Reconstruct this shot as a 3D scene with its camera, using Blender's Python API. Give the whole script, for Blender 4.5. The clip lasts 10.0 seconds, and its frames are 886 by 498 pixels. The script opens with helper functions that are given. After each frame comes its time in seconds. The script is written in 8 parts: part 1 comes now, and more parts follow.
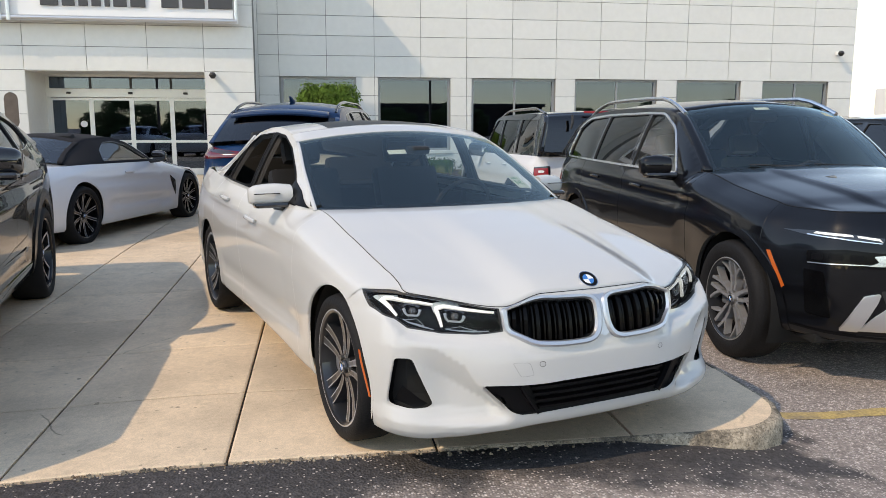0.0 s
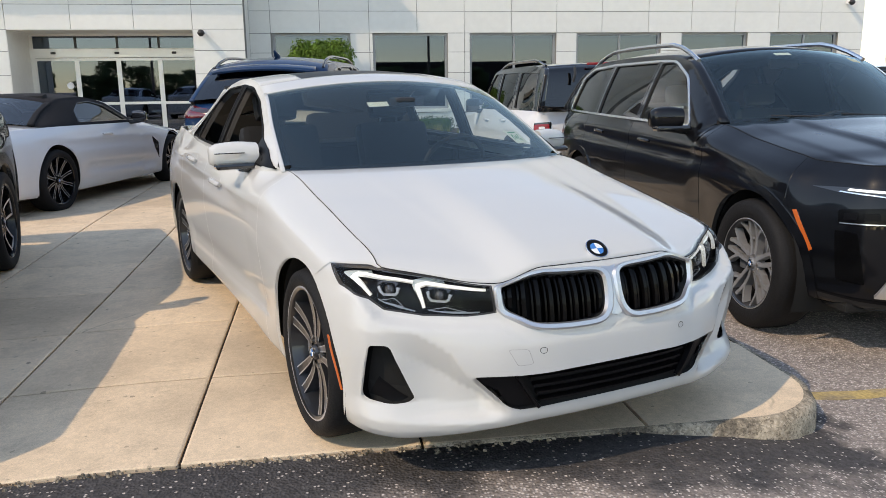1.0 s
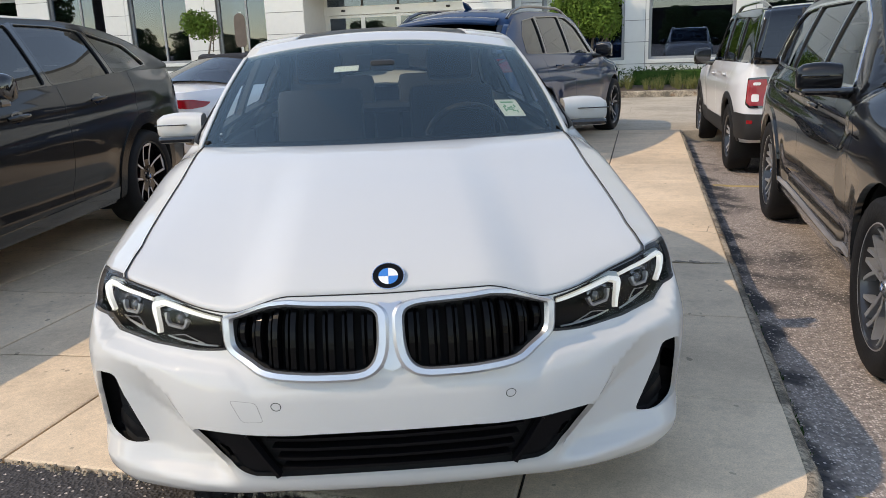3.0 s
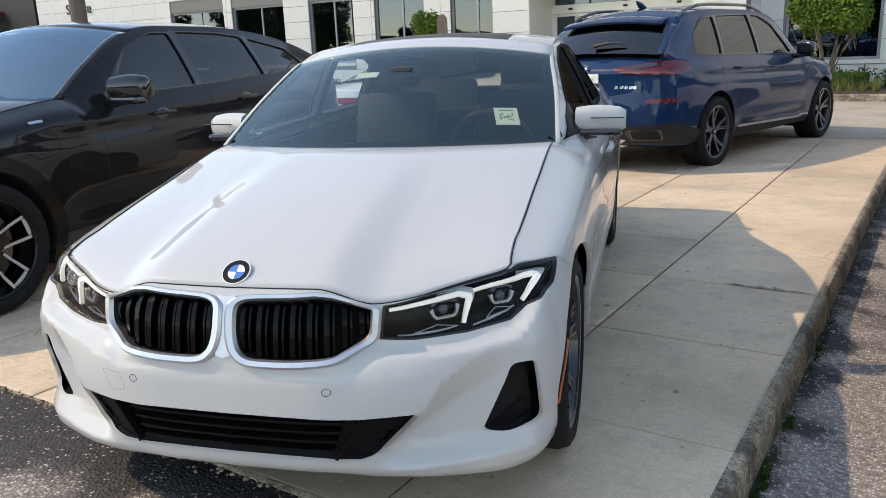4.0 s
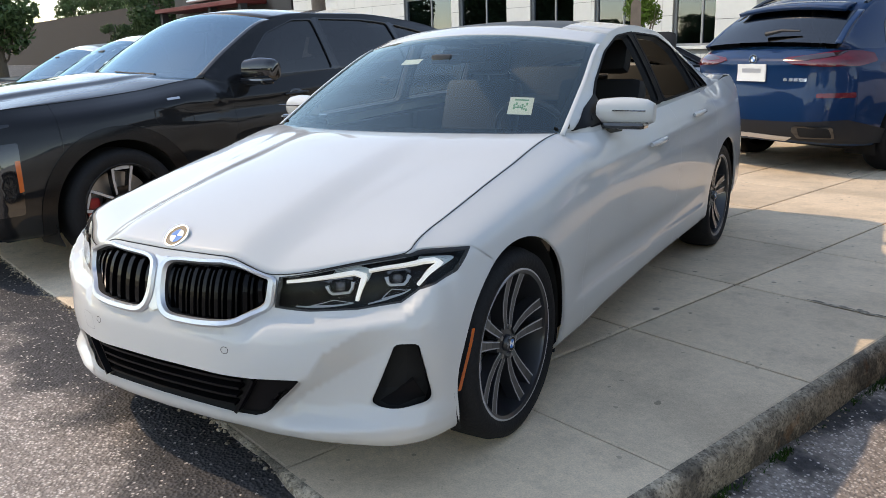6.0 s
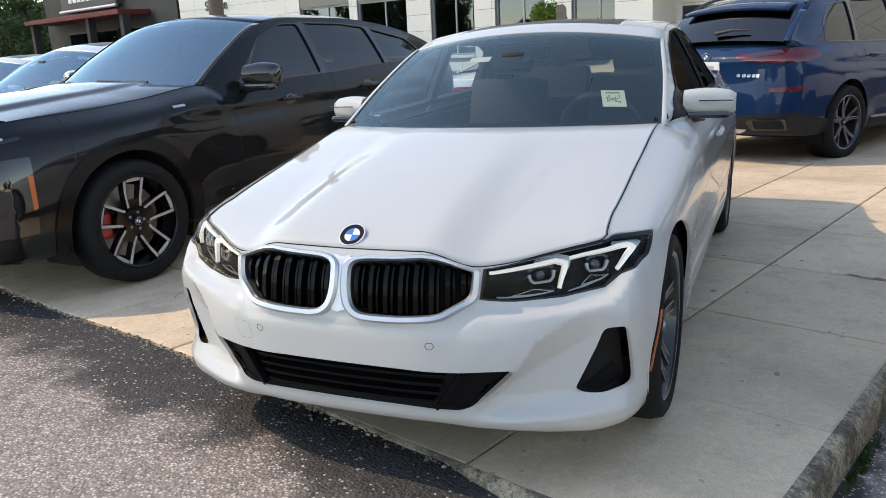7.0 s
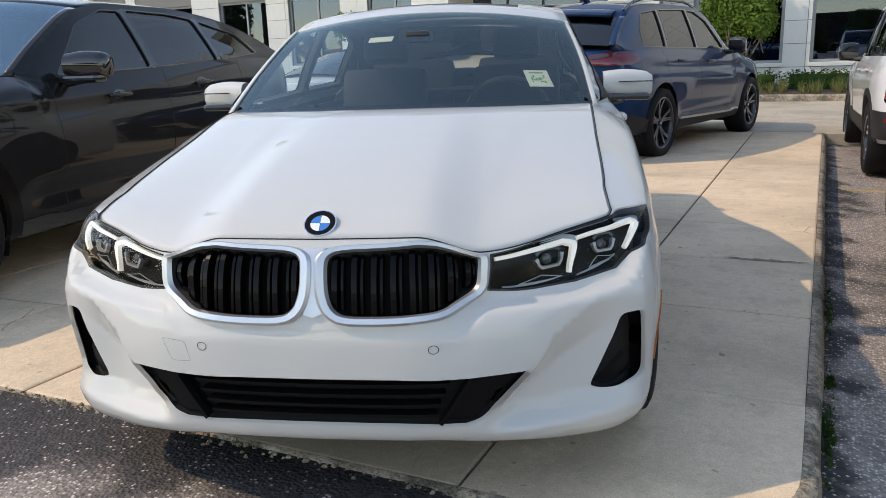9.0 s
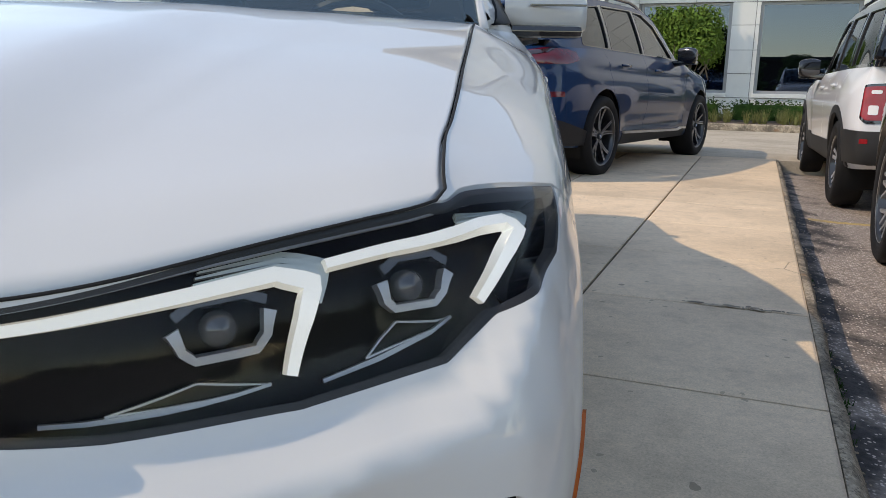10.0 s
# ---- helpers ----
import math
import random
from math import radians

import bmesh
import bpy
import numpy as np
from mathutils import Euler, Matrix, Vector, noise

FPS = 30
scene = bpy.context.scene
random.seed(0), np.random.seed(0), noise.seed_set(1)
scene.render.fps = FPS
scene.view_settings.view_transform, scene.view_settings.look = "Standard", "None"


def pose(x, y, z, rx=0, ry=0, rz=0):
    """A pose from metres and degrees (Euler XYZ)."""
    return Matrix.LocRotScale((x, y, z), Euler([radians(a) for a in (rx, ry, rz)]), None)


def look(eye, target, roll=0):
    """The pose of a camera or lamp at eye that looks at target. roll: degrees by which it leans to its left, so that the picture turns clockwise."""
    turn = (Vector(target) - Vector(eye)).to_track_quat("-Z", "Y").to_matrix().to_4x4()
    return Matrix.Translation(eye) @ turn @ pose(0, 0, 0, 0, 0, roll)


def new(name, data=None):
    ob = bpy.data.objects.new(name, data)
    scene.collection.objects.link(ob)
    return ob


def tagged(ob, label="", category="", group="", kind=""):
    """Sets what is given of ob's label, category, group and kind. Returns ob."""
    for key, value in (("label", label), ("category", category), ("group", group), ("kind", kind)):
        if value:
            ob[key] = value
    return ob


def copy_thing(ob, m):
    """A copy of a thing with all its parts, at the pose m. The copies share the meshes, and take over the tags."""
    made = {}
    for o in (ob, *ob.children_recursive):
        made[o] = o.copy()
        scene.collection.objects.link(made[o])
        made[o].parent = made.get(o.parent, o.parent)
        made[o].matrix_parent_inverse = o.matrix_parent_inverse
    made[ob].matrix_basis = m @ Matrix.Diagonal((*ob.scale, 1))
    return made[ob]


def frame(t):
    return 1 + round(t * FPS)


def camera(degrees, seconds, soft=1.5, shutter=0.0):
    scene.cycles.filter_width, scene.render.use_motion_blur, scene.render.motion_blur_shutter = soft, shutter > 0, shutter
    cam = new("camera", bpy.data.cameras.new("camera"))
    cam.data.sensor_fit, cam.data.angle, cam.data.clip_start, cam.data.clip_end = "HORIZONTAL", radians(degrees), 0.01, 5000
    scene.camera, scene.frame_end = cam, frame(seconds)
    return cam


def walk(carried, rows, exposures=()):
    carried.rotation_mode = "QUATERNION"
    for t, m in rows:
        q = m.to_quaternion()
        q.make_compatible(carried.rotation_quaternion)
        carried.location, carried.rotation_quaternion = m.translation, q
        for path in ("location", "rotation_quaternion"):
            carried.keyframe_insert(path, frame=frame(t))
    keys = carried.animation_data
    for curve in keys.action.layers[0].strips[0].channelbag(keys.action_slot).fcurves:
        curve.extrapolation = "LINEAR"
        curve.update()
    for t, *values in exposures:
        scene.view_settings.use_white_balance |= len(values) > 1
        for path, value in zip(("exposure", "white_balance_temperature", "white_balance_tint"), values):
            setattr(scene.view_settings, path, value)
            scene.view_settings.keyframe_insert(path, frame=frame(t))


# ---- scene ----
cam = camera(59.1, 10.0, soft=0.75)
METRES, EAST, NORTH, EYE, TILT, LEAN, TURN = 8.04, -0.866, -3.488, 1.34, -8.8, 0.0, -9.0
ROWS = [
    (0.0, 0.0, 0.0, 0.0, 0.0, 0.0, 0.0),
    (0.5, 0.0021, 0.0245, 0.0017, -0.32, -1.36, 0.3),
    (1.0, 0.008, 0.0588, 0.0024, 0.1, -2.9, 0.7),
    (1.5, 0.0323, 0.0932, 0.0061, 2.0, -4.3, 0.93),
    (2.0, 0.0783, 0.1166, 0.0113, 6.79, -5.34, 0.52),
    (2.5, 0.1265, 0.1489, 0.0136, 14.19, -6.09, -0.44),
    (4.0, 0.2959, 0.2388, 0.0324, 41.33, -7.68, -3.53),
    (4.5, 0.3455, 0.2747, 0.0383, 49.4, -8.43, -4.72),
    (5.0, 0.3737, 0.317, 0.0417, 56.06, -9.31, -5.79),
    (6.5, 0.348, 0.2766, 0.0333, 55.09, -9.52, -4.86),
    (7.0, 0.3138, 0.2282, 0.0265, 49.88, -8.76, -4.01),
    (7.5, 0.2808, 0.185, 0.0214, 44.8, -7.79, -3.23),
    (8.0, 0.2669, 0.1479, 0.0165, 40.47, -7.06, -2.66),
    (8.5, 0.255, 0.1581, 0.0119, 37.02, -6.79, -2.61),
    (9.0, 0.2376, 0.2145, 0.0066, 34.4, -6.58, -3.02),
    (9.5, 0.2162, 0.2921, 0.0004, 32.2, -6.37, -4.12),
    (10.0, 0.1837, 0.3801, -0.007, 30.27, -4.46, -5.49),
]
PATH = [(t, pose(EAST, NORTH, EYE, TILT, LEAN, TURN) @ pose(METRES * x, METRES * y, METRES * z, 90 + pitch, roll, yaw)) for t, x, y, z, yaw, pitch, roll in ROWS]
PATH += [(2.7, look((0.509, -2.398, 1.288), (0.204, -0.487, 0.780), -1.9)), (3.8, look((1.595, -2.035, 1.304), (0.645, -0.346, 0.807), -2.5)),
         (5.2, look((2.613, -1.316, 1.280), (1.120, -0.079, 0.788), -1.5)), (6.3, look((2.379, -1.557, 1.285), (0.912, -0.298, 0.770), -2.3))]
walk(cam, sorted(PATH, key=lambda row: row[0]), exposures=[(0.0, 1.22), (2.0, 1.25), (4.0, 1.31), (5.0, 1.34), (6.5, 1.35), (8.0, 1.27), (10.0, 1.20)])

# ---- light ----
SUN = Vector((-1.84, -1.0, 2.04)).normalized()
world = bpy.data.worlds.new("sky")
scene.world = world
world.use_nodes = True
_wn = world.node_tree.nodes
_sky = _wn.new("ShaderNodeTexSky")
_sky.sky_type, _sky.sun_disc = "NISHITA", False
_sky.sun_elevation = math.asin(SUN.z)
_sky.sun_rotation = math.atan2(SUN.x, SUN.y)
_sky.air_density, _sky.dust_density, _sky.ozone_density = 1.0, 0.12, 1.0
_wn["Background"].inputs[1].default_value = 0.14
world.node_tree.links.new(_sky.outputs[0], _wn["Background"].inputs[0])
sun_data = bpy.data.lights.new("sun", "SUN")
sun_data.energy, sun_data.angle, sun_data.color = 1.0, radians(0.6), (1.0, 0.91, 0.78)
sun_lamp = new("sun", sun_data)
sun_lamp.matrix_world = look((-30, -20, 40), Vector((-30, -20, 40)) - SUN)
scene.view_settings.use_white_balance = True
scene.view_settings.white_balance_temperature = 8450
scene.view_settings.white_balance_tint = 14

# ---- materials ----
def mat(name, color, rough=0.5, metal=0.0, coat=0.0, grain=0.0, scale=40.0, bump=0.0, spot=0.0, spot_scale=3.0,
        spot_color=None, per_piece=0.0, trans=0.0, spec=0.5, coat_rough=0.03):
    """A node material: base colour with fine grain, larger stains and relief."""
    m = bpy.data.materials.new(name)
    m.use_nodes = True
    n, l = m.node_tree.nodes, m.node_tree.links
    b = n["Principled BSDF"]
    b.inputs["Roughness"].default_value = rough
    b.inputs["Metallic"].default_value = metal
    b.inputs["Coat Weight"].default_value = coat
    b.inputs["Coat Roughness"].default_value = coat_rough
    b.inputs["Transmission Weight"].default_value = trans
    b.inputs["Specular IOR Level"].default_value = spec
    base = (*color, 1.0)
    b.inputs["Base Color"].default_value = base
    if grain or spot or bump or per_piece:
        co = n.new("ShaderNodeTexCoord")
        mp = n.new("ShaderNodeMapping")
        l.new(co.outputs["Object"], mp.inputs[0])
        if per_piece:
            info = n.new("ShaderNodeObjectInfo")
            mul = n.new("ShaderNodeMath")
            mul.operation = "MULTIPLY"
            mul.inputs[1].default_value = 37.0
            l.new(info.outputs["Random"], mul.inputs[0])
            l.new(mul.outputs[0], mp.inputs["Location"])
        fine = n.new("ShaderNodeTexNoise")
        fine.inputs["Scale"].default_value = scale
        fine.inputs["Detail"].default_value = 6.0
        l.new(mp.outputs[0], fine.inputs["Vector"])
        big = n.new("ShaderNodeTexNoise")
        big.inputs["Scale"].default_value = spot_scale
        big.inputs["Detail"].default_value = 5.0
        l.new(mp.outputs[0], big.inputs["Vector"])
        last = None

        def scaled(sock, amount):
            r = n.new("ShaderNodeMapRange")
            r.inputs["From Min"].default_value, r.inputs["From Max"].default_value = 0.25, 0.75
            r.inputs["To Min"].default_value, r.inputs["To Max"].default_value = 1.0 - amount, 1.0 + amount
            l.new(sock, r.inputs["Value"])
            return r.outputs[0]

        rgb = n.new("ShaderNodeRGB")
        rgb.outputs[0].default_value = base
        last = rgb.outputs[0]
        if spot:
            mx = n.new("ShaderNodeMix")
            mx.data_type = "RGBA"
            ramp = n.new("ShaderNodeMapRange")
            ramp.inputs["From Min"].default_value, ramp.inputs["From Max"].default_value = 0.45, 0.7
            ramp.inputs["To Max"].default_value = spot
            l.new(big.outputs["Fac"], ramp.inputs["Value"])
            l.new(ramp.outputs[0], mx.inputs[0])
            l.new(last, mx.inputs[6])
            mx.inputs[7].default_value = (*(spot_color or [c * 0.6 for c in color]), 1.0)
            last = mx.outputs[2]
        if grain:
            vm = n.new("ShaderNodeVectorMath")
            vm.operation = "SCALE"
            l.new(last, vm.inputs[0])
            l.new(scaled(fine.outputs["Fac"], grain), vm.inputs["Scale"])
            last = vm.outputs[0]
        if per_piece:
            vm = n.new("ShaderNodeVectorMath")
            vm.operation = "SCALE"
            r = n.new("ShaderNodeMapRange")
            r.inputs["To Min"].default_value, r.inputs["To Max"].default_value = 1.0 - per_piece, 1.0 + per_piece
            l.new(info.outputs["Random"], r.inputs["Value"])
            l.new(last, vm.inputs[0])
            l.new(r.outputs[0], vm.inputs["Scale"])
            last = vm.outputs[0]
        l.new(last, b.inputs["Base Color"])
        if bump:
            bp = n.new("ShaderNodeBump")
            bp.inputs["Strength"].default_value = bump
            bp.inputs["Distance"].default_value = 0.01
            l.new(fine.outputs["Fac"], bp.inputs["Height"])
            l.new(bp.outputs[0], b.inputs["Normal"])
    return m


def glass(name, tint, rough=0.0, alpha_mix=0.5, reflect_tint=(1.0, 1.0, 1.0)):
    """Thin tinted window glass: part clear, part sharp reflection in a given tint."""
    m = bpy.data.materials.new(name)
    m.use_nodes = True
    n, l = m.node_tree.nodes, m.node_tree.links
    n.remove(n["Principled BSDF"])
    clear = n.new("ShaderNodeBsdfTransparent")
    clear.inputs[0].default_value = (*tint, 1.0)
    gloss = n.new("ShaderNodeBsdfGlossy")
    gloss.inputs["Roughness"].default_value = rough
    gloss.inputs[0].default_value = (*reflect_tint, 1.0)
    fres = n.new("ShaderNodeFresnel")
    fres.inputs[0].default_value = 1.5 + alpha_mix
    mix = n.new("ShaderNodeMixShader")
    l.new(fres.outputs[0], mix.inputs[0])
    l.new(clear.outputs[0], mix.inputs[1])
    l.new(gloss.outputs[0], mix.inputs[2])
    l.new(mix.outputs[0], n["Material Output"].inputs[0])
    return m


class Nodes:
    """Short ways to add texture nodes to a material."""

    def __init__(self, name, rough, spec=0.3):
        self.m = bpy.data.materials.new(name)
        self.m.use_nodes = True
        self.n, self.l = self.m.node_tree.nodes, self.m.node_tree.links
        self.b = self.n["Principled BSDF"]
        self.b.inputs["Roughness"].default_value = rough
        self.b.inputs["Specular IOR Level"].default_value = spec
        self.co = self.n.new("ShaderNodeTexCoord").outputs["Object"]

    def plug(self, v, sock):
        if isinstance(v, (int, float)):
            sock.default_value = v
        else:
            self.l.new(v, sock)

    def math(self, op, a, c=0.0):
        q = self.n.new("ShaderNodeMath")
        q.operation = op
        self.plug(a, q.inputs[0])
        self.plug(c, q.inputs[1])
        return q.outputs[0]

    def ranged(self, v, a, c, lo=0.0, hi=1.0):
        q = self.n.new("ShaderNodeMapRange")
        q.interpolation_type = "SMOOTHSTEP"
        for k, x in (("From Min", a), ("From Max", c), ("To Min", lo), ("To Max", hi)):
            q.inputs[k].default_value = x
        self.l.new(v, q.inputs["Value"])
        return q.outputs[0]

    def noise(self, scale, detail=5.0, rough=0.5, at=None):
        q = self.n.new("ShaderNodeTexNoise")
        q.inputs["Scale"].default_value, q.inputs["Detail"].default_value, q.inputs["Roughness"].default_value = scale, detail, rough
        self.l.new(at or self.co, q.inputs["Vector"])
        return q.outputs

    def cells(self, scale, feature="F1", at=None):
        q = self.n.new("ShaderNodeTexVoronoi")
        q.feature = feature
        q.inputs["Scale"].default_value = scale
        self.l.new(at or self.co, q.inputs["Vector"])
        return q.outputs

    def first(self, colour):
        q = self.n.new("ShaderNodeSeparateColor")
        self.l.new(colour, q.inputs[0])
        return q.outputs[0]

    def mix(self, fac, a, c):
        q = self.n.new("ShaderNodeMix")
        q.data_type = "RGBA"
        self.plug(fac, q.inputs[0])
        for v, sock in ((a, q.inputs[6]), (c, q.inputs[7])):
            if isinstance(v, tuple):
                sock.default_value = (*v, 1)
            else:
                self.l.new(v, sock)
        return q.outputs[2]

    def scale(self, colour, f):
        q = self.n.new("ShaderNodeVectorMath")
        q.operation = "SCALE"
        self.l.new(colour, q.inputs[0])
        self.plug(f, q.inputs["Scale"])
        return q.outputs[0]

    def bend(self, amount, scale):
        """Coordinates shifted by noise."""
        q = self.n.new("ShaderNodeVectorMath")
        q.operation = "MULTIPLY_ADD"
        self.l.new(self.noise(scale, 3.0)["Color"], q.inputs[0])
        q.inputs[1].default_value = (amount,) * 3
        self.l.new(self.co, q.inputs[2])
        return q.outputs[0]

    def finish(self, colour, height, strength, distance):
        self.l.new(colour, self.b.inputs["Base Color"])
        bp = self.n.new("ShaderNodeBump")
        bp.inputs["Strength"].default_value, bp.inputs["Distance"].default_value = strength, distance
        self.l.new(height, bp.inputs["Height"])
        self.l.new(bp.outputs[0], self.b.inputs["Normal"])
        return self.m


def concrete_material(name, color, dirt=0.6):
    """Old broom-finished concrete: blotches, fine sand, dark specks, drips and hairline cracks."""
    k = Nodes(name, 0.9)
    dark = tuple(c * 0.62 for c in color)
    col = k.mix(k.math("MULTIPLY", k.ranged(k.noise(0.9, 7.0, 0.6)["Fac"], 0.42, 0.68), dirt), color, dark)
    col = k.mix(k.math("MULTIPLY", k.ranged(k.noise(6.0, 6.0, 0.65)["Fac"], 0.46, 0.72), 0.60), col, tuple(c * 0.72 for c in color))
    # pale worn spots
    col = k.mix(k.math("MULTIPLY", k.ranged(k.noise(2.3, 8.0, 0.7)["Fac"], 0.60, 0.72), 0.35), col, tuple(min(1, c * 1.22) for c in color))
    col = k.scale(col, k.ranged(k.noise(150.0, 6.0, 0.75)["Fac"], 0.28, 0.72, 0.84, 1.14))
    col = k.scale(col, k.ranged(k.noise(34.0, 5.0, 0.65)["Fac"], 0.30, 0.70, 0.93, 1.06))
    # sand grains and pits
    sand = k.cells(260.0)
    col = k.mix(k.math("MULTIPLY", k.math("GREATER_THAN", k.first(sand["Color"]), 0.93), 0.18), col, tuple(c * 0.35 for c in color))
    # scattered dark spots of gum and oil
    spots = k.cells(4.6, at=k.bend(0.05, 14.0))
    size = k.math("MULTIPLY", k.first(spots["Color"]), 0.075)
    hit = k.math("MULTIPLY", k.math("LESS_THAN", spots["Distance"], size), k.math("GREATER_THAN", k.first(spots["Color"]), 0.55))
    col = k.mix(k.math("MULTIPLY", hit, 0.72), col, tuple(c * 0.30 for c in color))
    small = k.cells(17.0, at=k.bend(0.02, 40.0))
    dot = k.math("MULTIPLY", k.math("LESS_THAN", small["Distance"], 0.15), k.math("GREATER_THAN", k.first(small["Color"]), 0.80))
    col = k.mix(k.math("MULTIPLY", dot, 0.55), col, tuple(c * 0.35 for c in color))
    # hairline cracks, here and there
    crack = k.cells(0.55, "DISTANCE_TO_EDGE", at=k.bend(0.16, 2.2))["Distance"]
    line = k.math("MULTIPLY", k.ranged(crack, 0.0, 0.0030, 1.0, 0.0), k.ranged(k.noise(1.1, 2.0)["Fac"], 0.58, 0.63))
    col = k.mix(k.math("MULTIPLY", line, 0.75), col, tuple(c * 0.22 for c in color))
    info = k.n.new("ShaderNodeObjectInfo")
    col = k.scale(col, k.ranged(info.outputs["Random"], 0.0, 1.0, 0.94, 1.05))
    return k.finish(col, k.noise(240.0, 6.0, 0.7)["Fac"], 0.18, 0.004)


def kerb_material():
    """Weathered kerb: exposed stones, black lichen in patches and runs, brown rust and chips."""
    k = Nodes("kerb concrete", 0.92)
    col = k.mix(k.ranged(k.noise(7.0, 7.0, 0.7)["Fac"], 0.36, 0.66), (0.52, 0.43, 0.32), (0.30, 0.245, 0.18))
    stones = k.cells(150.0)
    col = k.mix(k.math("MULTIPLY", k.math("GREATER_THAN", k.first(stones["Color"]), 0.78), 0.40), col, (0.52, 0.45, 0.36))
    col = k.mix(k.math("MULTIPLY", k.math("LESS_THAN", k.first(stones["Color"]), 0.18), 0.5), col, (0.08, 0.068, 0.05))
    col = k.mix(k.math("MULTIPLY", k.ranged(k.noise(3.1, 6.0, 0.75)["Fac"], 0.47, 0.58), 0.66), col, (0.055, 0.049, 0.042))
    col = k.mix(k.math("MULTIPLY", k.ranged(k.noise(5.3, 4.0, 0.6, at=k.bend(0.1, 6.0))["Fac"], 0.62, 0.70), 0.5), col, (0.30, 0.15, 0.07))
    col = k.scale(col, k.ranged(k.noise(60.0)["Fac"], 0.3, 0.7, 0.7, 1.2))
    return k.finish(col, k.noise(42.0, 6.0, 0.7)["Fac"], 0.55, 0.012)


def asphalt_material():
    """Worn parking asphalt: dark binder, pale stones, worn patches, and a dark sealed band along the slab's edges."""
    m = bpy.data.materials.new("asphalt")
    m.use_nodes = True
    n, l = m.node_tree.nodes, m.node_tree.links
    b = n["Principled BSDF"]
    b.inputs["Roughness"].default_value = 0.85
    b.inputs["Specular IOR Level"].default_value = 0.3
    co = n.new("ShaderNodeTexCoord")

    def math_node(op, a, c, clamp=False):
        q = n.new("ShaderNodeMath")
        q.operation, q.use_clamp = op, clamp
        for k, v in enumerate((a, c)):
            if isinstance(v, (int, float)):
                q.inputs[k].default_value = v
            else:
                l.new(v, q.inputs[k])
        return q.outputs[0]

    def ranged(v, a, c, lo=0.0, hi=1.0):
        q = n.new("ShaderNodeMapRange")
        q.interpolation_type = "SMOOTHSTEP"
        q.inputs["From Min"].default_value, q.inputs["From Max"].default_value = a, c
        q.inputs["To Min"].default_value, q.inputs["To Max"].default_value = lo, hi
        l.new(v, q.inputs["Value"])
        return q.outputs[0]

    def noise_tex(scale, detail):
        q = n.new("ShaderNodeTexNoise")
        q.inputs["Scale"].default_value, q.inputs["Detail"].default_value = scale, detail
        l.new(co.outputs["Object"], q.inputs["Vector"])
        return q.outputs["Fac"]

    stones = n.new("ShaderNodeTexVoronoi")
    stones.inputs["Scale"].default_value = 82.0
    stones.inputs["Randomness"].default_value = 1.0
    l.new(co.outputs["Object"], stones.inputs["Vector"])
    big, mid, fine = noise_tex(0.55, 6.0), noise_tex(3.2, 6.0), noise_tex(45.0, 5.0)
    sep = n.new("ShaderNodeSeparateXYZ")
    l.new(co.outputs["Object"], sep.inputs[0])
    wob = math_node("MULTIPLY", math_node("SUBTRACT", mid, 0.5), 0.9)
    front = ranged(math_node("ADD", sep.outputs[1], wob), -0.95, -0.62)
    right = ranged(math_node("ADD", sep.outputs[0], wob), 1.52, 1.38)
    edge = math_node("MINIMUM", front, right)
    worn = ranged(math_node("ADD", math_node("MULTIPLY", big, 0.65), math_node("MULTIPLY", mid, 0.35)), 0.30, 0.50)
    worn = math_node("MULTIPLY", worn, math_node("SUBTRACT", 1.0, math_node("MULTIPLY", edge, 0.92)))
    ramp = n.new("ShaderNodeValToRGB")
    ramp.color_ramp.elements[0].position, ramp.color_ramp.elements[0].color = 0.0, (0.052, 0.051, 0.053, 1)
    ramp.color_ramp.elements[1].position, ramp.color_ramp.elements[1].color = 1.0, (0.31, 0.262, 0.230, 1)
    l.new(worn, ramp.inputs[0])
    pick = n.new("ShaderNodeSeparateColor")
    l.new(stones.outputs["Color"], pick.inputs[0])
    share = math_node("SUBTRACT", 0.955, math_node("MULTIPLY", worn, 0.50))
    pale = math_node("MULTIPLY", math_node("GREATER_THAN", pick.outputs[0], share), ranged(stones.outputs["Distance"], 0.55, 0.30))
    mx = n.new("ShaderNodeMix")
    mx.data_type = "RGBA"
    l.new(pale, mx.inputs[0])
    l.new(ramp.outputs[0], mx.inputs[6])
    mx.inputs[7].default_value = (0.60, 0.53, 0.48, 1)
    vm = n.new("ShaderNodeVectorMath")
    vm.operation = "SCALE"
    l.new(mx.outputs[2], vm.inputs[0])
    l.new(ranged(fine, 0.3, 0.7, 0.72, 1.25), vm.inputs["Scale"])
    l.new(vm.outputs[0], b.inputs["Base Color"])
    bp = n.new("ShaderNodeBump")
    bp.inputs["Strength"].default_value, bp.inputs["Distance"].default_value = 0.7, 0.008
    l.new(stones.outputs["Distance"], bp.inputs["Height"])
    l.new(bp.outputs[0], b.inputs["Normal"])
    return m


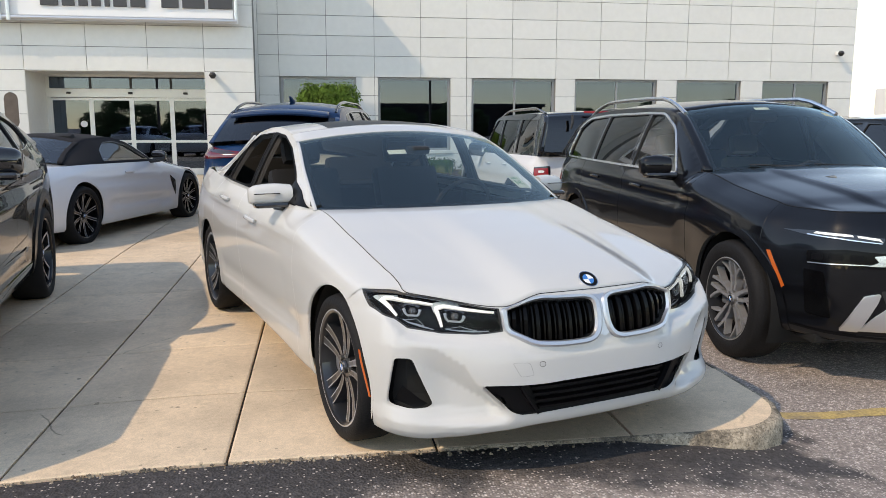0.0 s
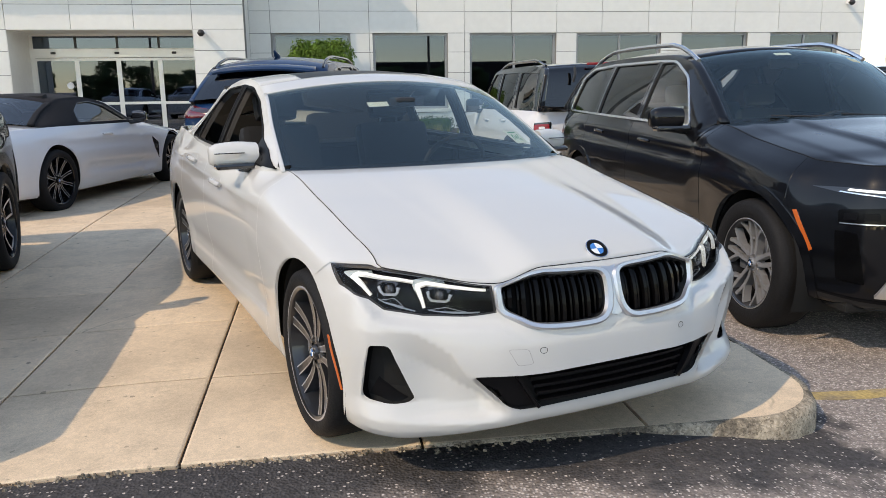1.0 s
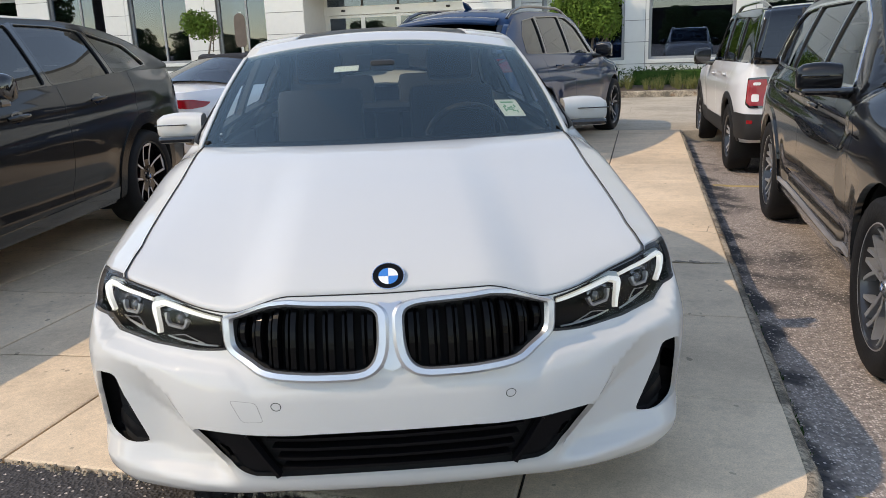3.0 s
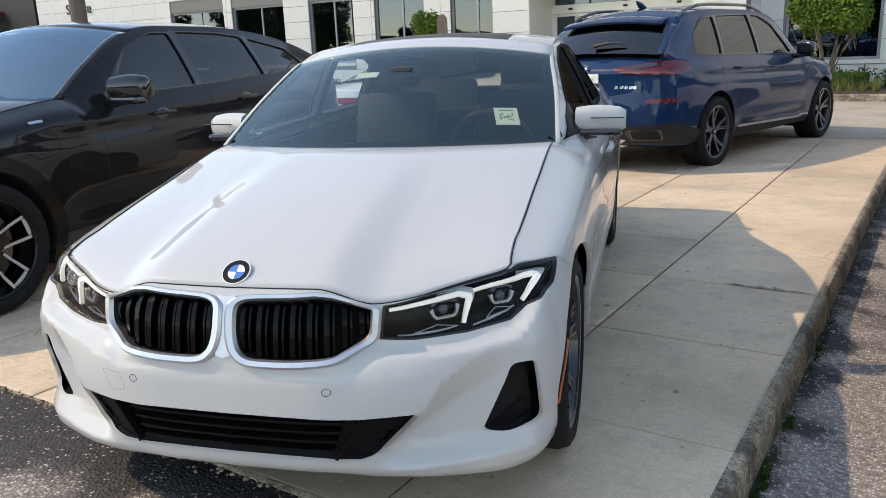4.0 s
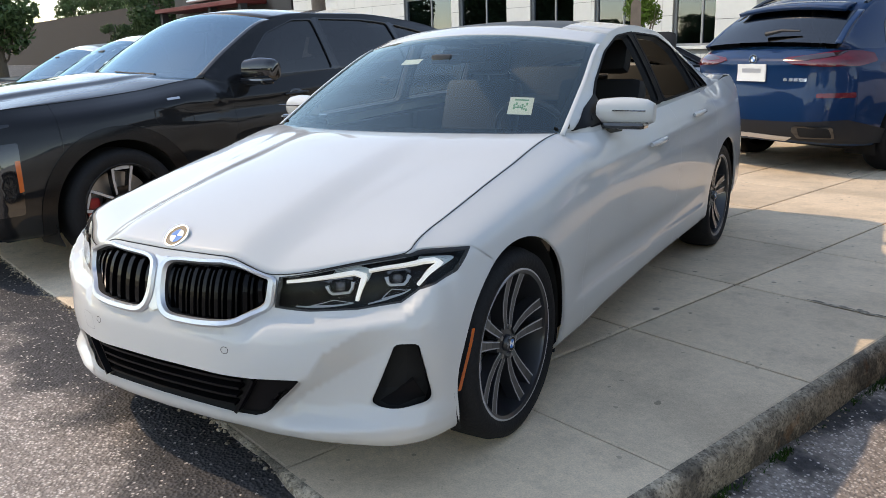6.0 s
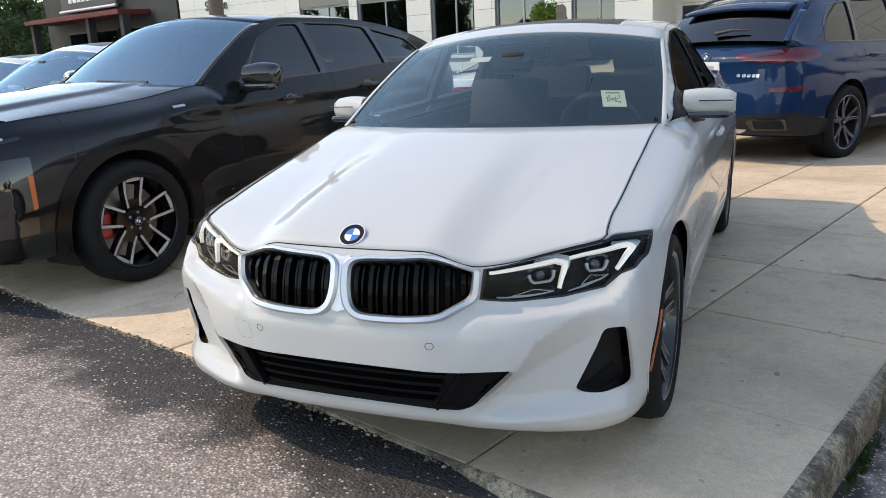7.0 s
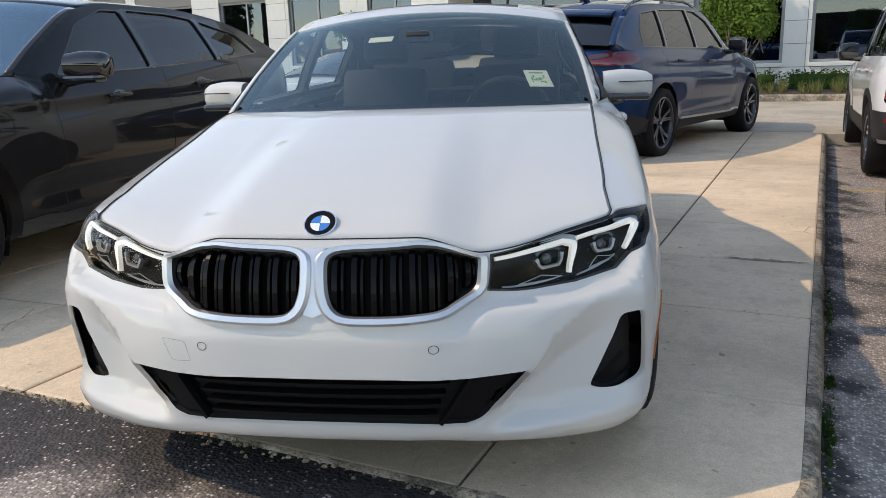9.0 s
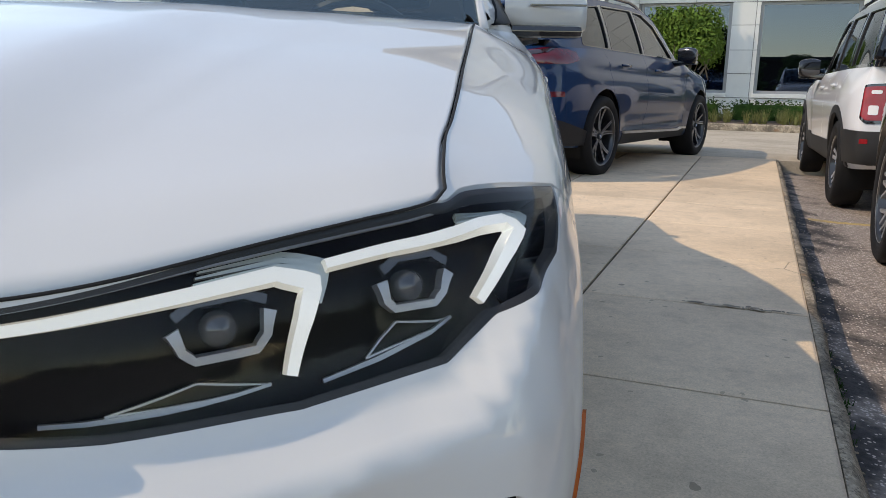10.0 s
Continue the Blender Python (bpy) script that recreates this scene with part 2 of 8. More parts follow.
CONCRETE = concrete_material("concrete", (0.80, 0.63, 0.45), 0.7)
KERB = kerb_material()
LANE = concrete_material("lane concrete", (0.52, 0.455, 0.365), 0.7)
JOINT = mat("joint dirt", (0.05, 0.04, 0.028), rough=1.0, grain=0.3, scale=90)
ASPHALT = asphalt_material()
YELLOW = mat("worn yellow paint", (0.50, 0.36, 0.14), rough=0.8, grain=0.35, scale=60, spot=0.8, spot_scale=9.0, spot_color=(0.25, 0.2, 0.14))
PANEL = mat("white metal panel", (0.71, 0.71, 0.68), rough=0.38, grain=0.03, scale=6, per_piece=0.025)
WALL_BACK = mat("panel joint", (0.22, 0.22, 0.21), rough=0.9)
DOOR_ALU = mat("white aluminium", (0.72, 0.72, 0.70), rough=0.35, metal=0.3)
DARK_ALU = mat("dark window frame", (0.03, 0.03, 0.032), rough=0.4, metal=0.4)
GREY_ALU = mat("grey aluminium frame", (0.30, 0.31, 0.32), rough=0.4, metal=0.3)
# blue of the mirrored sky is put into the panes' reflection colour
WINDOW = glass("showroom glass", (0.20, 0.22, 0.23), alpha_mix=0.60, reflect_tint=(0.58, 0.74, 1.0))
# the room's dimness is put into this dark grey
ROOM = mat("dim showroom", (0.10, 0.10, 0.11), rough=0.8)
SIGN_WHITE = mat("white sign face", (0.82, 0.82, 0.82), rough=0.35)
SIGN_TUBE = mat("brushed metal tube", (0.62, 0.63, 0.64), rough=0.3, metal=0.8)
BLACK_PLASTIC = mat("black plastic", (0.022, 0.022, 0.024), rough=0.55)
HEDGE = mat("hedge leaf", (0.035, 0.075, 0.016), rough=0.85, grain=0.4, scale=9, spec=0.1)
LEAF = mat("tree leaf", (0.085, 0.15, 0.022), rough=0.75, grain=0.45, scale=5, spec=0.2)
LEAF_FAR = mat("far leaf", (0.055, 0.10, 0.03), rough=0.7, grain=0.5, scale=2)
BARK = mat("bark", (0.15, 0.12, 0.09), rough=0.9, grain=0.4, scale=30, bump=0.6)
SOIL = mat("planting soil", (0.07, 0.05, 0.035), rough=1.0, grain=0.4, scale=25)
GRASS = mat("ornamental grass", (0.17, 0.17, 0.05), rough=0.8, grain=0.4, scale=20)
FACADE_DARK = mat("charcoal cladding", (0.026, 0.026, 0.028), rough=0.6, grain=0.15, scale=4)
BROWN = mat("brown brick wall", (0.035, 0.028, 0.025), rough=0.9, grain=0.3, scale=14)
RED = mat("red awning", (0.14, 0.02, 0.018), rough=0.5, grain=0.1)
POLE = mat("brown painted steel", (0.10, 0.075, 0.06), rough=0.5, grain=0.2, scale=10)
LETTER = mat("charcoal letters", (0.05, 0.05, 0.055), rough=0.4)

# ---- mesh helpers ----
def link_mesh(name, verts, faces, material, parent=None, smooth=False, label="", normals=None, sharp=None):
    me = bpy.data.meshes.new(name)
    me.from_pydata([tuple(v) for v in verts], [], [tuple(int(i) for i in f) for f in faces])
    me.materials.append(material)
    if smooth:
        me.polygons.foreach_set("use_smooth", [True] * len(me.polygons))
        if sharp is not None:
            me.set_sharp_from_angle(angle=radians(sharp))
    if normals is not None:
        me.normals_split_custom_set_from_vertices([tuple(v) for v in normals])
    ob = new(name, me)
    if parent is not None:
        ob.parent = parent
    if label:
        tagged(ob, label=label)
    return ob


def part(name, bm, material, parent=None, label="", smooth=False, sharp=35):
    me = bpy.data.meshes.new(name)
    bmesh.ops.recalc_face_normals(bm, faces=bm.faces)
    bm.to_mesh(me)
    bm.free()
    me.materials.append(material)
    if smooth:
        me.polygons.foreach_set("use_smooth", [True] * len(me.polygons))
        me.set_sharp_from_angle(angle=radians(sharp))
    ob = new(name, me)
    if parent is not None:
        ob.parent = parent
    if label:
        tagged(ob, label=label)
    return ob


def add_box(bm, lo, hi, bevel=0.0, m=None):
    c = [(a + b) / 2 for a, b in zip(lo, hi)]
    d = [abs(b - a) for a, b in zip(lo, hi)]
    r = bmesh.ops.create_cube(bm, size=1.0, matrix=(m or Matrix()) @ Matrix.Translation(c) @ Matrix.Diagonal((*d, 1)))
    if bevel:
        vs = set(r["verts"])
        es = [e for e in bm.edges if e.verts[0] in vs and e.verts[1] in vs]
        bmesh.ops.bevel(bm, geom=es, offset=bevel, segments=2, profile=0.6, affect="EDGES")


def box_bm(lo, hi, bevel=0.0, m=None):
    bm = bmesh.new()
    add_box(bm, lo, hi, bevel, m)
    return bm


def add_tube(bm, points, radius, sides=10, cap=True):
    """A tube through points; radius may be a list."""
    pts = [Vector(p) for p in points]
    rings = []
    for i, p in enumerate(pts):
        d = (pts[min(i + 1, len(pts) - 1)] - pts[max(i - 1, 0)]).normalized()
        a = d.orthogonal().normalized() if abs(d.z) > 0.9 else d.cross(Vector((0, 0, 1))).normalized()
        b = d.cross(a)
        r = radius[i] if isinstance(radius, (list, tuple)) else radius
        rings.append([bm.verts.new(p + r * (math.cos(k * math.tau / sides) * a + math.sin(k * math.tau / sides) * b)) for k in range(sides)])
    for r0, r1 in zip(rings, rings[1:]):
        for k in range(sides):
            bm.faces.new((r0[k], r0[(k + 1) % sides], r1[(k + 1) % sides], r1[k]))
    if cap:
        bm.faces.new(rings[0][::-1])
        bm.faces.new(rings[-1])


def tube_bm(points, radius, sides=10):
    bm = bmesh.new()
    add_tube(bm, points, radius, sides)
    return bm


def empty(name, m, label, category, group=""):
    ob = new(name)
    ob.matrix_world = m
    ob.empty_display_size = 0.2
    return tagged(ob, label=label, category=category, group=group)


def smooth01(x, a, b):
    t = min(1.0, max(0.0, (x - a) / (b - a)))
    return t * t * (3 - 2 * t)

# ---- ground ----
def pad_height(x, y):
    """The concrete slopes a little down to the dark grey car."""
    return -0.045 * (1 - smooth01(x, -2.7, -1.3)) * (1 - smooth01(y, 2.0, 6.0))


def asphalt_height(x, y):
    """Asphalt: flush with the slab on the open side, a kerb's height below it along the kerb."""
    side = smooth01(x, 0.30, 1.75)
    z = -0.008 - 0.158 * side * (1 - 0.35 * smooth01(-y, 0.3, 2.0))
    z = z * (1 - smooth01(y, 9.6, 12.0)) - 0.03 * smooth01(y, 9.6, 12.0)
    return z + pad_height(x, y) * (1 - side)


def ground_sheet():
    """One sheet to the horizon, finer near the cars."""
    def axis(lo, hi, step, far):
        xs = list(np.arange(lo, hi + 1e-6, step))
        out = [hi + (far - hi) * (k / 14) ** 3 for k in range(1, 15)]
        left = [lo - (far + lo) * (k / 14) ** 3 for k in range(14, 0, -1)]
        return left + xs + out
    xs, ys = axis(-8, 8, 0.4, 1500), axis(-6, 14, 0.4, 1500)
    verts, faces = [], []
    for y in ys:
        for x in xs:
            inside = -30 < x < 1.2 and -0.3 < y < 15.5 or x > 1.2 and 9.6 < y < 15.5
            verts.append((x, y, asphalt_height(x, y) - (0.25 if inside else 0.0)))
    w = len(xs)
    for j in range(len(ys) - 1):
        for i in range(w - 1):
            a = j * w + i
            faces.append((a, a + 1, a + w + 1, a + w))
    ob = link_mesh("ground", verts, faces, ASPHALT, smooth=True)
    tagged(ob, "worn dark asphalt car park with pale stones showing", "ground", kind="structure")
    return ob


ground_sheet()

XJ = [-11.72, -10.85, -9.97, -9.10, -8.23, -7.36, -6.50, -5.63, -4.76, -3.88, -3.01, -2.14, -1.265, -0.40, 0.475, 1.315]
YJ = [-0.385, 0.48, 1.40, 2.32, 3.24, 4.17, 5.10, 6.03, 6.95, 7.88, 8.80]
pad = new("pavement")
tagged(pad, "tan concrete slab pavement with dark dirt-filled joints", "pavement", kind="structure")


def slab(x0, x1, y0, y1, nx=3, ny=3):
    """One slab with rounded edges; its top follows the slope."""
    g, h, r, verts, faces = 0.006, 0.0055, 0.009, [], []
    xs = [x0 + g, x0 + g + r] + [x0 + (x1 - x0) * k / nx for k in range(1, nx)] + [x1 - g - r, x1 - g]
    ys = [y0 + h, y0 + h + r] + [y0 + (y1 - y0) * k / ny for k in range(1, ny)] + [y1 - h - r, y1 - h]
    for j, y in enumerate(ys):
        for i, x in enumerate(xs):
            edge = i in (0, len(xs) - 1) or j in (0, len(ys) - 1)
            verts.append((x, y, pad_height(x, y) - (0.004 if edge else 0.0)))
    w = len(xs)
    for j in range(len(ys) - 1):
        for i in range(w - 1):
            a = j * w + i
            faces.append((a, a + 1, a + w + 1, a + w))
    ring = [i for i in range(w)] + [j * w + w - 1 for j in range(1, len(ys))] + [(len(ys) - 1) * w + i for i in range(w - 2, -1, -1)] + [j * w for j in range(len(ys) - 2, 0, -1)]
    n0 = len(verts)
    verts += [(verts[k][0], verts[k][1], verts[k][2] - 0.10) for k in ring]
    for k in range(len(ring)):
        k2 = (k + 1) % len(ring)
        faces.append((ring[k2], ring[k], n0 + k, n0 + k2))
    return verts, faces


# joint bed below the slabs
for bx, by0, by1 in ((XJ[-1] - 0.02, YJ[1] - 0.04, 9.25), (XJ[-2] + 0.30, YJ[0] + 0.012, YJ[1] - 0.04)):
    link_mesh("joint_bed", *slab(XJ[0] - 0.2, bx, by0, by1, 40, 30), JOINT, pad).location.z = -0.014
for i in range(len(XJ) - 1):
    for j in range(len(YJ)):
        y1 = YJ[j + 1] if j + 1 < len(YJ) else 9.25
        if i == len(XJ) - 2 and j == 0:
            continue
        link_mesh("slab", *slab(XJ[i], XJ[i + 1], YJ[j], y1), CONCRETE, pad)


def corner_arc(cx, cy, r, n=12):
    return [(cx + r * math.sin(a), cy - r * math.cos(a)) for a in np.linspace(0, math.pi / 2, n)]


def corner_slab():
    """The slab at the kerb's rounded corner."""
    x0, x1, y0, y1 = XJ[-2] + 0.005, XJ[-1] - 0.005, YJ[0] + 0.0, YJ[1] - 0.005
    out = [(x0, y0)] + corner_arc(x1 - 0.40, y0 + 0.40, 0.40) + [(x1, y1), (x0, y1)]
    bm = bmesh.new()
    top = [bm.verts.new((x, y, 0)) for x, y in out]
    low = [bm.verts.new((x, y, -0.1)) for x, y in out]
    bm.faces.new(top)
    for k in range(len(out)):
        k2 = (k + 1) % len(out)
        bm.faces.new((top[k2], top[k], low[k], low[k2]))
    return part("slab", bm, CONCRETE, pad)


corner_slab()


def kerb():
    """Kerb with a rounded nose, along the slab's side and round its corner."""
    line = corner_arc(XJ[-1] - 0.40, YJ[0] + 0.40, 0.40)
    line = [(x, YJ[0]) for x in np.arange(-0.35, 0.86, 0.11)] + line + [(XJ[-1], y) for y in np.arange(0.12, 9.3, 0.16)]
    prof = [(-0.004, 0.001), (0.012, 0.000), (0.026, -0.005), (0.038, -0.016), (0.046, -0.034), (0.052, -0.09), (0.060, -0.32), (0.0, -0.32)]
    rng = random.Random(4)
    verts, faces = [], []
    for i, (x, y) in enumerate(line):
        x0, y0 = line[max(i - 1, 0)]
        x1, y1 = line[min(i + 1, len(line) - 1)]
        t = Vector((x1 - x0, y1 - y0)).normalized()
        nrm = Vector((t.y, -t.x))
        grow = 0.35 + 0.65 * smooth01(i, 0, 10)
        for k, (d, z) in enumerate(prof):
            wob = rng.uniform(-0.008, 0.003) * (0.5 + rng.random()) if 1 <= k <= 5 else 0
            verts.append((x + nrm.x * (d * grow + wob), y + nrm.y * (d * grow + wob), z + (wob * 0.7 if k > 1 else 0)))
    m = len(prof)
    for i in range(len(line) - 1):
        for k in range(m):
            a, b = i * m + k, i * m + (k + 1) % m
            faces.append((a, b, b + m, a + m))
    ends = len(line) - 1
    faces.append([k for k in range(m)])
    faces.append([ends * m + k for k in range(m)][::-1])
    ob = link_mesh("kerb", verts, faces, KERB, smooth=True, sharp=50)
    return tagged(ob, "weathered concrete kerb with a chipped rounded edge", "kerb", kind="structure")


kerb()


def sheet(name, x0, x1, y0, y1, z, material, label, category, nx=1, ny=1, depth=0.3):
    bm = bmesh.new()
    add_box(bm, (x0, y0, z - depth), (x1, y1, z))
    ob = part(name, bm, material)
    return tagged(ob, label, category, kind="structure")


sheet("road", -60, 40, 9.255, 15.75, -0.015, LANE, "pale worn concrete lane along the building", "road")
sheet("pavement_left", -60, XJ[0] - 0.21, -0.3, 9.25, -0.02, LANE, "tan concrete pavement under parked cars", "pavement")


def stripe(x0, x1, y, w, rng_seed):
    """A worn painted parking line."""
    rng, bm = random.Random(rng_seed), bmesh.new()
    xs = np.arange(x0, x1, 0.09)
    rows = []
    for x in xs:
        a, b = y - w / 2 + rng.uniform(-0.006, 0.006), y + w / 2 + rng.uniform(-0.006, 0.006)
        rows.append((bm.verts.new((x, a, asphalt_height(x, a) + 0.004)), bm.verts.new((x, b, asphalt_height(x, b) + 0.004))))
    for (a, b), (c, d) in zip(rows, rows[1:]):
        bm.faces.new((a, c, d, b))
    ob = part("parking_line", bm, YELLOW)
    return tagged(ob, "worn yellow painted parking line on asphalt", "line", group="parking lines", kind="structure")


def crumbs():
    """Loose stones and broken concrete along the slab's front edge and at the foot of the kerb."""
    rng = np.random.default_rng(12)
    V, F = [], []
    spots = [(x, YJ[0] - abs(rng.normal(0, 0.022)) + 0.006, 1) for x in rng.uniform(-7.0, 0.95, 900)]
    spots += [(XJ[-1] + 0.055 + abs(rng.normal(0, 0.03)), y, 0) for y in rng.uniform(0.0, 6.0, 420)]
    for x, y, edge in spots:
        r = rng.uniform(0.003, 0.011) * (1.3 if rng.random() < 0.08 else 1)
        z = asphalt_height(x, y) + r * 0.25
        n = len(V)
        ring = [(rng.uniform(0.7, 1.2) * r, k * math.tau / 5 + rng.uniform(-0.3, 0.3)) for k in range(5)]
        V += [(x + q * math.cos(a), y + q * math.sin(a), z - r * 0.3) for q, a in ring]
        V += [(x + 0.55 * q * math.cos(a), y + 0.55 * q * math.sin(a), z + r * rng.uniform(0.3, 0.6)) for q, a in ring]
        F += [(n + k, n + (k + 1) % 5, n + 5 + (k + 1) % 5, n + 5 + k) for k in range(5)] + [tuple(n + 5 + k for k in range(5))]
    ob = link_mesh("loose_stones", V, F, KERB)
    tagged(ob, "loose stones and crumbled concrete along the slab edge", "gravel", kind="stuff")


def weeds():
    """Moss and small weeds in the gutter at the foot of the kerb."""
    rng = np.random.default_rng(6)
    V, F = [], []
    for _ in range(150):
        y = rng.choice([rng.normal(0.55, 0.12), rng.normal(1.02, 0.05), rng.normal(1.9, 0.15), rng.uniform(0.2, 4.0)], p=[0.45, 0.2, 0.2, 0.15])
        x = XJ[-1] + 0.062 + abs(rng.normal(0, 0.012))
        z = asphalt_height(x, y)
        for _ in range(9):
            a, r, h = rng.uniform(0, math.tau), rng.uniform(0.004, 0.016), rng.uniform(0.006, 0.028)
            p = np.array((x + rng.normal(0, 0.006), y + rng.normal(0, 0.012), z - 0.002))
            q = p + (r * math.cos(a), r * math.sin(a), h)
            w = np.array((-math.sin(a), math.cos(a), 0)) * 0.004
            i = len(V)
            V += [p - w, p + w, q]
            F.append((i, i + 1, i + 2))
    ob = link_mesh("gutter_weeds", V, F, HEDGE)
    tagged(ob, "moss and small weeds at the foot of the kerb", "weeds", kind="stuff")


def spalled_joint():
    """Broken concrete along a cross joint of the slab."""
    rng = np.random.default_rng(3)
    bm = bmesh.new()
    x = 0.86
    while x < 1.27:
        w, t = rng.uniform(0.012, 0.035), (x - 0.86) / 0.41
        g = (0.006 + 0.020 * math.sin(math.pi * t)) * rng.uniform(0.5, 1.2)
        y = YJ[3] + 0.010 * rng.normal() * 0.5 - 0.006
        ring = [(x + (w if k in (1, 2) else 0) + rng.uniform(-0.006, 0.006), y + (g if k in (2, 3) else -g * 0.6) + rng.uniform(-0.003, 0.003)) for k in range(4)]
        vs = [bm.verts.new((px, py, 0.0045 + rng.uniform(0, 0.002))) for px, py in ring]
        bm.faces.new(vs)
        x += w * rng.uniform(0.7, 1.1)
    tagged(part("spalled_joint", bm, KERB), "crumbled dark edge along a slab joint", "crack", kind="structure")


crumbs()
weeds()
spalled_joint()
stripe(1.40, 6.6, 0.10, 0.10, 1)
stripe(1.40, 6.6, 5.72, 0.10, 2)

# ---- dealership building ----
FRONT, PORTAL, TOPZ = 19.9, 18.3, 8.6
SEAMZ = [0.0, 0.573, 1.144, 1.70, 2.28, 2.81, 3.41, 3.97, 4.53, 5.08, 5.64, 6.2, 6.76, 7.32, 7.88, 8.44]


def wall_with_panels(name, x0, x1, y, cols, openings, label, depth=0.35, rows=SEAMZ):
    """A wall (facing -y) with openings through it, clad in single metal panels."""
    wall = new(name)
    tagged(wall, label, "wall", kind="structure")
    xs = sorted({x0, x1, *[v for o in openings for v in o[:2]]})
    zs = sorted({-0.4, TOPZ, *[v for o in openings for v in o[2:]]})
    bm = bmesh.new()
    for xa, xb in zip(xs, xs[1:]):
        for za, zb in zip(zs, zs[1:]):
            cx, cz = (xa + xb) / 2, (za + zb) / 2
            if not any(o[0] < cx < o[1] and o[2] < cz < o[3] for o in openings):
                add_box(bm, (xa, y + 0.03, za), (xb, y + depth, zb))
    bmesh.ops.remove_doubles(bm, verts=bm.verts, dist=0.0005)
    part("wall_core", bm, WALL_BACK, wall)
    for xa, xb in zip(cols, cols[1:]):
        for za, zb in zip(rows, rows[1:]):
            spans = [(max(xa, x0), min(xb, x1))]
            for o in openings:
                if o[2] < zb - 0.02 and o[3] > za + 0.02:
                    cut = []
                    for a, b in spans:
                        if o[1] <= a or o[0] >= b:
                            cut.append((a, b))
                        else:
                            cut += [(a, o[0]), (o[1], b)]
                    spans = [s for s in cut if s[1] - s[0] > 0.05]
            for a, b in spans:
                g = 0.007
                # panels end at sills that lie inside a row
                lo, hi = za, zb
                bm = box_bm((a + g, y, lo + g), (b - g, y + 0.03, hi - g))
                part("panel", bm, PANEL, wall)
    return wall


def window(name, x0, x1, z0, z1, y, mullions, label, sill=True, group="showroom windows"):
    w = empty(name, Matrix.Translation((0, 0, 0)), label, "window", group)
    tagged(w, kind="structure")
    bm = bmesh.new()
    f, d0, d1 = 0.07, y + 0.10, y + 0.20
    add_box(bm, (x0, d0, z0), (x0 + f, d1, z1))
    add_box(bm, (x1 - f, d0, z0), (x1, d1, z1))
    add_box(bm, (x0 + f, d0, z1 - f), (x1 - f, d1, z1))
    add_box(bm, (x0 + f, d0, z0), (x1 - f, d1, z0 + f))
    for m in mullions:
        add_box(bm, (m - 0.03, d0 + 0.02, z0 + f), (m + 0.03, d1, z1 - f))
    part("window_frame", bm, GREY_ALU, w)
    xs = [x0 + f] + [v for m in mullions for v in (m - 0.03, m + 0.03)] + [x1 - f]
    for a, b in zip(xs[::2], xs[1::2]):
        p = part("pane", box_bm((a, y + 0.15, z0 + f), (b, y + 0.16, z1 - f)), WINDOW, w)
        p.visible_shadow = False
    if sill:
        part("window_sill", box_bm((x0 - 0.02, y - 0.05, z0 - 0.10), (x1 + 0.02, y + 0.2, z0), 0.01), DOOR_ALU, w)
    return w


RW = [(-1.88, 0.27), (0.91, 3.06), (3.71, 6.29), (6.92, 9.56), (10.21, 12.36), (13.10, 15.39)]
WTOP, WSILL = 2.81, 0.68
cols_r = [-2.5, -1.925, -0.57, 0.811, 2.176, 3.549, 4.939, 6.301, 7.688, 9.137, 10.501, 11.907, 13.339, 14.758, 16.22]
wall_with_panels("wall_right", -2.5, 16.22, FRONT, cols_r, [(a, b, WSILL, WTOP) for a, b in RW], "white metal panel facade with large dark windows")
for k, (a, b) in enumerate(RW):
    mull = [] if b - a < 2.2 else [(a + b) / 2 + 0.05]
    window("window_%d" % (k + 1), a, b, WSILL, WTOP, FRONT, mull, "large dark showroom window in white panels")

LW = [(-11.75, -10.05), (-14.75, -12.75), (-17.65, -15.65), (-21.5, -18.85), (-25.0, -21.95)]
LTOP, LSILL = 3.15, 1.0
cols_l = [-34.2 + 1.38 * k for k in range(18)] + [-9.4]
wall_with_panels("wall_left", -34.2, -9.4, FRONT, cols_l, [(a, b, LSILL, LTOP) for a, b in LW], "white metal panel facade with tall windows",
                 rows=[z + 0.2 if 0.3 < z < 8.2 else z for z in SEAMZ])
for k, (a, b) in enumerate(LW):
    window("window_%d" % (k + 7), a, b, LSILL, LTOP, FRONT, [a + (b - a) * 0.55], "tall dark showroom window in white panels")

# entrance portal
PX0, PX1, EX0, EX1 = -9.36, -2.5, -8.22, -3.77
wall_with_panels("wall_portal", PX0, PX1, PORTAL, [PX0, -8.22, -6.70, -5.20, -3.78, PX1], [(EX0, EX1, -0.4, 2.81)],
                 "projecting white panel entrance portal", depth=0.5)
bm = bmesh.new()
add_box(bm, (PX0, PORTAL + 0.5, -0.4), (PX0 + 0.3, FRONT + 0.35, TOPZ))
add_box(bm, (PX1 - 0.3, PORTAL + 0.5, -0.4), (PX1, FRONT + 0.35, TOPZ))
add_box(bm, (EX0 - 0.25, PORTAL + 0.5, -0.4), (EX0, FRONT + 0.3, 2.81))
add_box(bm, (EX1, PORTAL + 0.5, -0.4), (EX1 + 0.25, FRONT + 0.3, 2.81))
add_box(bm, (PX0 + 0.3, PORTAL + 0.5, 2.81), (PX1 - 0.3, FRONT + 0.3, 3.0))
add_box(bm, (EX0 - 0.003, PORTAL + 0.003, -0.3), (EX0 + 0.012, PORTAL + 0.497, 2.798))
add_box(bm, (EX1 - 0.012, PORTAL + 0.003, -0.3), (EX1 + 0.003, PORTAL + 0.497, 2.798))
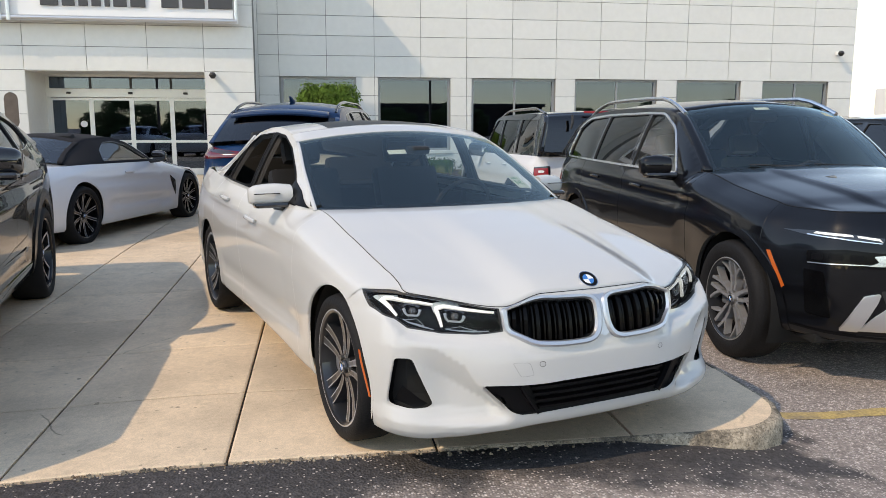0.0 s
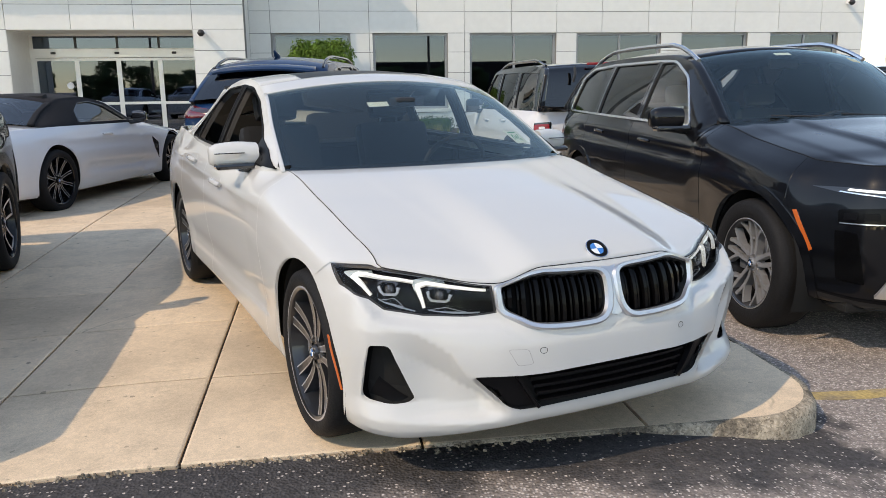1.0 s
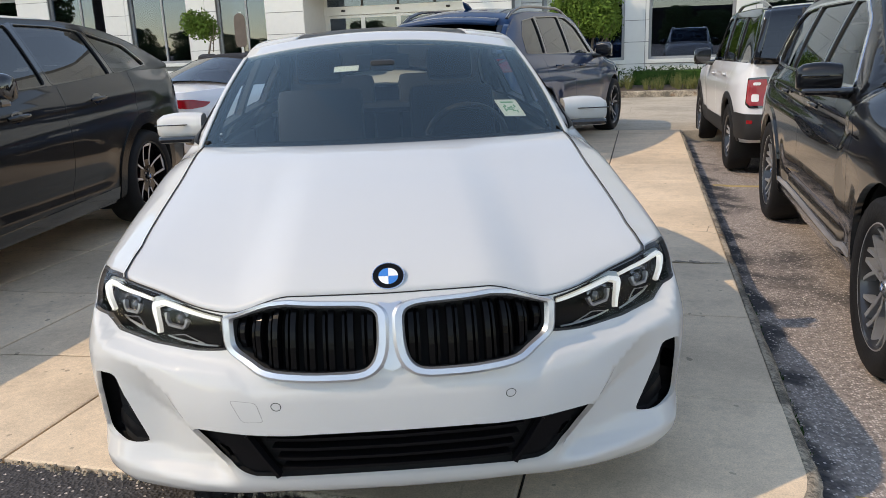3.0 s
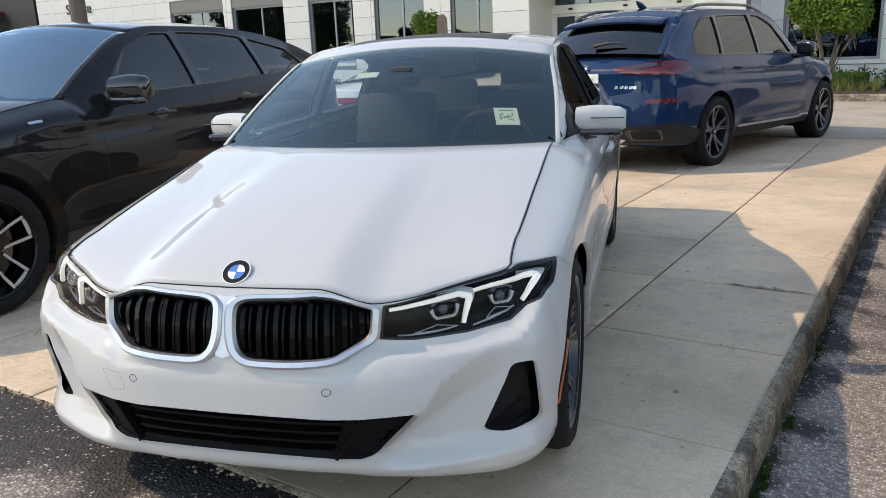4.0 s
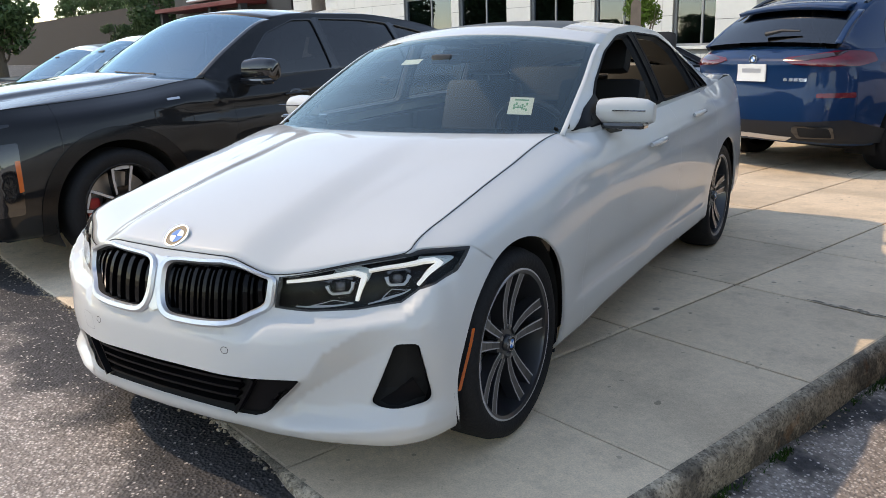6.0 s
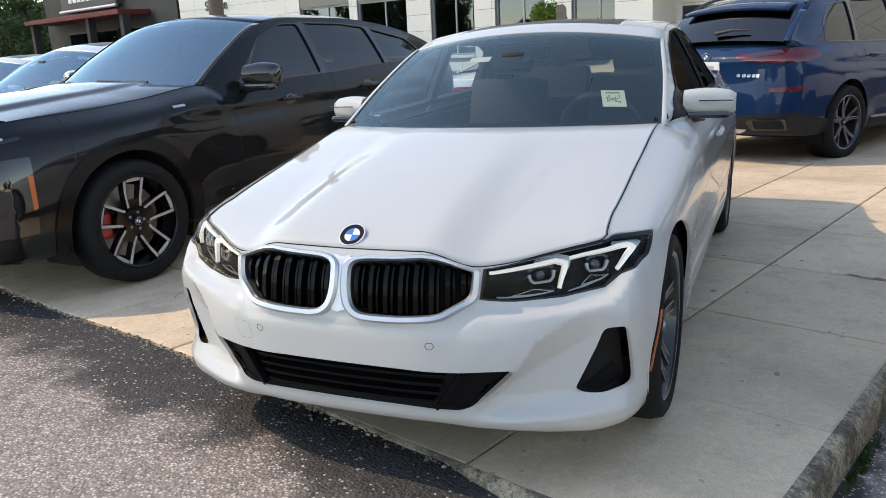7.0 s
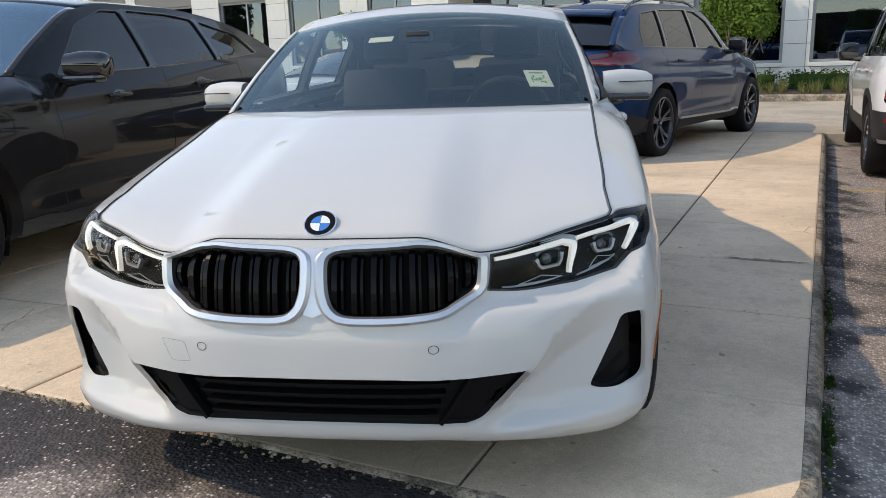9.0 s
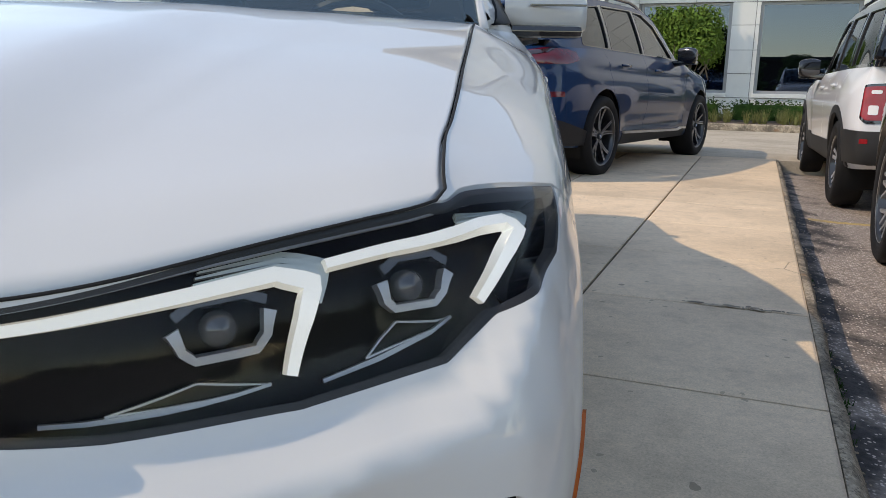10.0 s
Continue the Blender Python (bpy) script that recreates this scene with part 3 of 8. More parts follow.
add_box(bm, (EX0 + 0.012, PORTAL + 0.003, 2.798), (EX1 - 0.012, PORTAL + 0.497, 2.813))
tagged(part("wall_portal_sides", bm, PANEL), "white side walls and soffit of the entrance portal", "wall", kind="structure")

bm = bmesh.new()
add_box(bm, (-34.2, FRONT + 0.35, TOPZ - 0.3), (16.22, FRONT + 14, TOPZ))
add_box(bm, (PX0, PORTAL, TOPZ - 0.02), (PX1, FRONT + 0.35, TOPZ + 0.2))
add_box(bm, (-12.5, 17.25, 8.25), (-2.60, PORTAL - 0.005, 8.50))
tagged(part("roof", bm, WALL_BACK), "flat roof of the dealership", "roof", kind="structure")
bm = bmesh.new()
add_box(bm, (15.9, FRONT + 0.35, -0.4), (16.22, FRONT + 14, TOPZ - 0.3))
add_box(bm, (-34.2, FRONT + 0.35, -0.4), (-33.9, FRONT + 14, TOPZ - 0.3))
add_box(bm, (-34.2, FRONT + 13.7, -0.4), (16.22, FRONT + 14, TOPZ - 0.3))
tagged(part("wall_outer", bm, PANEL), "plain white outer walls of the dealership", "wall", kind="structure")
# floor and inner wall share the grey darkened for a dim interior
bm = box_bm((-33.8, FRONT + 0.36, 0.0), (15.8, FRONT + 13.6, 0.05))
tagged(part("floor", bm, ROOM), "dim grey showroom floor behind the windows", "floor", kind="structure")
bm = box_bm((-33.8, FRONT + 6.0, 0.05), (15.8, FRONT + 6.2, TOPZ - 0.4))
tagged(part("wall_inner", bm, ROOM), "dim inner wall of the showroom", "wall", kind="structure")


def sliding_door():
    d = empty("door_1", Matrix(), "white-framed glass sliding entrance doors with a transom", "door")
    tagged(d, kind="structure")
    y = FRONT - 0.05
    bm = bmesh.new()
    add_box(bm, (EX0, y - 0.06, 2.18), (EX1, y + 0.10, 2.42), 0.01)
    add_box(bm, (EX0, y, 2.74), (EX1, y + 0.08, 2.81))
    for x in (EX0, EX1 - 0.08):
        add_box(bm, (x, y, 0.0), (x + 0.08, y + 0.08, 2.18))
        add_box(bm, (x, y, 2.42), (x + 0.08, y + 0.08, 2.74))
    part("door_frame", bm, DOOR_ALU, d)
    xs = [EX0 + 0.08, EX0 + 1.15, EX0 + 2.22, EX0 + 3.3, EX1 - 0.08]
    for a, b in zip(xs, xs[1:]):
        bm = bmesh.new()
        for lo, hi in (((a, y + 0.01, 0.02), (a + 0.06, y + 0.06, 2.17)), ((b - 0.06, y + 0.01, 0.02), (b, y + 0.06, 2.17)),
                       ((a + 0.06, y + 0.01, 2.10), (b - 0.06, y + 0.06, 2.17)), ((a + 0.06, y + 0.01, 0.93), (b - 0.06, y + 0.06, 1.0)), ((a + 0.06, y + 0.01, 0.02), (b - 0.06, y + 0.06, 0.2))):
            add_box(bm, lo, hi)
        leaf = part("door_leaf", bm, DOOR_ALU, d)
        for z0, z1 in ((0.2, 0.93), (1.0, 2.10)):
            p = part("pane", box_bm((a + 0.06, y + 0.03, z0), (b - 0.06, y + 0.04, z1)), WINDOW, leaf)
            p.visible_shadow = False
    for a, b in zip(xs, xs[1:]):
        p = part("transom_pane", box_bm((a, y + 0.03, 2.42), (b, y + 0.04, 2.74)), WINDOW, d)
        p.visible_shadow = False
        part("transom_mullion", box_bm((b - 0.03, y + 0.005, 2.42), (b + 0.03, y + 0.07, 2.74)), DARK_ALU, d)
    for x in (EX0 + 0.6, EX0 + 2.22, EX0 + 3.7):
        part("door_sensor", box_bm((x - 0.06, y - 0.11, 2.27), (x + 0.06, y - 0.06, 2.33), 0.015), BLACK_PLASTIC, d)
    part("door_sticker", tube_bm([(EX0 + 0.93, y + 0.005, 1.45), (EX0 + 0.93, y + 0.03, 1.45)], 0.09, 20), SIGN_WHITE, d)


sliding_door()


def canopy_sign():
    s = empty("sign_board", Matrix(), "long white sign board with dark lettering bars and tube edge", "sign")
    y = PORTAL - 0.35
    part("board", box_bm((-10.5, y, 4.12), (-2.95, PORTAL, 5.9), 0.02), SIGN_WHITE, s)
    part("tube", tube_bm([(-10.6, y - 0.02, 4.06), (-2.85, y - 0.02, 4.06)], 0.065, 14), SIGN_TUBE, s)
    part("end_tube", tube_bm([(-2.88, y - 0.02, 4.0), (-2.88, y - 0.02, 6.0)], 0.05, 12), SIGN_TUBE, s)
    for x in (-8.55, -8.35):
        part("clamp", tube_bm([(x, y - 0.06, 3.98), (x, y - 0.06, 5.9)], 0.05, 10), SIGN_TUBE, s)
    x = -7.6
    for w in (0.42, 0.30, 0.22, 0.22, 0.12, 0.32, 0.36, 0, 0.42, 0.55, 0.6):
        if w == 0:
            x += 0.3
            continue
        part("letter_bar", box_bm((x, y - 0.05, 4.36), (x + w, y, 4.95), 0.01), LETTER, s)
        x += w + 0.09


canopy_sign()


def security_camera(x, y, z):
    c = empty("security_camera", Matrix.Translation((x, y, z)), "small white dome security camera on the facade", "camera")
    part("bracket", box_bm((-0.05, -0.22, -0.05), (0.05, 0.0, 0.05), 0.01), SIGN_WHITE, c)
    part("dome", tube_bm([(0, -0.22, 0.06), (0, -0.22, -0.02), (0, -0.22, -0.1)], [0.05, 0.1, 0.04], 14), BLACK_PLASTIC, c, smooth=True)


security_camera(15.6, FRONT, 3.7)
security_camera(-3.55, PORTAL, 2.72)

# ---- vehicles: surfaces ----
from mathutils.geometry import delaunay_2d_cdt


def pchip_slopes(x, y):
    """Slopes for a smooth curve without overshoot; y may have more columns."""
    h = np.diff(x)[:, None]
    d = np.diff(y, axis=0) / h
    m = np.zeros_like(y)
    w1, w2 = 2 * h[1:] + h[:-1], h[1:] + 2 * h[:-1]
    same = d[:-1] * d[1:] > 0
    with np.errstate(divide="ignore", invalid="ignore"):
        mid = (w1 + w2) / (w1 / d[:-1] + w2 / d[1:])
    m[1:-1] = np.where(same, mid, 0.0)
    m[0], m[-1] = d[0], d[-1]
    return m


class Curve:
    """A smooth curve through (x, values...) knots."""

    def __init__(self, knots):
        k = np.array(knots, float)
        self.x, self.y = k[:, 0], k[:, 1:]
        self.m = pchip_slopes(self.x, self.y)

    def __call__(self, q):
        q = np.clip(np.atleast_1d(np.asarray(q, float)), self.x[0], self.x[-1])
        i = np.clip(np.searchsorted(self.x, q, "right") - 1, 0, len(self.x) - 2)
        h = (self.x[i + 1] - self.x[i])
        t = ((q - self.x[i]) / h)[:, None]
        h = h[:, None]
        a, b, ma, mb = self.y[i], self.y[i + 1], self.m[i], self.m[i + 1]
        return (2 * t**3 - 3 * t**2 + 1) * a + (t**3 - 2 * t**2 + t) * h * ma + (-2 * t**3 + 3 * t**2) * b + (t**3 - t**2) * h * mb


class Skirt:
    """The wrap of a car's lower body: a plan outline from the nose's middle round to the tail's, with upright profiles along it."""
    H = 0.9

    def __init__(self, outline, keys, sculpt=None):
        self.sculpt = sculpt
        o = np.array(outline, float)
        t = np.r_[0, np.cumsum(np.hypot(*np.diff(o, axis=0).T))]
        c = Curve(np.c_[t, o])
        fine = c(np.linspace(0, t[-1], 400))
        s = np.r_[0, np.cumsum(np.hypot(*np.diff(fine, axis=0).T))]
        self.u, self.xy, self.end = s, fine, s[-1]
        d = np.gradient(fine, s, axis=0)
        n = np.c_[-d[:, 1], d[:, 0]] * -1
        k = np.ones(9) / 9
        pad_n = np.r_[[n[0] * [0, 1]] * 4, n, [n[-1] * [0, 1]] * 4]
        n = np.c_[np.convolve(pad_n[:, 0], k, "valid"), np.convolve(pad_n[:, 1], k, "valid")]
        n[0], n[-1] = (0, -1), (0, 1)
        self.n = n / np.hypot(*n.T)[:, None]
        half = int(np.argmax(fine[:, 0]))
        self.half = half
        rows = []
        for where, val, prof in keys:
            if where == "x":
                u = np.interp(val, fine[:half, 0], s[:half])
            elif where == "y":
                u = np.interp(val, fine[:, 1], s)
            else:
                u = np.interp(-val, -fine[half:, 0], s[half:])
            rows.append([u, *np.array(prof, float).ravel()])
        self.k = len(keys[0][2])
        self.key = Curve(rows)
        self.net = None

    def at_y(self, y):
        return float(np.interp(y, self.xy[:, 1], self.u))

    def place(self, u, v):
        u, v = np.atleast_1d(np.asarray(u, float)), np.atleast_1d(np.asarray(v, float))
        uu, vv = np.clip(u, 0, self.end), np.clip(v, 0, 1)
        p = self.key(uu).reshape(len(uu), self.k, 2)
        # slopes along the profile, knots evenly spaced
        d = np.diff(p, axis=1)
        m = np.empty_like(p)
        m[:, 1:-1] = (d[:, :-1] + d[:, 1:]) / 2
        m[:, 0], m[:, -1] = d[:, 0], d[:, -1]
        f = vv * (self.k - 1)
        i = np.clip(f.astype(int), 0, self.k - 2)
        t = (f - i)[:, None]
        r = np.arange(len(uu))
        a, b, ma, mb = p[r, i], p[r, i + 1], m[r, i], m[r, i + 1]
        q = (2 * t**3 - 3 * t**2 + 1) * a + (t**3 - 2 * t**2 + t) * ma + (-2 * t**3 + 3 * t**2) * b + (t**3 - t**2) * mb
        x, y = np.interp(uu, self.u, self.xy[:, 0]), np.interp(uu, self.u, self.xy[:, 1])
        if self.sculpt is not None:
            q = q.copy()
            q[:, 0] += self.sculpt(x, y, q[:, 1])
        nx, ny = np.interp(uu, self.u, self.n[:, 0]), np.interp(uu, self.u, self.n[:, 1])
        return np.c_[x - nx * q[:, 0], y - ny * q[:, 0], q[:, 1]]

    def normal(self, u, v):
        e = 0.004
        u, v = np.atleast_1d(u), np.atleast_1d(v)
        ua, ub = np.clip(u - e, 0, self.end), np.clip(u + e, 0, self.end)
        va, vb = np.clip(v - e, 0, 1), np.clip(v + e, 0, 1)
        n = np.cross(self.place(ub, v) - self.place(ua, v), self.place(u, vb) - self.place(u, va))
        n[:, 0] *= np.clip(np.minimum(u, self.end - u) / 0.06, 0, 1)
        return n / (np.linalg.norm(n, axis=1)[:, None] + 1e-12)

    def near(self, p):
        """(u, v) of the surface point nearest to p."""
        if self.net is None:
            self.gu, self.gv = [a.ravel() for a in np.meshgrid(np.linspace(0, self.end, 500), np.linspace(0, 1, 60))]
            self.net = self.place(self.gu, self.gv)
        i = int(np.argmin(((self.net - np.array(p)) ** 2).sum(1)))
        u, v, du, dv = self.gu[i], self.gv[i], self.end / 500, 1 / 60
        for _ in range(4):
            a, b = [q.ravel() for q in np.meshgrid(np.linspace(u - du, u + du, 7), np.linspace(v - dv, v + dv, 7))]
            j = int(np.argmin(((self.place(a, b) - np.array(p)) ** 2).sum(1)))
            u, v, du, dv = a[j], b[j], du / 3, dv / 3
        return float(u), float(v)

    def side(self, y, z):
        """(u, v) on the flank at y and z, v under 0 or over 1 beyond its edges."""
        u = self.at_y(y)
        vs = np.linspace(0, 1, 80)
        for _ in range(3):
            col = self.place(np.full(80, u), vs)
            v = float(np.interp(z, col[:, 2], vs))
            u += y - self.place(u, v)[0, 1]
        if z < col[0, 2]:
            v = (z - col[0, 2]) / self.H
        if z > col[-1, 2]:
            v = 1 + (z - col[-1, 2]) / self.H
        return u, v


class Flank:
    """The upright side of a cabin between belt line and roof rail: x over (y, z)."""
    H = 1.0

    def __init__(self, belt, rail, bulge=0.02):
        self.belt, self.rail, self.bulge = belt, rail, bulge

    def place(self, u, v):
        u, v = np.atleast_1d(np.asarray(u, float)), np.atleast_1d(np.asarray(v, float))
        b, r = self.belt(u), self.rail(u)
        f = np.clip((v - b[:, 1]) / np.maximum(r[:, 1] - b[:, 1], 0.03), 0, 1)
        x = b[:, 0] + (r[:, 0] - b[:, 0]) * f + self.bulge * 4 * f * (1 - f)
        return np.c_[x, u, v]

    def normal(self, u, v):
        e = 0.01
        n = np.cross(self.place(u + e, v) - self.place(u - e, v), self.place(u, v + e) - self.place(u, v - e))
        return n / (np.linalg.norm(n, axis=1)[:, None] + 1e-12)


def inside(poly, px, py):
    ok = np.zeros(len(px), bool)
    x0, y0 = poly[-1]
    for x1, y1 in poly:
        hit = ((y1 > py) != (y0 > py)) & (px < (x0 - x1) * (py - y1) / (y0 - y1 + 1e-15) + x1)
        ok ^= hit
        x0, y0 = x1, y1
    return ok


def dense(poly, step, closed=True):
    out, n = [], len(poly)
    for i in range(n if closed else n - 1):
        a, b = np.array(poly[i], float), np.array(poly[(i + 1) % n], float)
        m = max(1, int(np.hypot(*(b - a)) / step))
        out += [tuple(a + (b - a) * k / m) for k in range(m)]
    return out if closed else out + [tuple(poly[-1])]


def rounded(poly, r, n=3):
    """Corners of a polygon cut to small arcs."""
    out, m = [], len(poly)
    for i in range(m):
        a, b, c = (np.array(poly[(i + k) % m], float) for k in (-1, 0, 1))
        la, lc = np.hypot(*(a - b)), np.hypot(*(c - b))
        p, q = b + (a - b) * min(r / la, 0.45), b + (c - b) * min(r / lc, 0.45)
        for k in range(n + 1):
            t = k / n
            out.append(tuple((1 - t) ** 2 * p + 2 * t * (1 - t) * b + t * t * q))
    return out


def gap(line, w=0.005):
    """A thin closed loop along a line, to cut a shut line."""
    p = np.array(line, float)
    d = np.gradient(p, axis=0)
    n = np.c_[-d[:, 1], d[:, 0]]
    n /= np.hypot(*n.T)[:, None] + 1e-12
    return [tuple(q) for q in p + n * w / 2] + [tuple(q) for q in (p - n * w / 2)[::-1]]


def cut(surf, bounds, holes, keep, step):
    """Triangles of a surface: bounds and holes are loops in (u, v); keep maps centroids to panel numbers (-1: none)."""
    h = surf.H
    loops = [dense([(u, v * h) for u, v in loop], step * 0.7) for loop in [bounds, *holes]]
    pts, edges = [], []
    for loop in loops:
        n0 = len(pts)
        pts += loop
        edges += [(n0 + i, n0 + (i + 1) % len(loop)) for i in range(len(loop))]
    b = np.array([(u, v * h) for u, v in bounds])
    (u0, v0), (u1, v1) = b.min(0), b.max(0)
    gu, gv = np.meshgrid(np.arange(u0 + step / 2, u1, step), np.arange(v0 + step / 2, v1, step))
    gu[1::2] += step / 2
    gu, gv = gu.ravel(), gv.ravel()
    ok = inside([tuple(q) for q in b], gu, gv)
    pts += list(zip(gu[ok], gv[ok]))
    vs, _, fs, *_ = delaunay_2d_cdt([Vector(map(float, p)) for p in pts], edges, [], 0, 1e-6)
    vs, fs = np.array([tuple(v) for v in vs]), np.array([f for f in fs if len(f) == 3], int)
    c = vs[fs].mean(1)
    good = inside([tuple(q) for q in b], c[:, 0], c[:, 1])
    for loop in holes:
        good &= ~inside([(u, v * h) for u, v in loop], c[:, 0], c[:, 1])
    fs, c = fs[good], c[good]
    a, b2, c2 = vs[fs[:, 0]], vs[fs[:, 1]], vs[fs[:, 2]]
    turn = (b2[:, 0] - a[:, 0]) * (c2[:, 1] - a[:, 1]) - (b2[:, 1] - a[:, 1]) * (c2[:, 0] - a[:, 0])
    fs[turn < 0] = fs[turn < 0][:, ::-1]
    which = keep(c[:, 0], c[:, 1] / h)
    return vs / [1, h], fs, which


def build_cut(surf, uv, fs, sides, lift=0.0, depth=0.012):
    """Verts, faces and normals of a cut piece, on the sides asked for (+1, -1), with turned-in edges."""
    used, inv = np.unique(fs, return_inverse=True)
    fs, uv = inv.reshape(fs.shape), uv[used]
    nrm = surf.normal(uv[:, 0], uv[:, 1])
    pos = surf.place(uv[:, 0], uv[:, 1]) + nrm * lift
    e = np.concatenate([fs[:, [0, 1]], fs[:, [1, 2]], fs[:, [2, 0]]])
    code = e[:, 0] * (len(uv) + 1) + e[:, 1]
    back = e[:, 1] * (len(uv) + 1) + e[:, 0]
    rim = e[~np.isin(code, back)]
    on_mid = (np.abs(uv[rim[:, 0], 0]) < 1e-6) & (np.abs(uv[rim[:, 1], 0]) < 1e-6)
    if isinstance(surf, Skirt):
        rim = rim[~on_mid]
    V, F, N = [], [], []
    for s in sides:
        k = len(V)
        V += list(pos * [s, 1, 1])
        N += list(nrm * [s, 1, 1])
        F += [tuple(k + f) if s > 0 else tuple(k + f[::-1]) for f in fs]
        if depth:
            r = np.unique(rim)
            new_id = {}
            for i in r:
                new_id[i] = (len(V), len(V) + 1)
                V += [pos[i] * [s, 1, 1], (pos[i] - nrm[i] * depth) * [s, 1, 1]]
                N += [nrm[i] * [s, 1, 1]] * 2
            for a, b in rim:
                q = (new_id[b][0], new_id[a][0], new_id[a][1], new_id[b][1])
                F.append(q if s > 0 else q[::-1])
    return V, F, N


def skin(name, surf, loop, material, parent, step=0.03, lift=0.0, depth=0.012, sides=(1,), holes=(), label=""):
    """A piece of a surface inside a loop, as one mesh for each side, or one for both."""
    uv, fs, w = cut(surf, loop, list(holes), lambda a, b: np.zeros(len(a), int), step)
    V, F, N = build_cut(surf, uv, fs, sides, lift, depth)
    return link_mesh(name, V, F, material, parent, smooth=True, normals=N, label=label)


def grid_mesh(name, rows, material, parent, label="", thick=0.0, smooth=True):
    """A sheet from rows of points."""
    rows = [np.array(r, float) for r in rows]
    m = len(rows[0])
    V = np.concatenate(rows)
    F = [(j * m + i, j * m + i + 1, (j + 1) * m + i + 1, (j + 1) * m + i) for j in range(len(rows) - 1) for i in range(m - 1)]
    ob = link_mesh(name, V, F, material, parent, smooth=smooth, label=label)
    if thick:
        md = ob.modifiers.new("thickness", "SOLIDIFY")
        md.thickness, md.offset = thick, -1
    return ob


def lathe(profile, n, axis_x=True, start=0.0, span=math.tau):
    """Verts and faces of a profile (r, x) turned about the x axis."""
    full = abs(span - math.tau) < 1e-6
    k = n if full else n + 1
    V, F, m = [], [], len(profile)
    for i in range(k):
        a = start + span * i / n
        V += [(x, r * math.sin(a), r * math.cos(a)) for r, x in profile]
    for i in range(n):
        j = (i + 1) % k
        for q in range(m - 1):
            F.append((i * m + q, j * m + q, j * m + q + 1, i * m + q + 1))
    return V, F


# ---- vehicles: materials ----
def paint(name, color, metal=0.0, flake=0.0, rough=0.35, coat=1.0, ior=1.5):
    m = mat(name, color, rough=rough, metal=metal, coat=coat, grain=flake, scale=900.0, coat_rough=0.012, spec=0.08)
    m.node_tree.nodes["Principled BSDF"].inputs["Coat IOR"].default_value = ior
    return m


PAINT_WHITE = paint("white paint", (0.56, 0.56, 0.545), ior=1.42)
PAINT_BLACK = paint("black paint", (0.003, 0.0034, 0.005), ior=1.36)
PAINT_GREY = paint("dark grey metallic paint", (0.008, 0.0088, 0.0102), flake=0.2, ior=1.38)
PAINT_BLUE = paint("blue metallic paint", (0.003, 0.026, 0.082), flake=0.25, ior=1.38)
PAINT_PEARL = paint("pearl white paint", (0.70, 0.71, 0.73), flake=0.04)
PAINT_SILVER = paint("pale silver paint", (0.55, 0.57, 0.60), metal=0.3)
GLOSS_BLACK = mat("gloss black trim", (0.008, 0.008, 0.009), rough=0.08, coat=1.0)
TRIM_BLACK = mat("matt black trim", (0.014, 0.014, 0.015), rough=0.6, grain=0.1, scale=200)
INTAKE_BLACK = mat("black intake plastic", (0.005, 0.005, 0.006), rough=0.35, spec=0.12)
ARCH_BLACK = mat("gloss black arch", (0.005, 0.005, 0.006), rough=0.2, spec=0.25)
FRAME_BLACK = mat("satin black window frame", (0.006, 0.006, 0.007), rough=0.55, spec=0.06)
# near-black colour that stands in for missing light in gaps and hollows
INSIDE_BLACK = mat("unlit cavity", (0.006, 0.006, 0.006), rough=0.9)
CHROME = mat("satin chrome", (0.80, 0.81, 0.83), rough=0.24, metal=1.0)
FRAME_SATIN = mat("satin silver grille frame", (0.58, 0.60, 0.63), rough=0.36, metal=0.85)
SILVER = mat("satin aluminium", (0.66, 0.67, 0.69), rough=0.32, metal=0.9)
RUBBER = mat("tyre rubber", (0.012, 0.012, 0.013), rough=0.7, grain=0.2, scale=80, bump=0.2, spec=0.22)
RIM_GREY = mat("machined wheel face", (0.50, 0.51, 0.54), rough=0.25, metal=0.45)
RIM_SILVER = mat("silver wheel paint", (0.36, 0.37, 0.39), rough=0.28, metal=0.5)
LAMP_GREY = mat("dim lamp lens", (0.05, 0.053, 0.058), rough=0.08, coat=1.0)
RIM_DARK = mat("dark grey wheel paint", (0.018, 0.019, 0.022), rough=0.28, coat=0.6)
RIM_BLACK = mat("gloss black wheel paint", (0.006, 0.006, 0.007), rough=0.2, coat=0.3, spec=0.2)
BRAKE = mat("brake disc steel", (0.32, 0.31, 0.30), rough=0.4, metal=0.9)
BRAKE_RED = mat("red brake caliper", (0.45, 0.02, 0.02), rough=0.35, coat=0.5)
BRAKE_BLUE = mat("grey brake caliper", (0.12, 0.13, 0.15), rough=0.4)
CAR_GLASS = glass("car window glass", (0.46, 0.53, 0.53), alpha_mix=0.35)
DARK_GLASS = glass("privacy window glass", (0.06, 0.065, 0.07), alpha_mix=0.25)
# screens: reflection tinted and strengthened to imitate blue sky in the glass
SCREEN_GLASS = glass("windscreen glass", (0.72, 0.82, 0.80), alpha_mix=0.36, reflect_tint=(0.74, 0.92, 0.94))
SKY_GLASS = glass("sky-tinted windscreen glass", (0.26, 0.34, 0.37), alpha_mix=1.9, reflect_tint=(0.62, 0.86, 1.0))
LENS = glass("clear lamp lens", (0.92, 0.93, 0.94), alpha_mix=-0.28)
LAMP_RED = mat("red lamp lens", (0.30, 0.007, 0.012), rough=0.2, coat=0.2, grain=0.2, scale=25)
LAMP_DARK_RED = mat("smoked red lamp lens", (0.12, 0.006, 0.012), rough=0.06, coat=1.0)
AMBER = mat("amber side marker", (0.55, 0.11, 0.018), rough=0.25, coat=0.6)
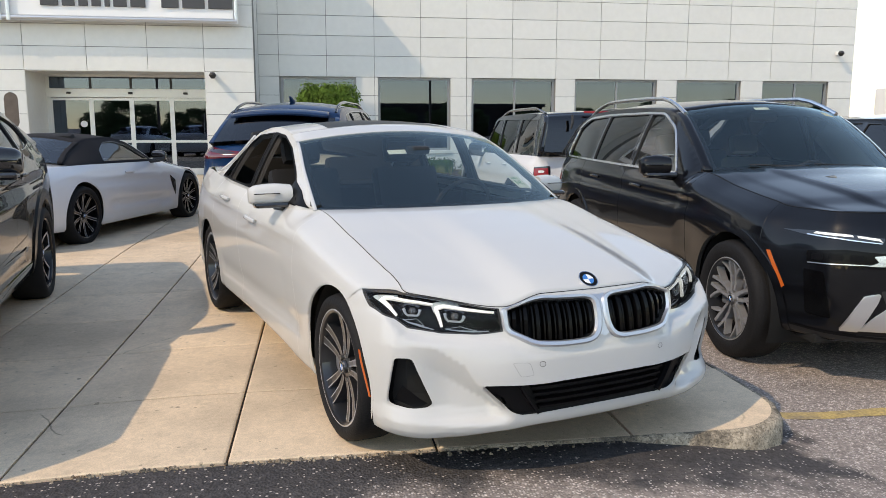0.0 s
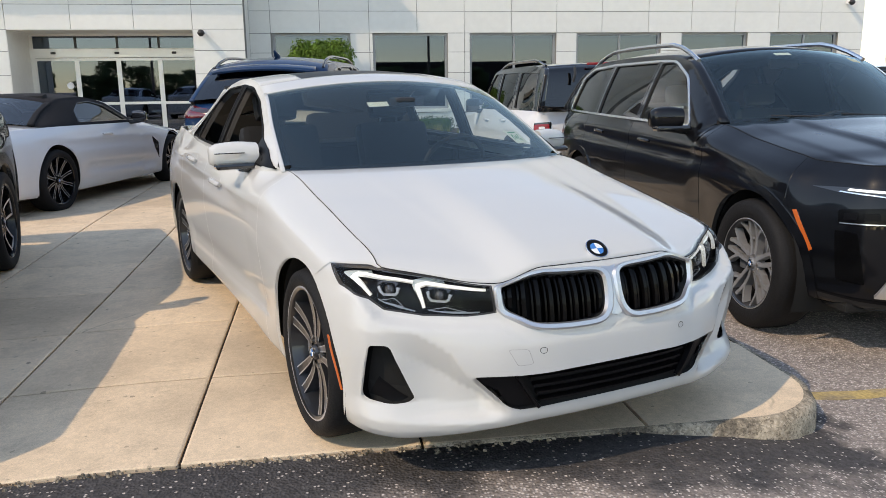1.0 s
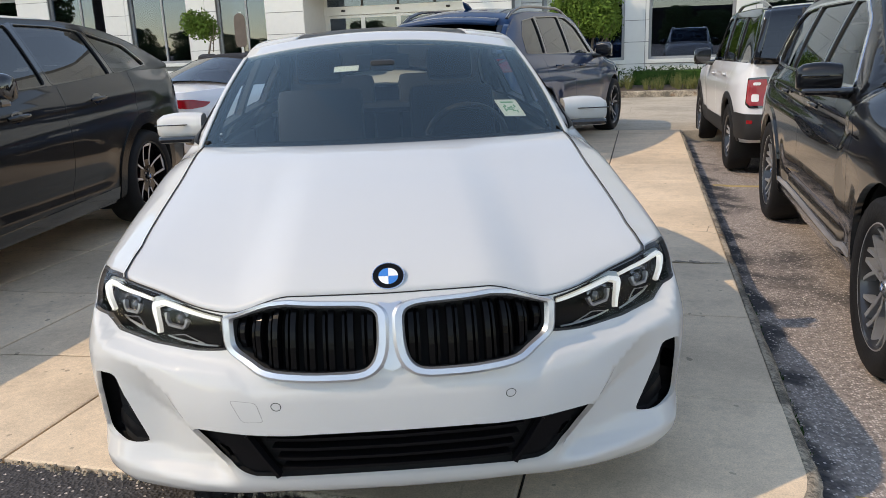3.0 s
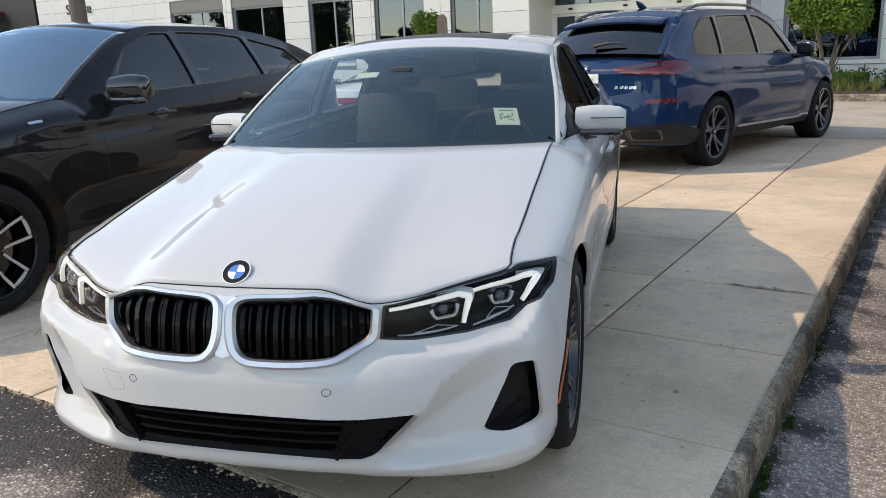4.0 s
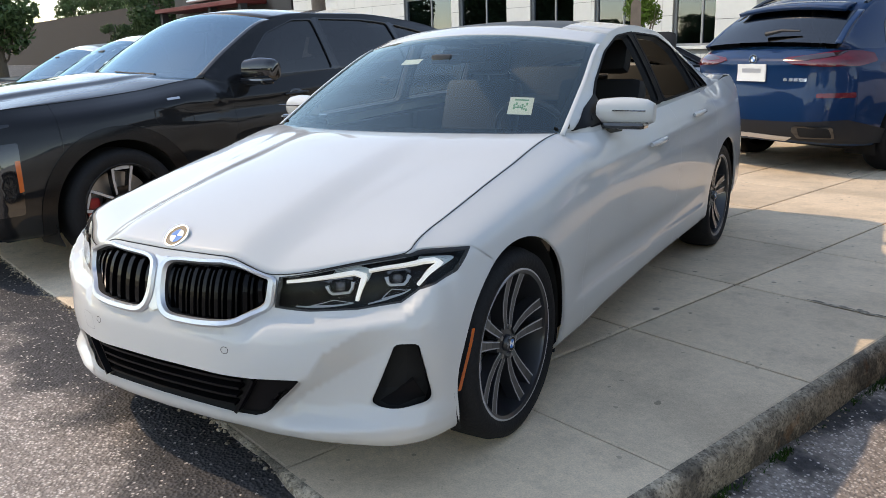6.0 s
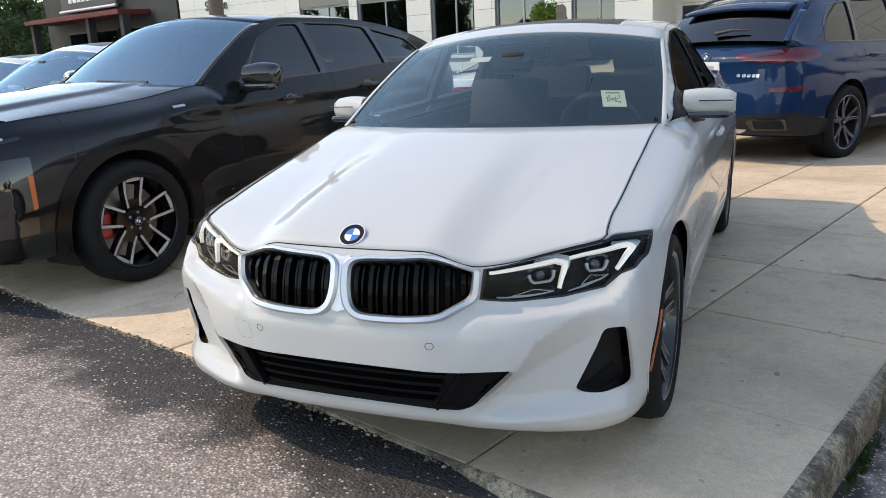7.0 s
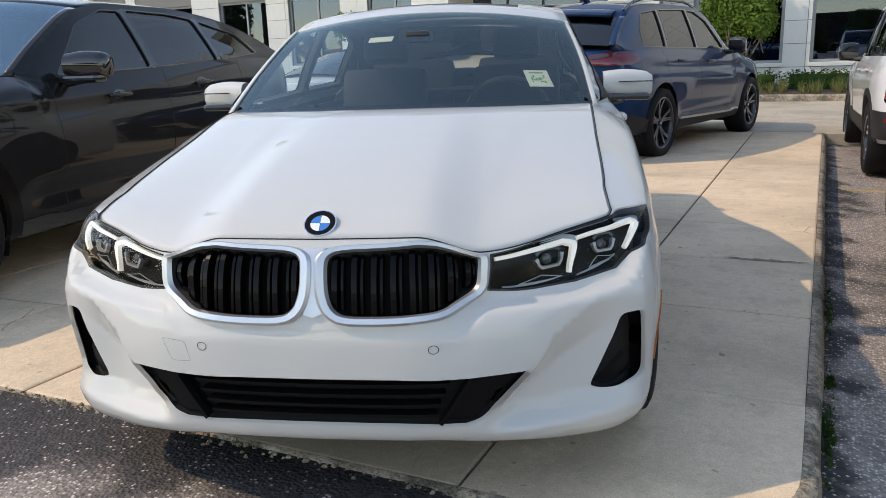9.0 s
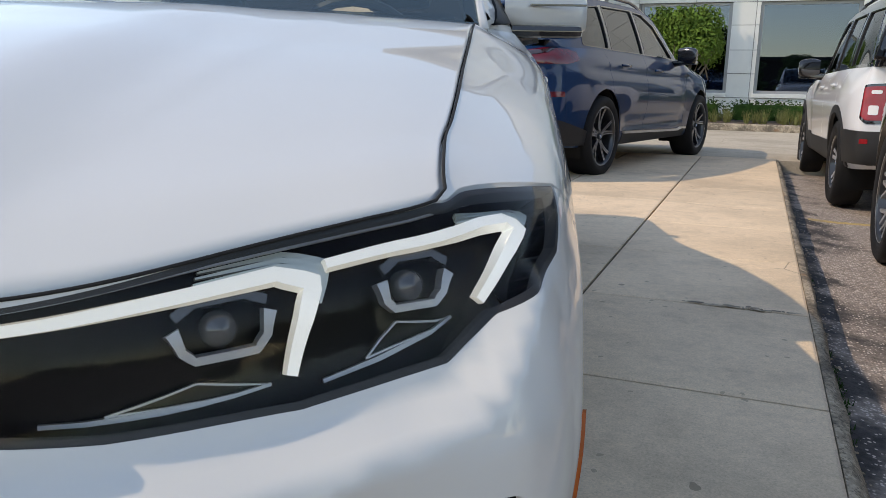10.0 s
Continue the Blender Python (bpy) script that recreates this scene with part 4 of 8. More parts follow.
CLOTH_BLACK = mat("black seat leather", (0.020, 0.020, 0.021), rough=0.6, spec=0.25)
SEAT_TAN = mat("pale seat leather", (0.35, 0.33, 0.30), rough=0.55)
SOFT_TOP = mat("black roof fabric", (0.008, 0.008, 0.011), rough=0.95, grain=0.3, scale=300, bump=0.2)
PAPER = mat("white paper tag", (0.78, 0.80, 0.78), rough=0.7)
PAPER_GREEN = mat("green print", (0.12, 0.35, 0.22), rough=0.7)
PAPER_YELLOW = mat("yellow paper tag", (0.75, 0.52, 0.04), rough=0.7)
BADGE_BLUE = mat("blue enamel", (0.03, 0.20, 0.55), rough=0.5, spec=0.2)
BADGE_WHITE = mat("white enamel", (0.8, 0.8, 0.8), rough=0.5, spec=0.2)
LED = bpy.data.materials.new("lit white light bar")
LED.use_nodes = True
LED.node_tree.nodes["Principled BSDF"].inputs["Base Color"].default_value = (0.85, 0.87, 0.86, 1)
LED.node_tree.nodes["Principled BSDF"].inputs["Roughness"].default_value = 0.25
LED.node_tree.nodes["Principled BSDF"].inputs["Emission Color"].default_value = (0.93, 1.0, 0.98, 1)
LED.node_tree.nodes["Principled BSDF"].inputs["Emission Strength"].default_value = 0.14


# ---- vehicles: parts ----
def add_wheel(car, x, y, r, rim_r, width, style, side, steer=0.0):
    """A wheel at (x, y) whose outer face looks along side * x."""
    w = new("wheel")
    w.parent = car
    w.matrix_local = Matrix.Translation((x, y, r)) @ Matrix.Rotation(math.pi if side < 0 else 0, 4, "Z") @ Matrix.Rotation(radians(steer), 4, "Z")
    n, h = 56, width / 2
    tyre = [(rim_r - 0.005, -h * 0.8), (rim_r + 0.01, -h * 0.95), (r - 0.035, -h), (r - 0.012, -h * 0.88), (r, -h * 0.55), (r + 0.001, 0), (r, h * 0.55), (r - 0.012, h * 0.88),
            (r - 0.035, h), (rim_r + 0.012, h * 0.96), (rim_r - 0.004, h * 0.84)]
    V, F = lathe(tyre, n)
    link_mesh("tyre", V, F, RUBBER, w, smooth=True, sharp=50)
    lip, bar, face = style.get("lip", RIM_GREY), style["paint"], style.get("face", RIM_GREY)
    V, F = lathe([(rim_r + 0.004, h * 0.86), (rim_r - 0.006, h * 0.90), (rim_r - 0.016, h * 0.84), (rim_r - 0.022, h * 0.6), (rim_r - 0.05, -h * 0.8)], n)
    rim = link_mesh("rim", V, F, style.get("barrel", bar), w, smooth=True, sharp=40)
    V, F = lathe([(rim_r + 0.002, h * 0.870), (rim_r - 0.003, h * 0.912), (rim_r - 0.008, h * 0.885)], n)
    link_mesh("rim_lip", V, F, lip, rim, smooth=True)
    V, F = lathe([(0.0, -h * 0.75), (rim_r - 0.04, -h * 0.75)], 40)
    link_mesh("inner_disc", V, F, INSIDE_BLACK, rim)
    V, F = lathe([(0.06, -0.01), (rim_r * 0.78, -0.01), (rim_r * 0.78, -0.035), (0.06, -0.035)], 40)
    link_mesh("brake_disc", V, F, BRAKE, w)
    part("brake_caliper", box_bm((-0.05, -rim_r * 0.80, -rim_r * 0.28), (0.035, -rim_r * 0.48, rim_r * 0.28), 0.02), style.get("caliper", BRAKE_BLUE), w)
    # spokes: twin or single bars, dark flanks with a lighter face
    xf, xh = h * 0.78, h * 0.62
    count = style["count"]
    for k in range(count):
        a = math.tau * (k + style.get("turn", 0.0)) / count
        for t, (a0, a1, w0, w1, *reach) in enumerate(style["bars"]):
            def at(rad, ang, xx):
                return Vector((xx, rad * math.sin(ang), rad * math.cos(ang)))
            pts = []
            r0, r1 = (reach[0] * rim_r, reach[1] * rim_r) if reach else (style.get("r0", 0.055), rim_r - 0.012)
            for s in np.linspace(0, 1, 5):
                rad = r0 + (r1 - r0) * s
                ang = a + a0 + (a1 - a0) * s ** style.get("bend", 1.0)
                wd = (w0 + (w1 - w0) * s) / 2
                fr = rad / rim_r
                dx = xh + (xf - xh) * fr - 0.018 * math.sin(math.pi * fr)
                pts.append((rad, ang, wd, dx))
            def strip(name, lift, shrink, depth, material, parent):
                V, F = [], []
                for rad, ang, wd, dx in pts:
                    da = wd * shrink / rad
                    V += [at(rad, ang - da, dx + lift), at(rad, ang + da, dx + lift), at(rad, ang + da * 1.15, dx - depth), at(rad, ang - da * 1.15, dx - depth)]
                for i in range(len(pts) - 1):
                    for q in range(4):
                        b = 4 * i
                        F.append((b + q, b + (q + 1) % 4, b + 4 + (q + 1) % 4, b + 4 + q))
                F.append((len(V) - 4, len(V) - 3, len(V) - 2, len(V) - 1))
                return link_mesh(name, V, F, material, parent)
            sp = strip("spoke", 0.0, 1.0, 0.045, bar, rim)
            if style.get("machined", True) and t < style.get("faces", 99):
                V, F = [], []
                for sgn in style.get("edges", (-1, 1)):
                    b = len(V)
                    for rad, ang, wd, dx in pts:
                        e0, e1 = style.get("edge_band", (0.62, 1.0)) if style.get("edges") != (0,) else (-0.8, 0.8)
                        s0 = sgn if sgn else 1
                        V += [at(rad, ang + s0 * e0 * wd / rad, dx + 0.0015), at(rad, ang + s0 * e1 * wd / rad, dx + 0.0015)]
                    F += [(b + 2 * i, b + 2 * i + 1, b + 2 * i + 3, b + 2 * i + 2) for i in range(len(pts) - 1)]
                link_mesh("spoke_face", V, F, face, rim)
    V, F = lathe([(0.0, xh + 0.006), (0.025, xh + 0.005), (0.028, xh + 0.001), (0.030, xh - 0.010), (0.060, xh - 0.014), (0.066, xh - 0.05)], 24)
    hub = link_mesh("hub", V, F, bar, w, smooth=True, sharp=30)
    badge(hub, Matrix.Translation((xh + 0.0065, 0, 0)) @ Matrix.Rotation(math.pi / 2, 4, "Y") @ Matrix.Rotation(0.4, 4, "Z"), 0.025, "hub_badge")
    for k in range(5):
        a = math.tau * k / 5 + 0.3
        V, F = lathe([(0.0, xh + 0.0), (0.009, xh - 0.002), (0.010, xh - 0.02)], 8)
        link_mesh("wheel_bolt", [(vx, vy + 0.053 * math.sin(a), vz + 0.053 * math.cos(a)) for vx, vy, vz in V], F, BRAKE, hub)
    return w


def badge(parent, m, r, name="badge"):
    """A round enamel badge in plain quarters, its face along local +z."""
    def ring(r0, r1, z0, z1, n=32, a0=0.0, a1=math.tau):
        bm = bmesh.new()
        k = max(4, int(n * (a1 - a0) / math.tau))
        rows = [[bm.verts.new((q * math.cos(a), q * math.sin(a), zz)) for q, zz in ((r0, z0), (r0, z1), (r1, z1), (r1 * 1.02, z0))] for a in np.linspace(a0, a1, k + 1)]
        for p, q in zip(rows, rows[1:]):
            for i in range(3):
                bm.faces.new((p[i], p[i + 1], q[i + 1], q[i]))
        return bm
    b = part(name, ring(0.60 * r, 0.94 * r, 0, 0.004), INTAKE_BLACK, parent, "round badge with black ring and blue and white quarters", smooth=True)
    b.matrix_local = m
    part("badge_rim", ring(0.94 * r, r, 0, 0.0055), CHROME, b)
    for k in range(4):
        part("badge_quarter", ring(0.002, 0.60 * r, 0, 0.0045, a0=k * math.pi / 2, a1=(k + 1) * math.pi / 2), BADGE_BLUE if k % 2 else BADGE_WHITE, b)
    return b


def add_mirror(car, p, w, h, d, material, side, stalk=0.12):
    """A door mirror: cap, glass side, lower edge and arm."""
    m = new("door_mirror")
    m.parent = car
    m.matrix_local = Matrix.Translation((side * p[0], p[1], p[2])) @ Matrix.Diagonal((side, 1, 1, 1))
    rows, n = [], 20
    for j, t in enumerate(np.linspace(0, 1, 9)):
        x = w * t
        hh = h * (0.80 + 0.28 * math.sin(math.pi * min(1, t * 0.8 + 0.1))) * (1 if t < 0.93 else 0.8)
        dd = d * (1 - 0.35 * t) * (1 if t < 0.93 else 0.85)
        ring = []
        for k in range(n):
            a = math.tau * k / n
            c, s = math.cos(a), math.sin(a)
            ring.append((x, 0.35 * d * t - dd * 0.5 * abs(c) ** 0.8 * (1 if c > 0 else -0.75), h * 0.5 + (hh / 2) * abs(s) ** 0.72 * math.copysign(1, s) - 0.01 * t))
        rows.append(ring)
    V = [q for r in rows for q in r]
    F = [(j * n + k, j * n + (k + 1) % n, (j + 1) * n + (k + 1) % n, (j + 1) * n + k) for j in range(8) for k in range(n)]
    F += [tuple(range(n))[::-1], tuple(8 * n + k for k in range(n))]
    cap = link_mesh("mirror_cap", V, F, material, m, smooth=True, sharp=60)
    part("mirror_lamp", box_bm((w * 0.30, -d * 0.40, h * 0.52), (w * 0.97, -d * 0.30, h * 0.57), 0.004), GLOSS_BLACK, m)
    part("mirror_base", box_bm((-0.07, -d * 0.38, -h * 0.16), (w * 0.94, d * 0.24, h * 0.12), 0.016), GLOSS_BLACK, m)
    bm = bmesh.new()
    add_tube(bm, [(0.08, 0, -0.0), (-stalk * 0.5, -0.005, -0.025), (-stalk, 0.0, -0.05)], [0.03, 0.026, 0.036], 10)
    part("mirror_arm", bm, GLOSS_BLACK, m, smooth=True)
    return m


def add_seat(car, x, y, z, w, material, head=True):
    s = new("seat")
    s.parent = car
    s.matrix_local = Matrix.Translation((x, y, z))
    part("seat_base", box_bm((-w / 2, -0.30, 0), (w / 2, 0.25, 0.16), 0.05), material, s, smooth=True)
    tilt = Matrix.Translation((0, 0.22, 0.1)) @ Matrix.Rotation(radians(-20), 4, "X")
    part("seat_back", box_bm((-w / 2, -0.07, 0), (w / 2, 0.07, 0.58), 0.055, tilt), material, s, smooth=True)
    if head:
        part("headrest", box_bm((-0.13, -0.05, 0.62), (0.13, 0.06, 0.80), 0.045, tilt), material, s, smooth=True)
    return s


def make_car(spec, m):
    """A vehicle from its spec: skirt panels, hood, cabin, glass, wheels, lamps. The front axle's middle on the ground is the origin, y to the tail."""
    car = empty(spec["name"], m, spec["label"], spec.get("category", "car"), spec.get("group", ""))
    sk = Skirt(spec["outline"], spec["keys"], spec.get("sculpt"))
    col, step = spec["paint"], spec.get("step", 0.05)
    wb, r, ar, az = spec["wheelbase"], spec["wheel_r"], spec["arch_r"], spec["wheel_r"]
    info = {"car": car, "skirt": sk}
    holes = []
    # wheel arches
    for yc in (0.0, wb):
        ring = [sk.side(yc + ar * math.sin(a), az + ar * math.cos(a)) for a in np.linspace(-2.2, 2.2, 41)]
        ring = [q for q in ring if q[1] > -0.2]
        holes.append([(ring[0][0], -0.3)] + ring + [(ring[-1][0], -0.3)])
    front_end, door0, door1, door2 = spec["cuts"]
    lines = []
    for y, (lean0, lean1) in ((front_end, spec.get("bumper_lean", (0.0, 0.0))), (door0, (0.0, 0.02)), (door1, (0.0, 0.05)), (door2, (-0.05, 0.18))):
        if y is not None:
            lines.append([(sk.side(y, 0.5)[0] + lean0 + (lean1 - lean0) * v, v) for v in np.linspace(-0.02, 1.02, 24)])
    if spec.get("front_line"):
        lines[0] = spec["front_line"](sk)
    tail_y = spec.get("tail_cut")
    if tail_y:
        lines.append([(sk.side(tail_y, 0.6)[0], v) for v in np.linspace(-0.02, 1.02, 24)])
    gaps = [[(u, v) for u, v in gap([(u, v * sk.H) for u, v in ln])] for ln in lines]
    gaps = [[(u, v / sk.H) for u, v in g] for g in gaps]
    sill_v = spec.get("sill_v", 0.10)
    if door0 is not None:
        a, b = lines[1][0][0], lines[-2 if tail_y else -1][0][0]
        g = gap([(u, sill_v * sk.H) for u in np.linspace(a, b, 40)])
        gaps.append([(u, v / sk.H) for u, v in g])
    holes += gaps + spec.get("holes", lambda s: [])(sk)
    edge = [np.array(ln) for ln in lines]

    def keep(u, v):
        z = np.zeros(len(u), int)
        for k, ln in enumerate(edge):
            z += u > np.interp(v, ln[:, 1], ln[:, 0])
        lower = (v < sill_v) & (z >= 2) & (z <= len(edge) - (1 if not tail_y else 2))
        z[lower] = 20
        return z

    uv, fs, which = cut(sk, [(0, 0), (sk.end, 0), (sk.end, 1), (0, 1)], holes, keep, step)
    names = ["front_bumper", "front_fender", "front_door", "rear_door", "rear_quarter", "tailgate"]
    if spec.get("doors", 4) == 2:
        names = ["front_bumper", "front_fender", "front_door", "rear_quarter", "tailgate"]
    for k in np.unique(which):
        f = fs[which == k]
        nm = "side_sill" if k == 20 else names[min(k, len(names) - 1)]
        both = nm in ("front_bumper", "tailgate")
        for sides in ([(1, -1)] if both else [(1,), (-1,)]):
            V, F, N = build_cut(sk, uv, f, sides)
            link_mesh(nm, V, F, col if k != 20 else spec.get("sill_paint", col), car, smooth=True, normals=N)
    # black sheets added behind the panels so the shut lines look unlit
    us = np.concatenate([np.linspace(0, sk.at_y(-ar * 1.05), 14), np.linspace(sk.at_y(ar * 1.05), sk.at_y(wb - ar * 1.05), 14), np.linspace(sk.at_y(wb + ar * 1.05), sk.end, 14)])
    vs = np.linspace(0.03, 0.97, 9)
    for s in (1, -1):
        for block in (us[:14], us[14:28], us[28:]):
            V, F, b = [], [], 0
            for u in block:
                q = sk.place(np.full(9, u), vs) - sk.normal(np.full(9, u), vs) * spec.get("lining", 0.05)
                q[:, 0] = np.maximum(q[:, 0], 0)
                V += [tuple(p * [s, 1, 1]) for p in q]
            F += [(b + i * 9 + j, b + i * 9 + j + 1, b + (i + 1) * 9 + j + 1, b + (i + 1) * 9 + j) for i in range(13) for j in range(8)]
            link_mesh("inner_lining", V, F, INSIDE_BLACK, car)
    W = max(p[0] for p in spec["outline"])
    yr = spec["outline"][-1][1]
    part("underbody", box_bm((-W + 0.22, spec["outline"][0][1] + 0.25, 0.17 if spec["wheel_r"] < 0.35 else 0.25), (W - 0.22, yr - 0.45, 0.31), 0.02), INSIDE_BLACK, car)
    for yc in (0.0, wb):
        for s in (1, -1):
            V, F = lathe([(ar + 0.012, W - 0.05), (ar + 0.02, W - 0.36), (0.05, W - 0.37)], 24, start=-2.0, span=4.0)
            link_mesh("wheel_liner", [(vx * s, vy + yc, vz + az) for vx, vy, vz in V], F, INSIDE_BLACK, car, smooth=True)
    if spec.get("arch_trim"):
        for yc in (0.0, wb):
            a_out = spec["arch_trim"]
            loop_in = [sk.side(yc + (ar - 0.001) * math.sin(a), az + (ar - 0.001) * math.cos(a)) for a in np.linspace(-1.95, 1.95, 40)]
            loop_out = [sk.side(yc + (ar + a_out) * math.sin(a), az + (ar + a_out) * math.cos(a)) for a in np.linspace(-1.95, 1.95, 40)]
            loop = [q for q in loop_in if q[1] > 0] + [q for q in loop_out if q[1] > 0][::-1]
            for s in (1, -1):
                skin("arch_trim", sk, loop, spec.get("arch_paint", TRIM_BLACK), car, 0.05, lift=0.012, depth=0.03, sides=(s,))
    # top surfaces
    rail = Curve(spec["rail"])  # y -> x, z
    ya, yroof, yglass, yc2 = spec["tops"]
    sag, crown = Curve(spec["sag"]), Curve(spec["crown"])

    def arc(y, a):
        x, z = rail(y)[0]
        sg, cr = sag(y)[0, 0], crown(y)[0, 0]
        a = np.asarray(a, float)
        return np.c_[a * x, np.full(len(a), y) - sg * (1 - a**2), z + cr * (1 - a**2)]

    cols = np.linspace(-1, 1, 25)
    # hood
    uc, ua = sk.near(spec["hood_corner"])[0], sk.at_y(ya)
    rows_b, nb = np.linspace(0, 1, 40), spec.get("hood_cols", 65)
    colh = np.sin(np.linspace(-1, 1, nb) * math.pi / 2) * 0.5 + np.linspace(-1, 1, nb) * 0.5
    fu = np.abs(colh) * uc
    front = sk.place(fu, np.ones(nb))
    front[:, 0] *= np.sign(colh)
    su = uc + (ua - uc) * rows_b
    sidep = sk.place(su, np.ones(len(su)))
    cow_x = sidep[-1, 0]
    back = np.c_[colh * cow_x, sidep[-1, 1] - sag(ya)[0, 0] * (1 - colh**2), sidep[-1, 2] + spec.get("cowl_crown", 0.03) * (1 - colh**2)]
    rows = []
    for b, e in zip(rows_b, sidep):
        left, right = e * [-1, 1, 1], e
        f = (colh[:, None] + 1) / 2
        q = (1 - b) * front + b * back + (1 - f) * left + f * right \
            - ((1 - b) * (1 - f) * front[0] + (1 - b) * f * front[-1] + b * (1 - f) * back[0] + b * f * back[-1])
        q[:, 2] += spec.get("hood_crown", 0.02) * (1 - colh**2) * (4 * b * (1 - b)) ** 0.8
        for a0, a1, wd, hh in spec.get("creases", []):
            c = a0 + (a1 - a0) * b
            q[:, 2] += hh * min(1, b * 5) * (0.5 - 0.5 * np.tanh((np.abs(colh) - c) / wd)) * (1 - 0.6 * b)
        q[:, 0] *= 0.994
        q[:, 1] += 0.007 * (1 - b) ** 6
        q[:, 2] += spec.get("hood_lift", 0.0)
        rows.append(q)
    info["hood"] = grid_mesh("hood", rows, col, car, thick=0.012)
    # cowl between hood and screen; black, run on under the glass to block stray sun
    cowl = [back * [0.99, 1, 1] + [0, dy, dz] for dy, dz in ((-0.09, -0.035), (0.0, -0.022), (0.12, -0.030), (0.27, -0.032))]
    grid_mesh("cowl", cowl, INSIDE_BLACK, car)
    # black strip under the hood's edge that stands in for shade in the gap
    V, F = [], []
    for u in np.linspace(0, ua, 60):
        p, n = sk.place(u, 1.0)[0], sk.normal(u, 1.0)[0]
        t = sk.place(u, 1.0)[0] - sk.place(u, 0.985)[0]
        t /= np.linalg.norm(t)
        i = np.array([np.interp(u, sk.u, sk.n[:, 0]), np.interp(u, sk.u, sk.n[:, 1]), 0.0])
        V += [p - n * 0.008 - t * 0.004, p - n * 0.012 - i * 0.022 - [0, 0, 0.010]]
    V += [v * [-1, 1, 1] for v in V[:120]]
    F = [(b + 2 * i, b + 2 * i + 1, b + 2 * i + 3, b + 2 * i + 2) for b in (0, 120) for i in range(59)]
    link_mesh("hood_channel", V, F, INSIDE_BLACK, car)
    # thin black tube along the hood's shut line, drawn in place of its shade
    bm = bmesh.new()
    line = [sk.place(u, 1.0)[0] + sk.normal(u, 1.0)[0] * 0.0005 for u in np.concatenate([np.linspace(0, uc, 50), np.linspace(uc, ua, 40)[1:]])]
    for sg in (1, -1):
        add_tube(bm, [p * [sg, 1, 1] for p in line], spec.get("gap_line_r", 0.0021), 6)
    part("hood_gap_line", bm, INSIDE_BLACK, car, smooth=True)
    # deck behind the rear glass
    ud0 = sk.at_y(yc2)
    e0 = sk.place(ud0, 1.0)[0]
    tu = np.linspace(sk.end, sk.near(spec["deck_corner"])[0], 9)
    tail = sk.place(tu, np.ones(9))
    tail = np.concatenate([tail[::-1] * [-1, 1, 1], tail[1:]])
    cold = tail[:, 0] / max(tail[:, 0])
    lead = np.c_[cold * e0[0], np.full(len(cold), e0[1]), e0[2] + crown(yc2)[0, 0] * (1 - cold**2)]
    grid_mesh("rear_deck", [lead + (tail - lead) * t for t in np.linspace(0, 1, 6)], spec.get("deck_paint", col), car, thick=0.012)
    # windscreen, roof, rear glass
    gl, pil = spec.get("screen_inset", 0.925), spec.get("pillar_paint", col)
    ys = np.linspace(ya, yroof, 15)
    band = np.linspace(-gl, gl, 21)
    ws = grid_mesh("windscreen", [arc(y, band) for y in ys], spec.get("screen_glass", SCREEN_GLASS), car)
    ws.visible_shadow = False
    # dark printed border of the screen
    for y0, y1 in ((ya, ya + (yroof - ya) * 0.05), (yroof - (yroof - ya) * 0.05, yroof)):
        grid_mesh("screen_border", [arc(y, band) - [0, 0, 0.004] for y in np.linspace(y0, y1, 3)], GLOSS_BLACK, car)
    for s in (-1, 1):
        grid_mesh("screen_border", [arc(y, s * np.linspace(gl - 0.04, gl, 3)) - [0, 0, 0.004] for y in ys], GLOSS_BLACK, car)
        grid_mesh("front_pillar", [arc(y, s * np.linspace(gl, 1.0, 4)) for y in ys], pil, car, thick=0.006)
        grid_mesh("pillar_lining", [arc(y, s * np.linspace(gl - 0.03, 0.99, 4)) - [s * 0.012, -0.02, 0.024] for y in ys], CLOTH_BLACK, car)
    yr_rows = np.linspace(yroof, yglass, 17)
    hole = spec.get("roof_glass")
    if hole:
        y0, y1, a1 = hole
        for lo, hi, a, b in ((yroof, y0, -1, 1), (y1, yglass, -1, 1), (y0, y1, -1, -a1), (y0, y1, a1, 1)):
            grid_mesh("roof", [arc(y, np.linspace(a, b, 21)) for y in np.linspace(lo, hi, 9)], spec.get("roof_paint", col), car, thick=0.02)
        grid_mesh("roof_glass", [arc(y, np.linspace(-a1 + 0.008, a1 - 0.008, 21)) + [0, 0, -0.003] for y in np.linspace(y0 + 0.006, y1 - 0.006, 9)], INTAKE_BLACK, car)
    else:
        grid_mesh("roof", [arc(y, cols) for y in yr_rows], spec.get("roof_paint", col), car, thick=0.02)
    ys = np.linspace(yglass, yc2, 11)
    rg = grid_mesh("rear_window", [arc(y, band) for y in ys], spec.get("rear_glass", CAR_GLASS), car)
    rg.visible_shadow = False
    for s in (-1, 1):
        grid_mesh("rear_pillar", [arc(y, s * np.linspace(gl, 1.0, 4)) for y in ys], spec.get("roof_paint", col), car, thick=0.02)
    # cabin flanks with window openings
    top_y = np.linspace(ya - 0.02, yc2 + 0.02, 60)
    bp = sk.place([sk.at_y(y) for y in top_y], np.ones(60))
    belt = Curve(np.c_[top_y, bp[:, 0] - 0.004, bp[:, 2] - 0.002])
    fl = Flank(belt, rail, spec.get("bulge", 0.012))
    yy = np.linspace(ya + 0.002, yc2 - 0.002, 70)
    loop = [(y, float(belt(y)[0, 1])) for y in yy] + [(y, max(float(rail(y)[0, 1]), float(belt(y)[0, 1]) + 0.001)) for y in yy[::-1]]
